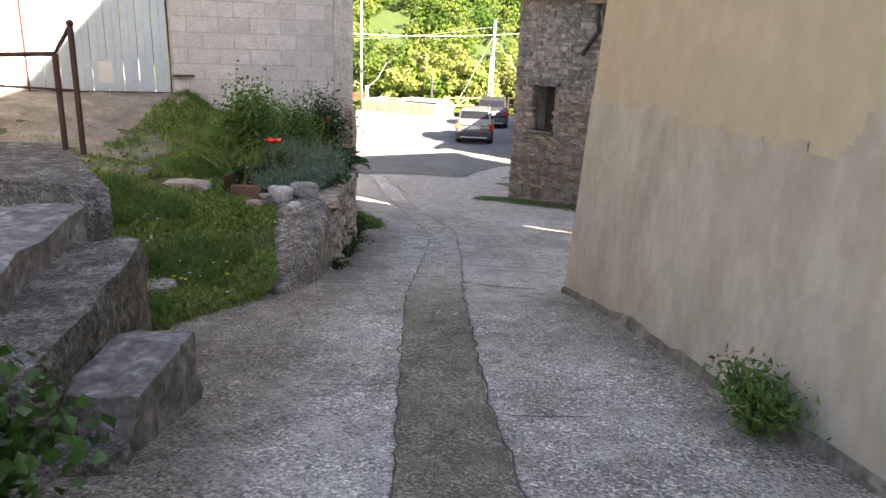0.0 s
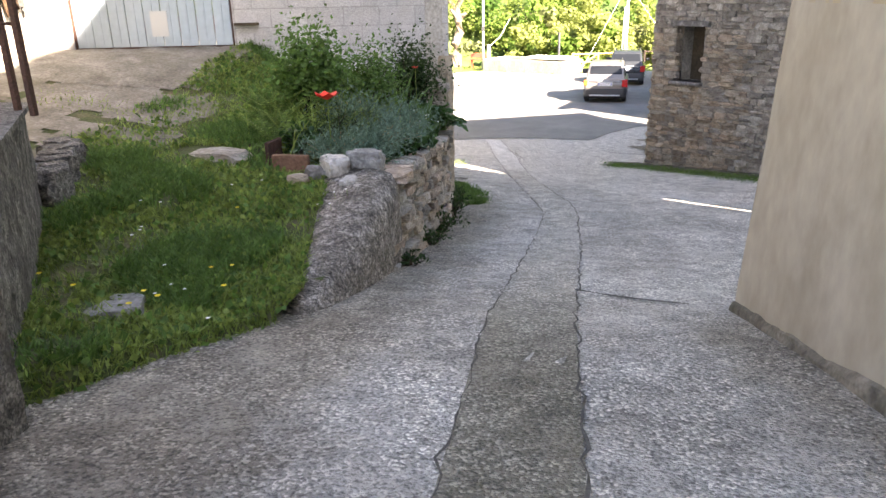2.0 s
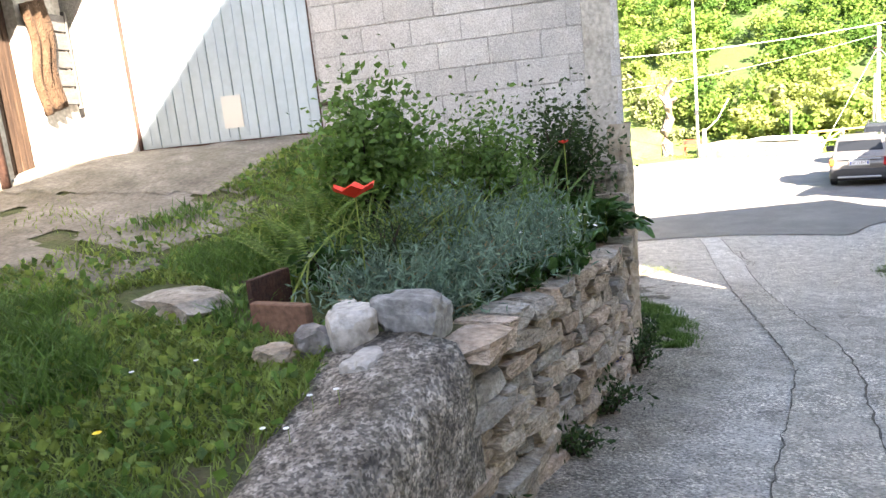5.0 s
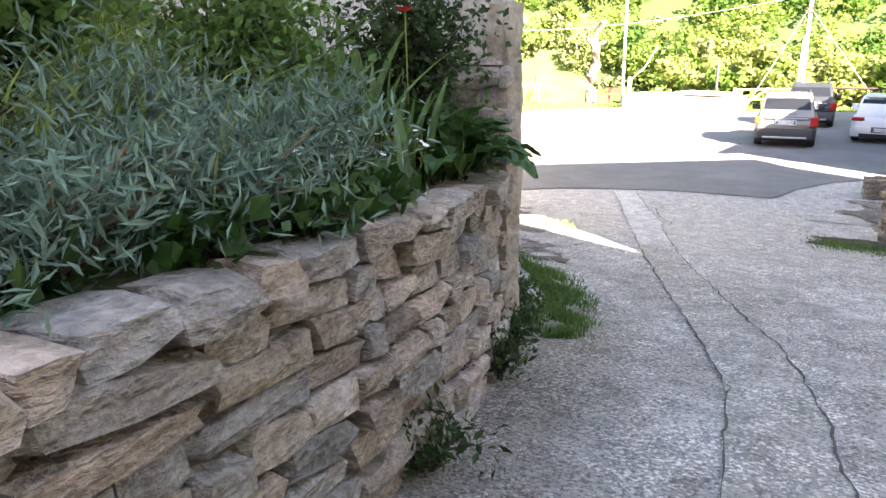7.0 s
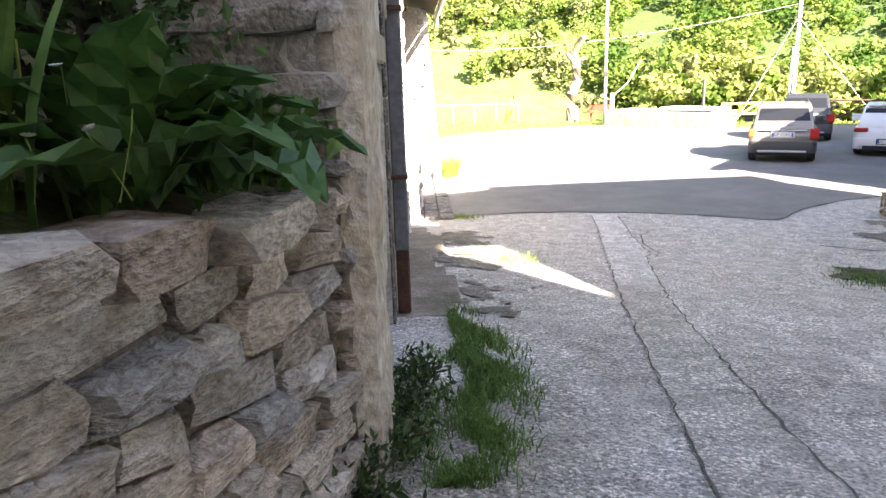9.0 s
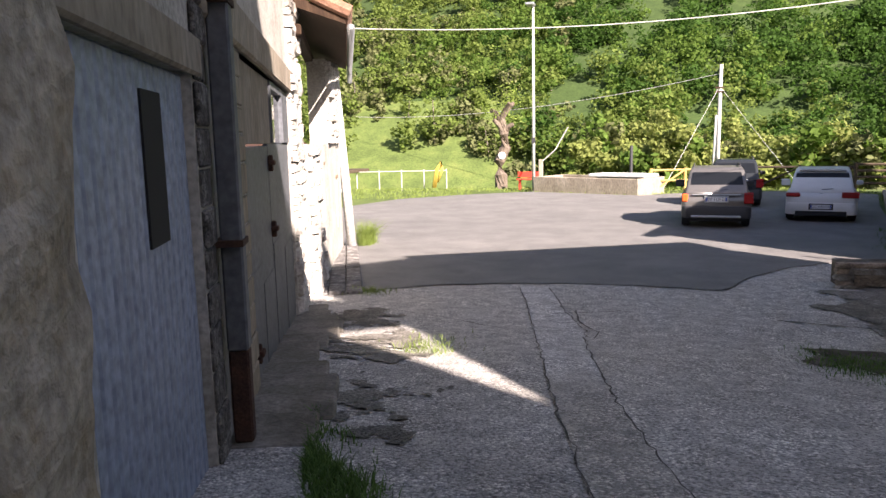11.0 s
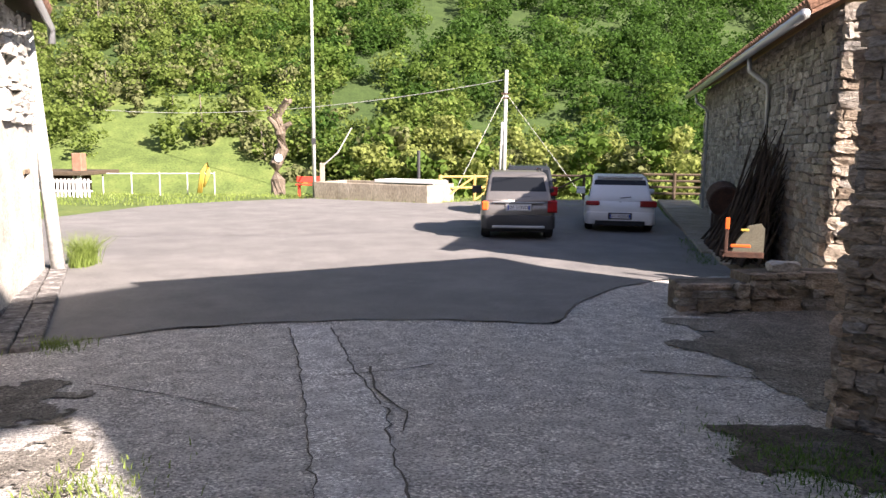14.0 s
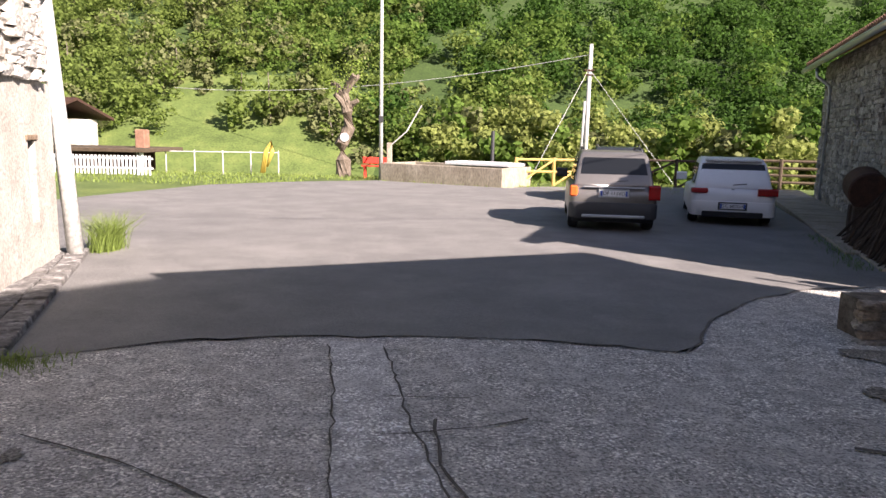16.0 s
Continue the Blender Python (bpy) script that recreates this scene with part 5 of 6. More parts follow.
structure(grid("gravel_patch", -5.6, -1.9, 15.5, 22.6, 90, 150, lambda x, y: lane_bumps(x, y) + .013 + .012 * noise.noise((x * 7, y * 7, 1)), M_DAMP,
               keep=lambda x, y: (lambda o, u: .25 < o < 1.5 and 3.0 < u < 9.3 and noise.noise((x * 1.1, y * 1.1, 12)) + .6 * noise.noise((x * 4, y * 4, 2)) + .35 * noise.noise((x * 11, y * 11, 2)) > -.05 + .5 * abs(o - .8))(
                   (x - D0.x) * dn3.x + (y - D0.y) * dn3.y, (x - D0.x) * dd.x + (y - D0.y) * dd.y)), "dark loose gravel washed along the doors", "gravel")
p1 = [(-5.05 + rnd.gauss(0, .18), 23.0 + rnd.gauss(0, .14), -2.8) for _ in range(350)]
turf_patch("grass_tuft", p1, .12, M_GRASS, "grass tuft at the asphalt corner", 5)
p1 = [(-7.25 + rnd.gauss(0, .08), 28.3 + rnd.gauss(0, .15), -2.8) for _ in range(900)]
turf_patch("grass_tuft", p1, .6, M_GRASS, "tall weeds beside the porch post", 6)
p1 = [(-2.75 + rnd.gauss(0, .17), 18.95 + rnd.gauss(0, .25), lane_z(18.9)) for _ in range(420)]
turf_patch("grass_tuft", p1, .06, M_GRASS, "sparse grass growing through the concrete", 7)
p1 = [(rnd.uniform(-6, -4.2), 9.3 + rnd.gauss(0, .16), 0) for _ in range(260)]
turf_patch("grass_tuft", [(x, y, turf_z(x, y)) for x, y, _ in p1], .06, M_GRASS, "grass growing between the flags", 8)
p1 = [(4.1 + rnd.gauss(0, .12) + t * .9, 28.8 + t * 4, YARD) for t in [rnd.random() for _ in range(500)]]
turf_patch("grass_tuft", p1, .1, M_GRASSD, "weeds along the barn pavement", 9)

# ---- cars ----
M_SILVERP = material("silver_paint", [(.2, .19, .18), (.22, .21, .2)], 3, .32, .55, bump=0, fine=300)
M_WHITEPT = material("white_paint", [(.7, .7, .7), (.74, .74, .74)], 2, .3, 0, bump=0, fine=200, spec=.5)
M_DARKPT = material("dark_paint", [(.03, .035, .04), (.04, .045, .05)], 2, .25, .3, bump=0, fine=200, spec=.5)
M_LAMP_R = plain("red_lens", (.35, .012, .012), .2)
M_LAMP_O = plain("orange_paint_and_sunlit_lens", (.75, .13, .03), .25)
M_PLATE = plain("plate_white", (.75, .76, .78), .4)
M_PLATE_B = plain("plate_blue", (.03, .08, .4), .4)


def lettering(text, size, m, mat, parent):
    c = bpy.data.curves.new("lettering", "FONT")
    c.body, c.size, c.align_x, c.align_y = text, size, "CENTER", "CENTER"
    tmp = bpy.data.objects.new("lettering", c)
    scene.collection.objects.link(tmp)
    me = bpy.data.meshes.new_from_object(tmp.evaluated_get(bpy.context.evaluated_depsgraph_get()))
    bpy.data.objects.remove(tmp)
    me.materials.append(mat)
    ob = new("lettering", me)
    ob.parent = parent
    ob.matrix_basis = m
    return ob


def loft(bm, secs, close=True):
    rings = [[bm.verts.new(p) for p in s] for s in secs]
    n = len(rings[0])
    for a, b in zip(rings, rings[1:]):
        for k in range(n if close else n - 1):
            bm.faces.new((a[k], a[(k + 1) % n], b[(k + 1) % n], b[k]))
    if close:
        bm.faces.new(rings[0][::-1])
        bm.faces.new(rings[-1])
    bmesh.ops.recalc_face_normals(bm, faces=bm.faces[:])


def section(y, w, z0, z1, r):
    """A rounded box outline across the car."""
    out = []
    for cx, cz, a0 in ((w - r, z1 - r, 0), (-w + r, z1 - r, 90), (-w + r * .6, z0 + r * .6, 180), (w - r * .6, z0 + r * .6, 270)):
        rr = r if a0 < 180 else r * .6
        for k in range(4):
            a = radians(a0 + k * 30)
            out.append((cx + math.cos(a) * rr, y, cz + math.sin(a) * rr))
    return out


def car(name, label, paint, W, H, L, tall, plate):
    """A car with its tail to -y, its middle at the rear bumper's ground line."""
    top = tagged(new(name), label, "car")
    w = W / 2
    belt = .58 * H + (.03 if tall else 0)
    low = .30 if tall else .24
    bm = bmesh.new()
    loft(bm, [section(y, w * k, low + dz, zt, .1) for y, k, dz, zt in ((.0, .86, .16, belt - .2), (.05, .94, .05, belt - .1), (.14, .98, 0, belt - .03), (.5, 1, 0, belt), (L * .5, 1, 0, belt - .02), (L * .74, .99, 0, belt - .07), (L * .92, .93, .02, belt - .2), (L * .985, .84, .1, belt - .32), (L, .74, .16, belt - .4))])
    body = part("body", bm, paint, top, smooth=True)
    bm = bmesh.new()
    ins = .86
    loft(bm, [section(y, w * k, belt - .12, zt, .09) for y, k, zt in ((.12, .9, belt), (.2, .88, belt + .12), (.42 if tall else .58, .80, H - .1), (.62 if tall else .85, .775, H - .02), (L * .38, .77, H), (L * .5, .77, H - .03), (L * .6, .8, H - .2), (L * .73, .86, belt + .0))])
    cab = part("cabin", bm, paint, top, smooth=True)

    def pane(name, pts, mat, parent, thick=.012):
        bm = bmesh.new()
        f = bm.faces.new([bm.verts.new(p) for p in pts])
        g = bmesh.ops.extrude_face_region(bm, geom=[f])["geom"]
        f.normal_update()
        bmesh.ops.translate(bm, verts=[v for v in g if isinstance(v, bmesh.types.BMVert)], vec=f.normal * thick)
        bmesh.ops.recalc_face_normals(bm, faces=bm.faces[:])
        return part(name, bm, mat, parent)

    y0, y1 = (.165, .40) if tall else (.15, .56)
    zb, zt = belt + .02, H - .13
    kw = .79 if tall else .83
    pane("rear_window", [(-w * kw, y0 - (0 if tall else .02), zb - (0 if tall else .04)), (w * kw, y0 - (0 if tall else .02), zb - (0 if tall else .04)), (w * (kw - .11), y1 - .03, zt), (-w * (kw - .11), y1 - .03, zt)], M_GLASS, cab)
    for s in (-1, 1):
        for a, b in ((.62, L * .34), (L * .36, L * .57)):
            pane("side_window", [(s * w * .895, a + .02, belt + .03), (s * w * .895, b, belt + .03), (s * w * .8, b - (.22 if b > L * .5 else 0), H - .14), (s * w * .8, a + .14, H - .14)][::s], M_GLASS, cab, .02)
        # tail lamps
        bm = bmesh.new()
        if tall:
            box(bm, (s * w * .985, -.015, belt - .26), (s * w * .8, .2, belt - .04), None, .03)
            # left lens orange: the sun on it is put into the colour
            lamp = part("tail_lamp", bm, M_LAMP_O if s < 0 else M_LAMP_R, top)
        else:
            box(bm, (s * w * .98, -.02, belt - .15), (s * w * .58, .2, belt - .04), None, .025)
            lamp = part("tail_lamp", bm, M_LAMP_R, top)
        bm = bmesh.new()
        box(bm, (s * (w + .01), L * .62, belt + .02), (s * (w + .2), L * .62 + .1, belt + .16), None, .03)
        part("wing_mirror", bm, M_DARKPL if tall else paint, top)
        for y in (.8 if not tall else .72, L - .85):
            bm = bmesh.new()
            r = .34 if tall else .32
            bmesh.ops.create_cone(bm, cap_ends=True, segments=28, radius1=r, radius2=r, depth=.2, matrix=Matrix.Translation((s * (w - .12), y, r)) @ Matrix.Rotation(math.pi / 2, 4, "Y"))
            bmesh.ops.bevel(bm, geom=[e for e in bm.edges if len(e.link_faces) == 2 and e.calc_face_angle() > 1], offset=.03, segments=2, affect="EDGES")
            wheel = part("wheel", bm, M_BLACK, top)
            bm = bmesh.new()
            bmesh.ops.create_cone(bm, cap_ends=True, segments=20, radius1=.2, radius2=.18, depth=.21, matrix=Matrix.Translation((s * (w - .115), y, r)) @ Matrix.Rotation(math.pi / 2, 4, "Y"))
            part("rim", bm, M_GALV, wheel)
    # bumper and dark skirt
    bm = bmesh.new()
    loft(bm, [section(y, w * k, low - .02, low + .3, .06) for y, k in ((-.05, .84), (-.02, .93), (.1, .985), (.35, .99))])
    part("bumper", bm, M_DARKPL if tall else paint, top, smooth=True)
    bm = bmesh.new()
    box(bm, (-w * .7, -.065, low + (.0 if tall else -.05)), (w * .7, .02, low + (.06 if tall else .08)), None, .015)
    part("skid_plate", bm, M_GALV if tall else M_BLACK, top)
    bm = bmesh.new()
    box(bm, (-w * .9, .1, .2), (w * .9, L - .2, low + .05))
    part("underbody", bm, M_BLACK, top)
    # plate
    pz = belt - .18 if tall else low + .2
    py = -.012 if tall else -.062
    bm = bmesh.new()
    box(bm, (-.3, py, pz - .085), (.3, py + .06, pz + .085), None, .008)
    holder = part("plate_holder", bm, M_GALV if tall else M_DARKPL, top)
    bm = bmesh.new()
    box(bm, (-.26, py - .008, pz - .055), (.26, py, pz + .055))
    part("number_plate", bm, M_PLATE, holder)
    for s in (-1, 1):
        bm = bmesh.new()
        box(bm, (s * .222, py - .0095, pz - .05), (s * .258, py - .0078, pz + .05))
        part("plate_band", bm, M_PLATE_B, holder)
    lettering(plate, .1, Matrix.Translation((0, py - .0095, pz)) @ Matrix.Rotation(math.pi / 2, 4, "X"), M_DARKPL, holder)
    bm = bmesh.new()
    if tall:
        box(bm, (-w * .68, -.012, belt - .07), (w * .68, .06, belt - .045), None, .006)
        part("trim_bar", bm, M_GALV, top)
        for s in (-1, 1):
            bm = bmesh.new()
            tube(bm, [(s * w * .66, .75, H - .02), (s * w * .67, .85, H + .045), (s * w * .67, L * .5, H + .04), (s * w * .66, L * .54, H - .03)], .018, 6)
            part("roof_rail", bm, M_DARKPL, top, smooth=True)
    else:
        bmesh.ops.create_cone(bm, cap_ends=True, segments=16, radius1=.05, radius2=.05, depth=.02, matrix=Matrix.Translation((0, .1, belt - .09)) @ Matrix.Rotation(math.pi / 2, 4, "X"))
        part("badge", bm, M_GALV, top)
        bm = bmesh.new()
        box(bm, (-w * .66, .5, H - .08), (w * .66, .95, H - .02), None, .015)
        part("spoiler", bm, paint, top)
    bm = bmesh.new()
    tube(bm, [(.0, y0 - .01, zb + .02), (.28, y0 + .01, zb + .05)], .012, 6)
    part("wiper", bm, M_DARKPL, top)
    return top


suv = car("car", "grey-silver estate off-roader parked in the shade", M_SILVERP, 1.75, 1.6, 4.1, True, "DF 113VD")
suv.matrix_world = Matrix.Translation((.91, 32.35, YARD)) @ Matrix.Rotation(radians(-3), 4, "Z")
hatch = car("car", "white hatchback parked beside the barn", M_WHITEPT, 1.79, 1.47, 4.25, False, "GC 682GX")
hatch.matrix_world = Matrix.Translation((3.72, 34.1, YARD)) @ Matrix.Rotation(radians(-11), 4, "Z")
third = car("car", "dark car parked in front of the silver one", M_DARKPT, 1.75, 1.6, 4.1, True, "")
third.matrix_world = Matrix.Translation((1.9, 38.4, YARD)) @ Matrix.Rotation(radians(-4), 4, "Z")

# ---- yard things ----
basin = tagged(new("water_trough"), "long low concrete trough at the yard's edge", "trough")
BA, BB = Vector((-6.25, 46.35)), Vector((-1.4, 43.9))
bd2 = (BB - BA).normalized()
MB = face_m(BA, Vector((*bd2, 0)), Vector((bd2.y, -bd2.x, 0)))
BL = (BB - BA).length
for nm, a, b in (("front_wall", (0, -.22, YARD - .1), (BL, 0, -2.14)), ("back_wall", (0, -2.4, YARD - .1), (BL, -2.2, -2.14)), ("end_wall", (0, -2.2, YARD - .1), (.2, -.22, -2.14)), ("end_wall", (BL - .2, -2.2, YARD - .1), (BL, -.22, -2.14))):
    bm = bmesh.new()
    box(bm, a, b, MB, .015)
    part(nm, bm, M_CEMENT, basin)
bm = bmesh.new()
box(bm, (BL * .45, -2.3, -2.13), (BL - .2, -.9, -2.0), MB, .02)
part("cover_slab", bm, M_WHITEP, basin, "white cover slab")

lampp = tagged(new("street_lamp"), "tall thin galvanised street lamp pole", "street lamp")
LX, LY = -6.35, 47.0
bm = bmesh.new()
tube(bm, [(LX, LY, -2.9), (LX, LY, 5.75)], .085, 10, .055)
part("pole", bm, M_POLE, lampp, smooth=True)
bm = bmesh.new()
box(bm, (LX - .3, LY - .5, 5.74), (LX + .12, LY + .1, 5.86), None, .03)
part("lamp_head", bm, M_GALV, lampp)
bm = bmesh.new()
box(bm, (LX - .08, LY - .12, -.55), (LX + .1, LY - .05, -.3), None, .01)
part("junction_box", bm, M_DARKPL, lampp)

up = tagged(new("utility_pole"), "pale utility pole with stay wires", "utility pole")
UX, UY = 2.2, 51.0
bm = bmesh.new()
tube(bm, [(UX, UY, -4), (UX + .05, UY, 3.05)], .12, 10, .085)
part("pole", bm, M_POLE, up, smooth=True)
bm = bmesh.new()
tube(bm, [(UX - .22, UY + .1, -4), (UX - .1, UY, .6)], .07, 8)
part("brace", bm, M_POLE, up, smooth=True)
for q in ((UX - 2.6, UY - 3.5, -2.9), (UX + 3.4, UY - 2.5, -2.8)):
    bm = bmesh.new()
    tube(bm, [(UX, UY, 2.0), q], .012, 5)
    part("stay_wire", bm, M_POLE, up)
for dz in (2.3, 2.5):
    bm = bmesh.new()
    box(bm, (UX - .2, UY - .12, dz - .6), (UX + .22, UY - .06, dz - .54), None)
    part("clamp", bm, M_RUST, up)


def wire(a, b, sag, r, label):
    a, b = Vector(a), Vector(b)
    bm = bmesh.new()
    tube(bm, [a.lerp(b, t) - Vector((0, 0, sag * 4 * t * (1 - t))) for t in np.linspace(0, 1, 20)], r, 5)
    tagged(part("overhead_cable", bm, M_POLE), label, "cable")


wire(MD @ Vector((14.5, .5, 2.1)), (10.5, 29.5, 3.4), .7, .013, "pale overhead cable crossing the yard")
wire((UX, UY, 2.6), (-22, 62, 1.5), .7, .018, "thin overhead cable from the utility pole")

# pollarded tree
def tree_limbs(top, base, h, r, seed, mat):
    rnd = random.Random(seed)
    bm = bmesh.new()
    pts = [Vector((rnd.uniform(-.08, .08) * i, rnd.uniform(-.08, .08) * i, h * i / 5)) for i in range(6)]
    tube(bm, pts, r * 1.25, 12, r * .75)
    for v in bm.verts:
        v.co += v.co.normalized() * noise.noise(v.co * 4) * r * .35
    part("trunk", bm, mat, top)
    tips = []
    for k in range(6):
        a = k * 1.05 + rnd.uniform(-.3, .3)
        L = rnd.uniform(.6, 1.2)
        p0 = pts[4 + k % 2]
        p2 = p0 + Vector((math.cos(a) * L * .8, math.sin(a) * L * .5, L * .75))
        bm = bmesh.new()
        tube(bm, [p0, p0.lerp(p2, .5) + Vector((0, 0, .1)), p2], r * .55, 8, r * .35)
        part("limb", bm, mat, top)
        tips.append(p2)
    return tips


pt = tagged(new("pollarded_tree"), "pollarded tree with grey-brown bark and thin shoots", "tree")
pt.location = (-8.6, 50.2, -2.95)
tips = tree_limbs(pt, None, 3.6, .3, 4, material("pale_bark", [(.1, .075, .055), (.2, .165, .13)], 5, .9, bump=.6, fine=30))
rnd = random.Random(8)
pts = [t + Vector((rnd.gauss(0, .35), rnd.gauss(0, .35), abs(rnd.gauss(.3, .5)))) for t in tips for _ in range(110)]
M_SPRING = leaf_mat("spring_leaf", (.16, .24, .04), (.25, .33, .07), .45)
raw_mesh("crown", leaf_quads(pts, rnd, .14, .5), M_SPRING, pt)
bm = bmesh.new()
bmesh.ops.create_cone(bm, cap_ends=True, segments=20, radius1=.19, radius2=.19, depth=.04, matrix=Matrix.Translation((.1, -.34, 1.75)) @ Matrix.Rotation(math.pi / 2, 4, "X"))
part("round_sign", bm, M_WHITEP, pt, "round white sign nailed to the trunk")

bench = tagged(new("bench"), "red painted bench beyond the trough", "bench")
for nm, a, b in (("seat", (-7.5, 48.6, -2.42), (-6.3, 49.0, -2.36)), ("backrest", (-7.5, 49.0, -2.3), (-6.3, 49.05, -2.02)), ("leg", (-7.4, 48.65, -2.95), (-7.32, 49, -2.42)), ("leg", (-6.5, 48.65, -2.95), (-6.42, 49, -2.42))):
    bm = bmesh.new()
    box(bm, a, b, None, .01)
    part(nm, bm, M_RED, bench)
hyd = tagged(new("hydrant_post"), "small pale concrete post beside the lamp", "post")
bm = bmesh.new()
box(bm, (-6.1, 46.9, -2.9), (-5.9, 47.1, -1.35), None, .02)
part("shaft", bm, M_CEMENT, hyd)
bm = bmesh.new()
tube(bm, [(-6.0, 47, -1.5), (-5.3, 46.9, -.9), (-4.7, 46.9, .15)], .03, 6)
part("hose_arm", bm, M_POLE, hyd)
bm = bmesh.new()
for k in range(3):
    tube(bm, [(-12.4 + k * .08, 50, -2.9), (-12.2 + k * .06, 50, -1.9), (-11.9, 50, -1.45), (-11.8 - k * .05, 50, -1.9), (-12.1, 50, -2.6)], .05, 6)
tagged(part("hose_coil", bm, M_YELLOW, smooth=True), "coiled yellow hose hung on a post", "hose")
bm = bmesh.new()
tube(bm, [(-1.9, 49.5, -3.2), (-1.9, 49.5, -.8)], .08, 8)
tagged(part("stake", bm, M_DARKPL), "dark post behind the trough", "post")


def post_fence(name, a, b, n, h, rails, mat, label, rail_r=.05, cross=False):
    top = tagged(new(name), label, "fence")
    a, b = Vector(a), Vector(b)
    ps = [a.lerp(b, i / n) for i in range(n + 1)]
    for p in ps:
        bm = bmesh.new()
        tube(bm, [p - Vector((0, 0, .2)), p + Vector((0, 0, h + .08))], rail_r * 1.3, 8)
        part("post", bm, mat, top)
    for p, q in zip(ps, ps[1:]):
        for k in range(rails):
            z = h * (1 - k / max(1, rails) * .92)
            bm = bmesh.new()
            tube(bm, [p + Vector((0, 0, z)), q + Vector((0, 0, z))], rail_r, 6)
            part("rail", bm, mat, top)
        if cross:
            bm = bmesh.new()
            tube(bm, [p, q + Vector((0, 0, h))], rail_r * .9, 6)
            part("brace", bm, mat, top)
    return top


post_fence("rail_fence", (7.3, 46.2, -2.85), (10.6, 45.8, -2.85), 2, 1.15, 4, M_FENCE, "dark wooden rail fence by the barn end", .06)
post_fence("pole_fence", (3.2, 46.8, -2.85), (7.3, 46.2, -2.85), 2, 1.05, 1, M_LOG, "rustic pole fence with slanting braces", .05, True)
post_fence("yellow_fence", (-.9, 45.6, -2.85), (2.0, 46.6, -2.85), 2, 1.0, 2, material("pine_pole", [(.4, .27, .08), (.5, .36, .13)], 4, .8), "yellowish wooden pole fence", .05, True)
post_fence("wire_fence", (-18, 49.5, -2.9), (-11.9, 51, -2.9), 5, .9, 1, M_POLE, "thin pale post and rail fence on the lawn", .025)

# far house with a picket fence
fh = tagged(new("far_house"), "low white house with a dark porch roof and chimney", "house")
for nm, a, b, m in (("wall", (-33, 51.2, -3), (-20.6, 57, -.2), M_WHITE), ("porch_roof", (-29, 47.4, -1.62), (-13.0, 51.2, -1.45), M_FENCE), ("porch_wall", (-28, 50.9, -3), (-14.3, 51.05, -1.6), M_RUST)):
    bm = bmesh.new()
    box(bm, a, b, None, .02)
    part(nm, bm, m, fh)
bm = bmesh.new()
loft(bm, [[(-33.5, 50.6, -.25), (-20.0, 50.6, -.25), (-20.0, 50.6, -.1), (-33.5, 50.6, -.1)], [(-33.5, 54.2, .75), (-20.0, 54.2, .75), (-20.0, 54.2, .9), (-33.5, 54.2, .9)], [(-33.5, 57.7, -.25), (-20.0, 57.7, -.25), (-20.0, 57.7, -.1), (-33.5, 57.7, -.1)]])
part("roof", bm, M_RUST, fh)
bm = bmesh.new()
box(bm, (-14.2, 49, -1.5), (-13.75, 49.5, -.65), None, .03)
part("chimney", bm, M_TILE, fh)
for x in (-22, -17.5, -13.3):
    bm = bmesh.new()
    box(bm, (x, 47.6, -3), (x + .14, 47.74, -1.62), None, .01)
    part("porch_post", bm, M_WHITEP, fh)
fh.location = (-3.6, 0, -.4)
pf = tagged(new("picket_fence"), "white picket fence before the far house", "fence")
pk = bmesh.new()
box(pk, (-.045, -.012, 0), (.045, .012, .85), None, .008)
pk_me = bpy.data.meshes.new("picket")
pk.to_mesh(pk_me)
pk.free()
pk_me.materials.append(M_WHITEP)
for i in range(56):
    ob = new("picket", pk_me)
    ob.parent = pf
    ob.matrix_basis = Matrix.Translation((-24.9 + i * .165, 46.4, -2.95))
for z in (-2.65, -2.25):
    bm = bmesh.new()
    box(bm, (-25.0, 46.42, z), (-15.7, 46.46, z + .07))
    part("rail", bm, M_WHITEP, pf)

# brushwood stacked on the barn wall
MC = face_m(C0, Vector((*d_c, 0)), Vector((-d_c.y, d_c.x, 0)))
pile = tagged(new("brushwood_pile"), "tall heap of dark pruned branches leaning on the barn", "brushwood")
rnd = random.Random(21)
for i in range(290):
    u = min(6.2, max(2.35, rnd.gauss(3.7, 1.05)))
    foot = Vector((u + rnd.uniform(-.5, .5), rnd.uniform(.35, 1.15), -2.75))
    hd = Vector((u * .85 + 3.1 * .15 + rnd.gauss(0, .25), rnd.uniform(.05, .45), -2.75 + rnd.uniform(1.1, 2.75) * (1 - min(.55, abs(u - 3.1) * .22))))
    bm = bmesh.new()
    tube(bm, [foot, foot.lerp(hd, .5) + Vector((rnd.gauss(0, .07), rnd.gauss(0, .05), 0)), hd], rnd.uniform(.018, .042), 5, .009)
    ob = part("branch", bm, M_LOG, pile)
    ob.data.transform(MC)
# round brown brushwood bundle, built as a drum on added blocks
bm = bmesh.new()
bmesh.ops.create_cone(bm, cap_ends=True, segments=24, radius1=.38, radius2=.38, depth=.7, matrix=MC @ Matrix.Translation((6.5, .58, -1.82)) @ Matrix.Rotation(radians(80), 4, "Y"))
bmesh.ops.bevel(bm, geom=bm.edges[:], offset=.03, segments=1, affect="EDGES")
tagged(part("rusty_drum", bm, M_RUST), "round brown bundle by the brushwood, built as a drum", "drum")
for k in range(2):
    bm = bmesh.new()
    box(bm, (6.2 + k * .4, .38, -2.85), (6.4 + k * .4, .82, -2.17), MC, .02)
    tagged(part("log_support", bm, M_LOG), "added log block under the round bundle", "log")

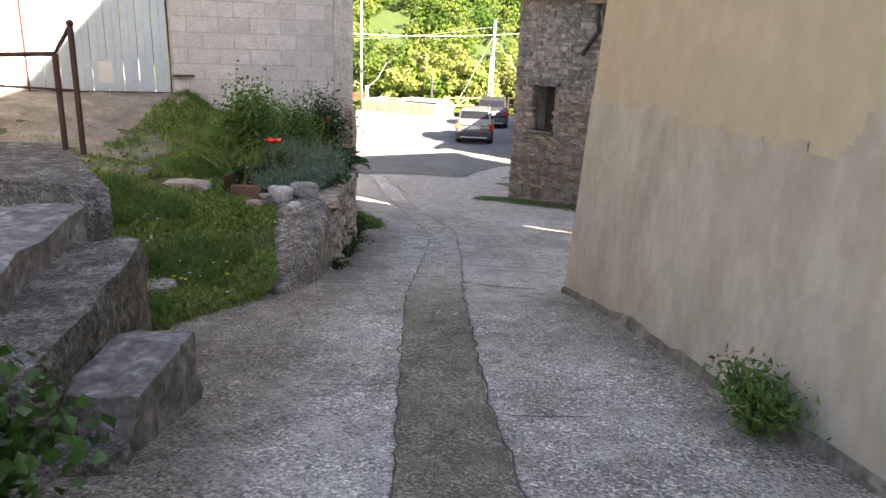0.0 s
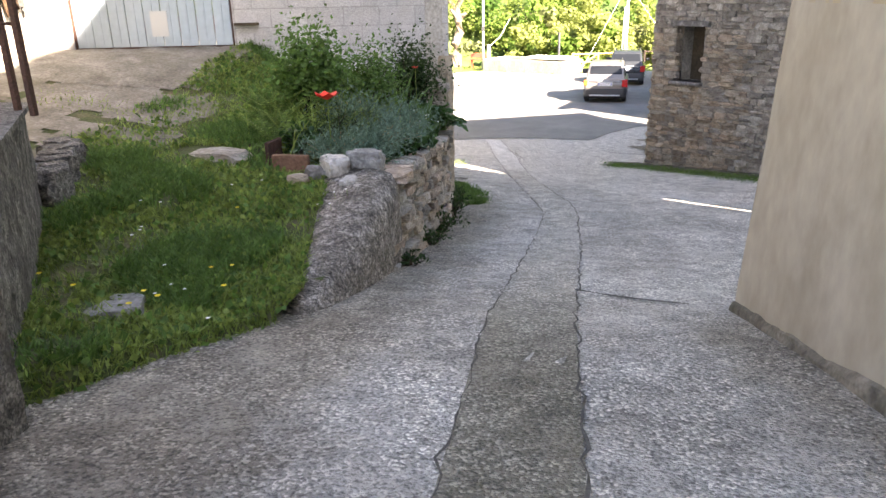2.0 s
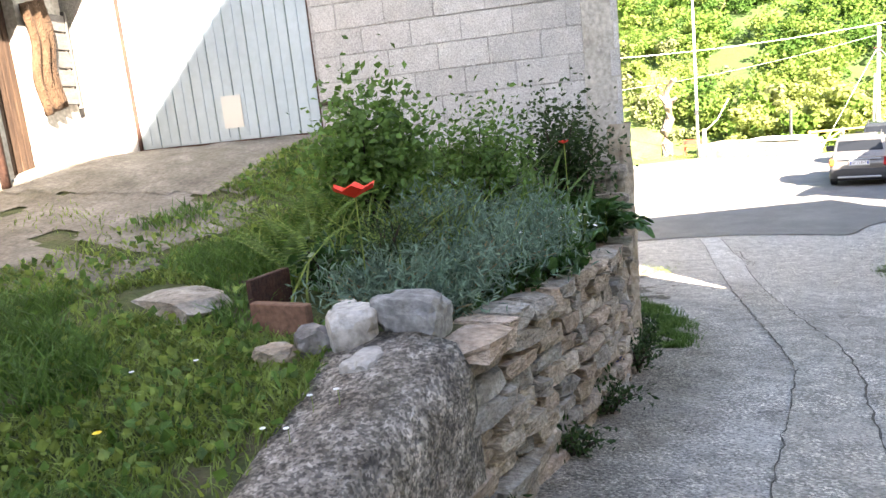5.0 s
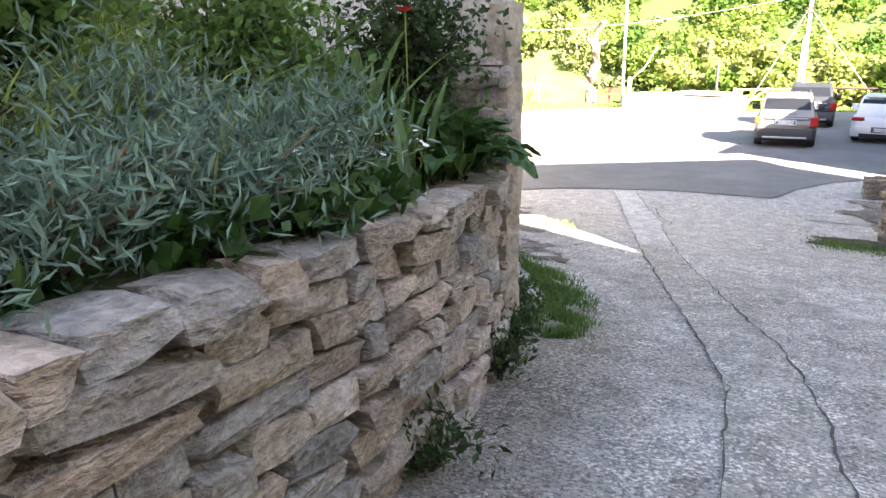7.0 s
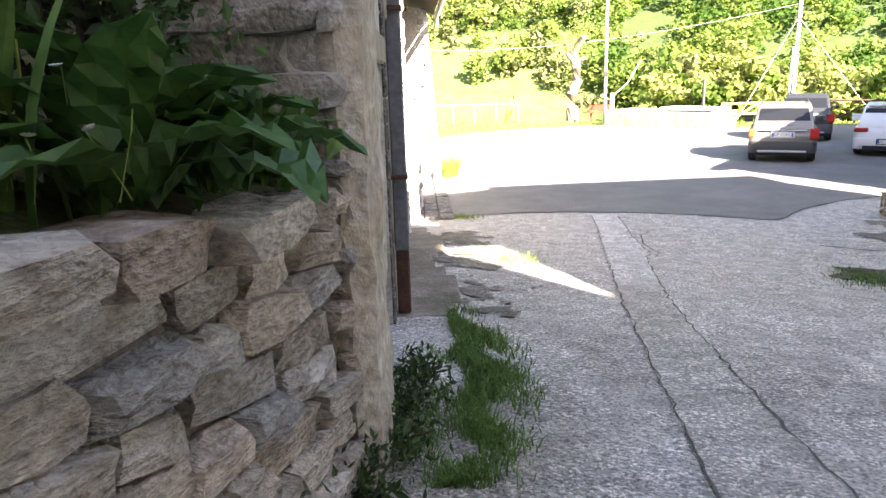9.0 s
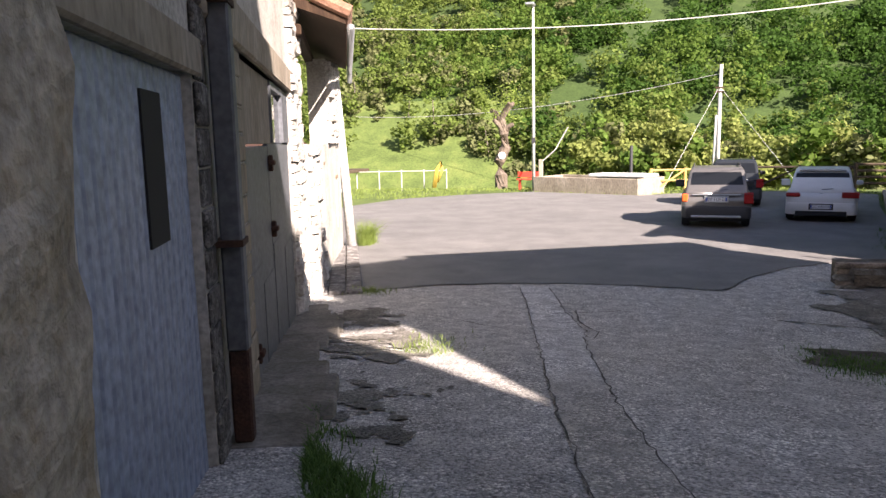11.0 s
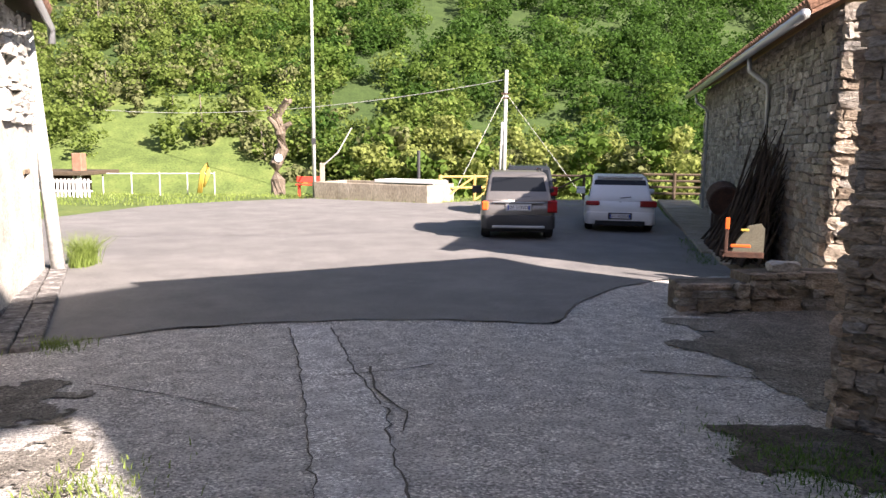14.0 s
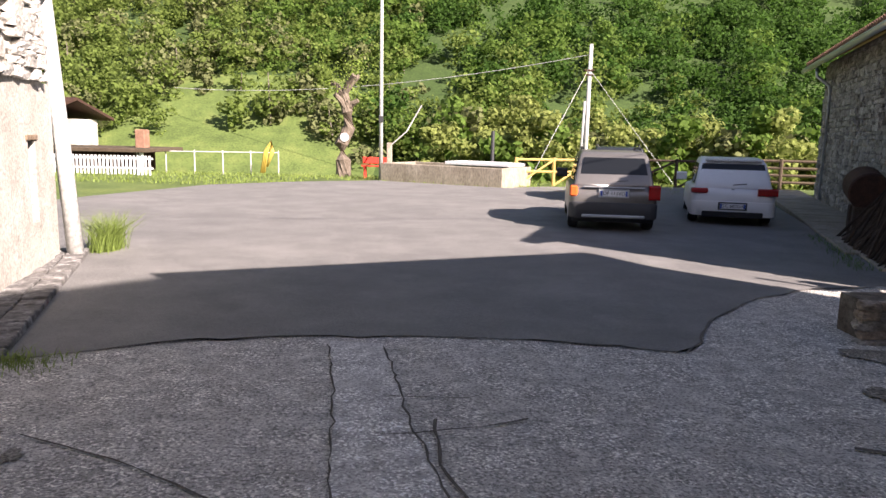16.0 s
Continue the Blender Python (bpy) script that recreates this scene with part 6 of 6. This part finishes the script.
# small flail mower stored on the low wall
MM = MC @ Matrix.Translation((.1, 1.15, -2.3)) @ Matrix.Scale(.78, 4) @ Matrix.Translation((-1.85, -.6, 2.25))
mw = tagged(new("farm_implement"), "small farm implement with orange arm and grey guard", "machine")
bm = bmesh.new()
prof = [(0, 0), (.9, 0), (.75, .25), (.45, .55), (.1, .6), (0, .5)]
a = [bm.verts.new(MM @ Vector((1.9, .2 + p[0] * .68, -2.2 + p[1]))) for p in prof]
b = [bm.verts.new(MM @ Vector((1.98, .2 + p[0] * .68, -2.2 + p[1]))) for p in prof]
loft_f = list(range(len(prof)))
for i in loft_f:
    bm.faces.new((a[i], a[(i + 1) % 6], b[(i + 1) % 6], b[i]))
bm.faces.new(a)
bm.faces.new(b[::-1])
bmesh.ops.recalc_face_normals(bm, faces=bm.faces[:])
part("guard", bm, material("olive_sheet", [(.13, .125, .095), (.18, .17, .13)], 4, .5, .4, bump=.1), mw)
for a, b, m in (((1.6, .5, -2.06), (1.66, .88, -2.0), M_LAMP_O), ((1.8, .9, -2.2), (1.88, .97, -1.5), M_RUST), ((1.78, .89, -1.72), (1.8, .98, -1.48), M_LAMP_O), ((1.85, .2, -2.3), (2.2, 1.0, -2.18), M_RUST), ((1.875, .5, -1.76), (1.895, .66, -1.71), M_YELLOW)):
    bm = bmesh.new()
    box(bm, a, b, MM, .012)
    part("arm" if m is M_LAMP_O else "bracket", bm, m, mw)
boulder("boulder", (3.75, 25.25, -2.22), (.55, .3, .2), M_PALE, 90, "pale flat stone on the low wall", "stone")
# barn pavement
bm = bmesh.new()
for i in range(11):
    box(bm, (2.2 + i * 1.6, .02, -2.95), (3.76 + i * 1.6, 1.35 - .2 * (i == 0), -2.74), MC, .02)
structure(part("pavement_barn", bm, M_CEMENT), "concrete pavement along the barn", "pavement")
for u0, u1, a, b in ((8.0, 8.5, -.55, .45), (10.6, 11.0, -.7, .3), (2.6, 2.8, .1, .45)):
    bm = bmesh.new()
    box(bm, (u0 - .02, -.4, a - .02), (u1 + .02, -.3, b + .02), MC)
    structure(part("shutter", bm, M_WOOD), "grey plank shutter in the barn wall", "shutter")
# eave piece and pipe on the stone house
MBH = face_m(B1, Vector((*d_b, 0)), n_b * -1 if n_b.y > 0 else n_b)
bm = bmesh.new()
box(bm, (0, -.1, 2.86), (3.25, .7, 2.96), MBH, .01)
structure(part("eave_board", bm, M_WOOD), "dark wooden eave of the stone house", "eave")
bm = bmesh.new()
tube(bm, [MBH @ Vector(v) for v in ((2.95, .62, 2.9), (2.95, .6, 2.5), (3.0, .4, 2.2), (3.35, .16, 1.95), (3.6, .12, 1.6))], .06, 8)
tagged(part("rain_pipe", bm, M_DARKPL, smooth=True), "dark bent rain pipe under the eave", "downpipe")
# pots by the white house
for i, (x, y) in enumerate(((-4.15, 5.6), (-4.45, 5.75))):
    pot = tagged(new("plant_pot"), "terracotta pot with a small plant", "plant pot", "pots on the landing")
    pot.location = (x, y, .755)
    bm = bmesh.new()
    bmesh.ops.create_cone(bm, cap_ends=True, segments=18, radius1=.08, radius2=.12, depth=.18, matrix=Matrix.Translation((0, 0, .09)))
    bmesh.ops.create_cone(bm, cap_ends=True, segments=18, radius1=.13, radius2=.13, depth=.03, matrix=Matrix.Translation((0, 0, .17)))
    part("pot", bm, M_TILE, pot)
    raw_mesh("foliage", leaf_quads([(rnd.gauss(0, .07), rnd.gauss(0, .07), .2 + abs(rnd.gauss(0, .08))) for _ in range(80)], rnd, .06), M_BROAD, pot)
for i in range(3):
    pot = tagged(new("sill_pot"), "flower pot with red flowers on the sill", "plant pot", "pots on the sill")
    p = MG @ Vector((4.25 + i * .22, .0, 1.85))
    pot.location = p
    bm = bmesh.new()
    bmesh.ops.create_cone(bm, cap_ends=True, segments=14, radius1=.06, radius2=.085, depth=.13, matrix=Matrix.Translation((0, 0, .065)))
    part("pot", bm, M_RED if i == 0 else M_TILE, pot)
    raw_mesh("foliage", leaf_quads([(rnd.gauss(0, .06), rnd.gauss(0, .06), .13 + abs(rnd.gauss(0, .09))) for _ in range(90)], rnd, .05), M_SPRING, pot)
# sacking by the plank door
bm = bmesh.new()
bmesh.ops.create_grid(bm, x_segments=8, y_segments=14, size=.5)
for v in bm.verts:
    v.co = MG @ Vector((5.95 + v.co.x * .34 + .04 * math.sin(v.co.y * 9), .08 + .03 * math.sin(v.co.x * 14), 1.95 + v.co.y * 1.15 + .1 * v.co.x))
g = bmesh.ops.extrude_face_region(bm, geom=bm.faces[:])["geom"]
bmesh.ops.translate(bm, verts=[v for v in g if isinstance(v, bmesh.types.BMVert)], vec=gn * .02)
bmesh.ops.recalc_face_normals(bm, faces=bm.faces[:])
tagged(part("hanging_sack", bm, material("sacking", [(.05, .027, .014), (.085, .05, .028)], 14, .95, bump=.9, fine=60), smooth=True), "brown sacking hung beside the plank door", "sack")

# grey shutter leaned beside the sack
M_GREYWOOD = material("silvered_wood", [(.06, .058, .055), (.1, .097, .092)], 4, .9, bump=.4, fine=30, stretch=(1, 1, 4))
sh = tagged(new("wooden_shutter"), "weathered grey slatted shutter hung on the white house", "shutter")
for k in range(5):
    bm = bmesh.new()
    box(bm, (6.16, .04, 1.45 + k * .2), (6.44, .07, 1.63 + k * .2), MG, .006)
    part("slat", bm, M_GREYWOOD, sh)
for u in (6.14, 6.44):
    bm = bmesh.new()
    box(bm, (u, .03, 1.4), (u + .035, .08, 2.48), MG, .005)
    part("stile", bm, M_GREYWOOD, sh)

# ---- hillside woods ----
def wood(name, mat, spots, rnd, leaves, label, leaf=.11):
    """Crowns of many small leaf sprays, in lobes, for all the spots in one mesh."""
    gen = np.random.default_rng(rnd.randrange(10 ** 6))
    P = np.array(spots)
    n = len(P)
    lobes = np.stack([gen.normal(0, .42, (n, 8)), gen.normal(0, .42, (n, 8)), gen.uniform(.2, .95, (n, 8))], -1)
    lobes[:, :, :2] *= (1.15 - lobes[:, :, 2:] * .5)
    pick = np.tile(np.arange(leaves) % 8, (n, 1))
    lb = np.take_along_axis(lobes, pick[:, :, None].repeat(3, 2), 1)
    d = gen.normal(size=(n, leaves, 3))
    d /= np.linalg.norm(d, axis=2, keepdims=True)
    r = P[:, None, 3:4]
    h = P[:, None, 4:5]
    s = .4 * r * gen.uniform(.6, 1.08, (n, leaves, 1))
    c = P[:, None, :3] + np.concatenate([lb[:, :, :2] * r, lb[:, :, 2:] * h], 2) + d * s * np.array((1, 1, .8))
    a = gen.normal(size=(n, leaves, 3)) * np.array((1, 1, .6))
    a /= np.linalg.norm(a, axis=2, keepdims=True)
    b = np.cross(d + a * .6, a)
    b /= np.linalg.norm(b, axis=2, keepdims=True) + 1e-6
    L = leaf * np.sqrt(r) * 1.4 * gen.uniform(.6, 1.4, (n, leaves, 1))
    V = np.stack([c - a * L, c + b * L * .75, c + a * L, c - b * L * .75], 2).reshape(-1, 3)
    me = bpy.data.meshes.new(name)
    m = n * leaves
    me.vertices.add(m * 4)
    me.vertices.foreach_set("co", V.ravel())
    me.loops.add(m * 4)
    me.loops.foreach_set("vertex_index", np.arange(m * 4, dtype=np.int32))
    me.polygons.add(m)
    me.polygons.foreach_set("loop_start", np.arange(0, m * 4, 4, dtype=np.int32))
    me.update(calc_edges=True)
    me.materials.append(mat)
    return tagged(new(name, me), label, "woods", kind="stuff")


def bearing(x, y):
    return math.degrees(math.atan2(-(x + .8), y - 14))


M_W1 = leaf_mat("wood_deep", (.036, .09, .013), (.07, .148, .025), .55, rough=.85, island=.2)
M_W2 = leaf_mat("wood_green", (.086, .158, .026), (.138, .222, .042), .55, rough=.85, island=.2)
M_W3 = leaf_mat("wood_spring", (.13, .19, .04), (.19, .255, .06), .55, rough=.85, island=.2)
M_W4 = leaf_mat("wood_bare", (.105, .125, .046), (.165, .18, .075), .3, rough=.85, island=.2)
rnd = random.Random(77)
groups = {k: [] for k in range(4)}
tries = 0
while sum(len(g) for g in groups.values()) < 3700 and tries < 90000:
    tries += 1
    y = 60 + 190 * rnd.random() ** 1.35
    x = rnd.uniform(-.78, .62) * (y - 5)
    z = hill_z(x, y)
    b = bearing(x, y)
    e = math.degrees(math.atan2(z + .6, math.hypot(x + .8, y - 14)))
    m = noise.noise((x * .05, y * .05, 2))
    if 12 < b < 27 and e < 2.2 + m * 3 and rnd.random() < .88:
        continue
    if b > 27 and e < 0 and rnd.random() < .7:
        continue
    dark = (8 - b) * .06 + m * .9 + rnd.gauss(0, .35) + (.25 if e > 6 else -.25)
    k = 0 if dark > .55 else (1 if dark > -.15 else (2 if rnd.random() < .74 else 3))
    if e < 2.5 and b > -12 and rnd.random() < .65:
        k = 2
    r = rnd.uniform(1.5, 3.0) * (1 if y > 90 else .7)
    groups[k].append((x, y, z - .4, r, r * rnd.uniform(1.3, 2.0)))
for k, (m, lab) in enumerate(((M_W1, "dark green woods on the slope"), (M_W2, "fresh green woods on the slope"), (M_W3, "yellow-green spring woods on the slope"), (M_W4, "olive trees coming into leaf on the slope"))):
    wood("far_woods", m, groups[k], rnd, 320, lab, .074)
# scrub behind the yard's edge
sp = []
for i in range(130):
    x = rnd.uniform(-5, 24)
    y = 53 + rnd.uniform(0, 7) + max(0, x - 10) * .2
    sp.append((x, y, hill_z(x, y) - .3, rnd.uniform(1.0, 1.9), rnd.uniform(2.6, 5.0)))
M_SCRUB = leaf_mat("willow_leaf", (.19, .235, .06), (.29, .33, .1), .5, rough=.85, island=.2)
wood("scrub", M_SCRUB, sp[:92], rnd, 950, "pale yellow-green willow scrub behind the trough", .075)
wood("scrub", M_W2, sp[92:112], rnd, 420, "green scrub behind the trough")
wood("scrub", M_W4, sp[112:], rnd, 260, "bare brown scrub behind the trough")
sp = [(rnd.uniform(-42, -8), rnd.uniform(57, 110), 0, rnd.uniform(.6, 1.6), rnd.uniform(.8, 2.6)) for _ in range(230)]
sp = [(x, y, hill_z(x, y) - .2, r, h) for x, y, z, r, h in sp]
wood("scrub", M_W3, sp[:120], rnd, 240, "scattered bushes on the meadow")
wood("scrub", M_W4, sp[120:], rnd, 200, "brownish bushes on the meadow")
bm = bmesh.new()
for x, y, z, r, h in groups[3][:160] + groups[2][:160]:
    tube(bm, [(x, y, z - .5), (x + rnd.gauss(0, .2), y, z + h * .9)], .09, 4, .03)
tagged(part("trunks", bm, material("grey_bark", [(.1, .085, .065), (.2, .175, .145)], 4, .9, bump=.4, fine=30)), "pale thin trunks among the trees", "trunks", kind="stuff")
# lawn edge grass by the yard
pts = []
while len(pts) < 9000:
    x, y = rnd.uniform(-20, 8), rnd.uniform(42, 50)
    if -9 < x < 0 and y < 45.6 - (x + 6) * .4 or (x < -9 and y < 42.0 + (x + 11) * .6 and x > -11.5):
        continue
    pts.append((x, y, ground_z(x, y) - .01))
tagged(raw_mesh("grass", blades(pts, rnd, .16, .03, .5), M_GRASS), "lawn grass beyond the yard", "grass", kind="stuff")

# ---- cracks in the lane ----
# flat strips; the shade of the recessed cracks is put into the colour
M_CRACK = material("crack_dark", [(.08, .072, .062), (.14, .125, .11)], 8, .95, bump=.5)


def crack(line, w, seed, sub=6):
    rnd = random.Random(seed)
    bm = bmesh.new()
    pts = []
    for (x0, y0), (x1, y1) in zip(line, line[1:]):
        n = max(2, int(math.hypot(x1 - x0, y1 - y0) * sub))
        for i in range(n):
            t = i / n
            pts.append((x0 + (x1 - x0) * t + rnd.gauss(0, .012), y0 + (y1 - y0) * t + rnd.gauss(0, .012)))
    rows = []
    for i, (x, y) in enumerate(pts):
        a, b = pts[max(0, i - 1)], pts[min(len(pts) - 1, i + 1)]
        d = Vector((b[0] - a[0], b[1] - a[1], 0)).normalized()
        s = Vector((-d.y, d.x, 0)) * w * rnd.uniform(.25, 1.2) * .5
        z = lane_bumps(x, y) + .0145
        rows.append((bm.verts.new((x - s.x, y - s.y, z)), bm.verts.new((x + s.x, y + s.y, z))))
    for a, b in zip(rows, rows[1:]):
        bm.faces.new((a[0], a[1], b[1], b[0]))
    bmesh.ops.recalc_face_normals(bm, faces=bm.faces[:])
    return tagged(part("crack", bm, M_CRACK), "flat dark strip in place of a recessed crack in the lane concrete", "crack", kind="structure")


crack(CH_L, .014, 1, 9)
crack(CH_R, .018, 2, 9)
for i, (line, w) in enumerate(((((.55, 7.5), (.9, 7.35), (1.3, 7.25), (1.55, 7.1)), .035), 
                            (((-1.9, 22.0), (-1.3, 22.2), (-.85, 22.5)), .02),
                            (((-2.0, 22.7), (-1.4, 22.75), (-1.2, 23.0)), .014), (((-1.6, 22.3), (-1.5, 21.6), (-1.19, 20.9), (-1.2, 20.2)), .025),
                            (((.2, 3.4), (-.2, 3.3), (-.6, 3.35)), .012), (((.85, 2.9), (1.3, 2.95), (1.6, 2.8)), .012), (((-.5, 14.6), (-.2, 14.7), (.05, 14.6)), .012),
                            (((1.0, 22.2), (1.6, 22.0), (2.3, 21.9)), .04), (((-1.2, 6.15), (-.9, 6.3), (-.7, 6.7)), .012), (((-2.5, 21), (-3.3, 21.4), (-4.2, 21.7)), .02))):
    crack(line, w, 10 + i)
crack([(x, asphalt_edge(x) - .02) for x in np.linspace(-5.2, 2.4, 40)], .03, 40)

# ---- pieces of the walls ----
rnd = random.Random(3)
# concrete blocks of the garage front
bm = bmesh.new()
box(bm, (-.5, -.5, -.5), (.5, .5, .5), None, .012)
blk = bpy.data.meshes.new("block")
bm.to_mesh(blk)
bm.free()
blk.materials.append(M_BLOCK)
BH, BLN = .265, .53
for r in range(13):
    z = .83 + (r - 3) * BH
    u = GU1 + .03 - (BLN / 2 if r % 2 else 0)
    while u < FL:
        a, b = max(u, GU1 + .03), min(u + BLN, FL)
        if b - a > .08:
            lay(blk, "block", front, MF @ Vector(((a + b) / 2, rnd.uniform(-.004, .004) - .02, z + BH / 2)), fd3, fn3, (b - a - .016, .06, BH - .016))
        u += BLN
# rubble under the blocks near the corner
rubble(front, tuple(D0 - fd * 3.0), tuple(D0), -1.8, .28, .1, .26, 7, 1, proud=.07, most=140)
# retaining wall stones follow the lane's slope
ROWS = 9
for k in range(ROWS):
    y = 7.95 + .055 * k + rnd.uniform(-.1, .05)
    while y < 12.75:
        ln = rnd.uniform(.14, .58) * (.85 if k == ROWS - 1 else 1)
        ym = y + ln / 2
        lo_z, hi_z = lane_z(ym) - .05, wall_top(ym)
        h = (hi_z - lo_z) / ROWS
        if ym < 12.75:
            z = lo_z + h * (k + .5)
            dy = np.interp(ym + .1, WY, WX) - np.interp(ym - .1, WY, WX)
            slope = (wall_top(ym + .2) + lane_z(ym + .2) - wall_top(ym - .2) - lane_z(ym - .2)) / .8
            d = Vector((dy, .2, slope * .2)).normalized()
            n = Vector((d.y, -d.x, 0)).normalized()
            top = k == ROWS - 1
            c = Vector((wall_x(ym) - .05 - .01 * k + rnd.uniform(-.04, .045) + (.03 if top else 0), ym, z))
            lay(rnd.choice(STONES), "stone", bed_wall, c, d, n, (ln * (.95 if top else 1.02), rnd.uniform(.24, .36) if top else .2, h * rnd.uniform(.72, 1.08)), rnd.uniform(-.12, .12))
        y += ln
# bare rubble low on the white house
rubble(house_w, tuple(G0 + gd2 * 1.2), tuple(G0 + gd2 * 4.9), .1, .95, .13, .26, 17, 1, proud=.03, most=110, stock=STONES_W, sink=.048)
# stone house, nearest the corner
rubble(house_b, B1, B0, -2.75, 2.95, .115, .25, 5, -1, holes=[(4.43, 5.17, -.6, .75)], proud=.06, most=280, keep=lambda u, z: u > 3.3 and z < .6, sink=.042)
rubble(house_b, B0, (7.25, 23.3), -2.9, 1.2, .17, .4, 6, -1, proud=.07, most=60, keep=lambda u, z: u < 1.2)
rubble(barn, C0, C1, -2.9, 1.4, .15, .3, 8, -1, holes=[(8.0, 8.5, -.55, .45), (10.6, 11.0, -.7, .3), (2.6, 2.8, .1, .45)], proud=.035, most=150, keep=lambda u, z: u < 3)
rubble(barn, (8.0, 25.7), C0, -2.9, 1.4, .2, .42, 9, -1, proud=.06, most=90, keep=lambda u, z: u > 1.6)
rubble(low, (4.75, 25.2), (3.2, 25.0), -2.95, -2.27, .14, .34, 12, -1, proud=.1, most=80)
rubble(low, (3.2, 25.0), (2.2, 24.87), -2.95, -2.4, .13, .36, 15, -1, proud=.1, most=40)
# pier beyond the grey doors
rubble(lane_wall, tuple(DO + dd * 8.15), tuple(DO + dd * 9.72), -2.8, 3.2, .17, .42, 13, 1, proud=.07, most=120, stock=STONES_W)
rubble(lane_wall, (-5.7, 22.4), (-6.1, 23.5), -2.8, -.4, .17, .42, 14, 1, proud=.06, most=60, stock=STONES_W)
rubble(pier, (-6.72, 25.24), (-7.36, 27.05), -.36, 1.2, .16, .34, 16, 1, holes=[(.35, .75, -.2, .55)], proud=.07, most=90, stock=STONES_W)
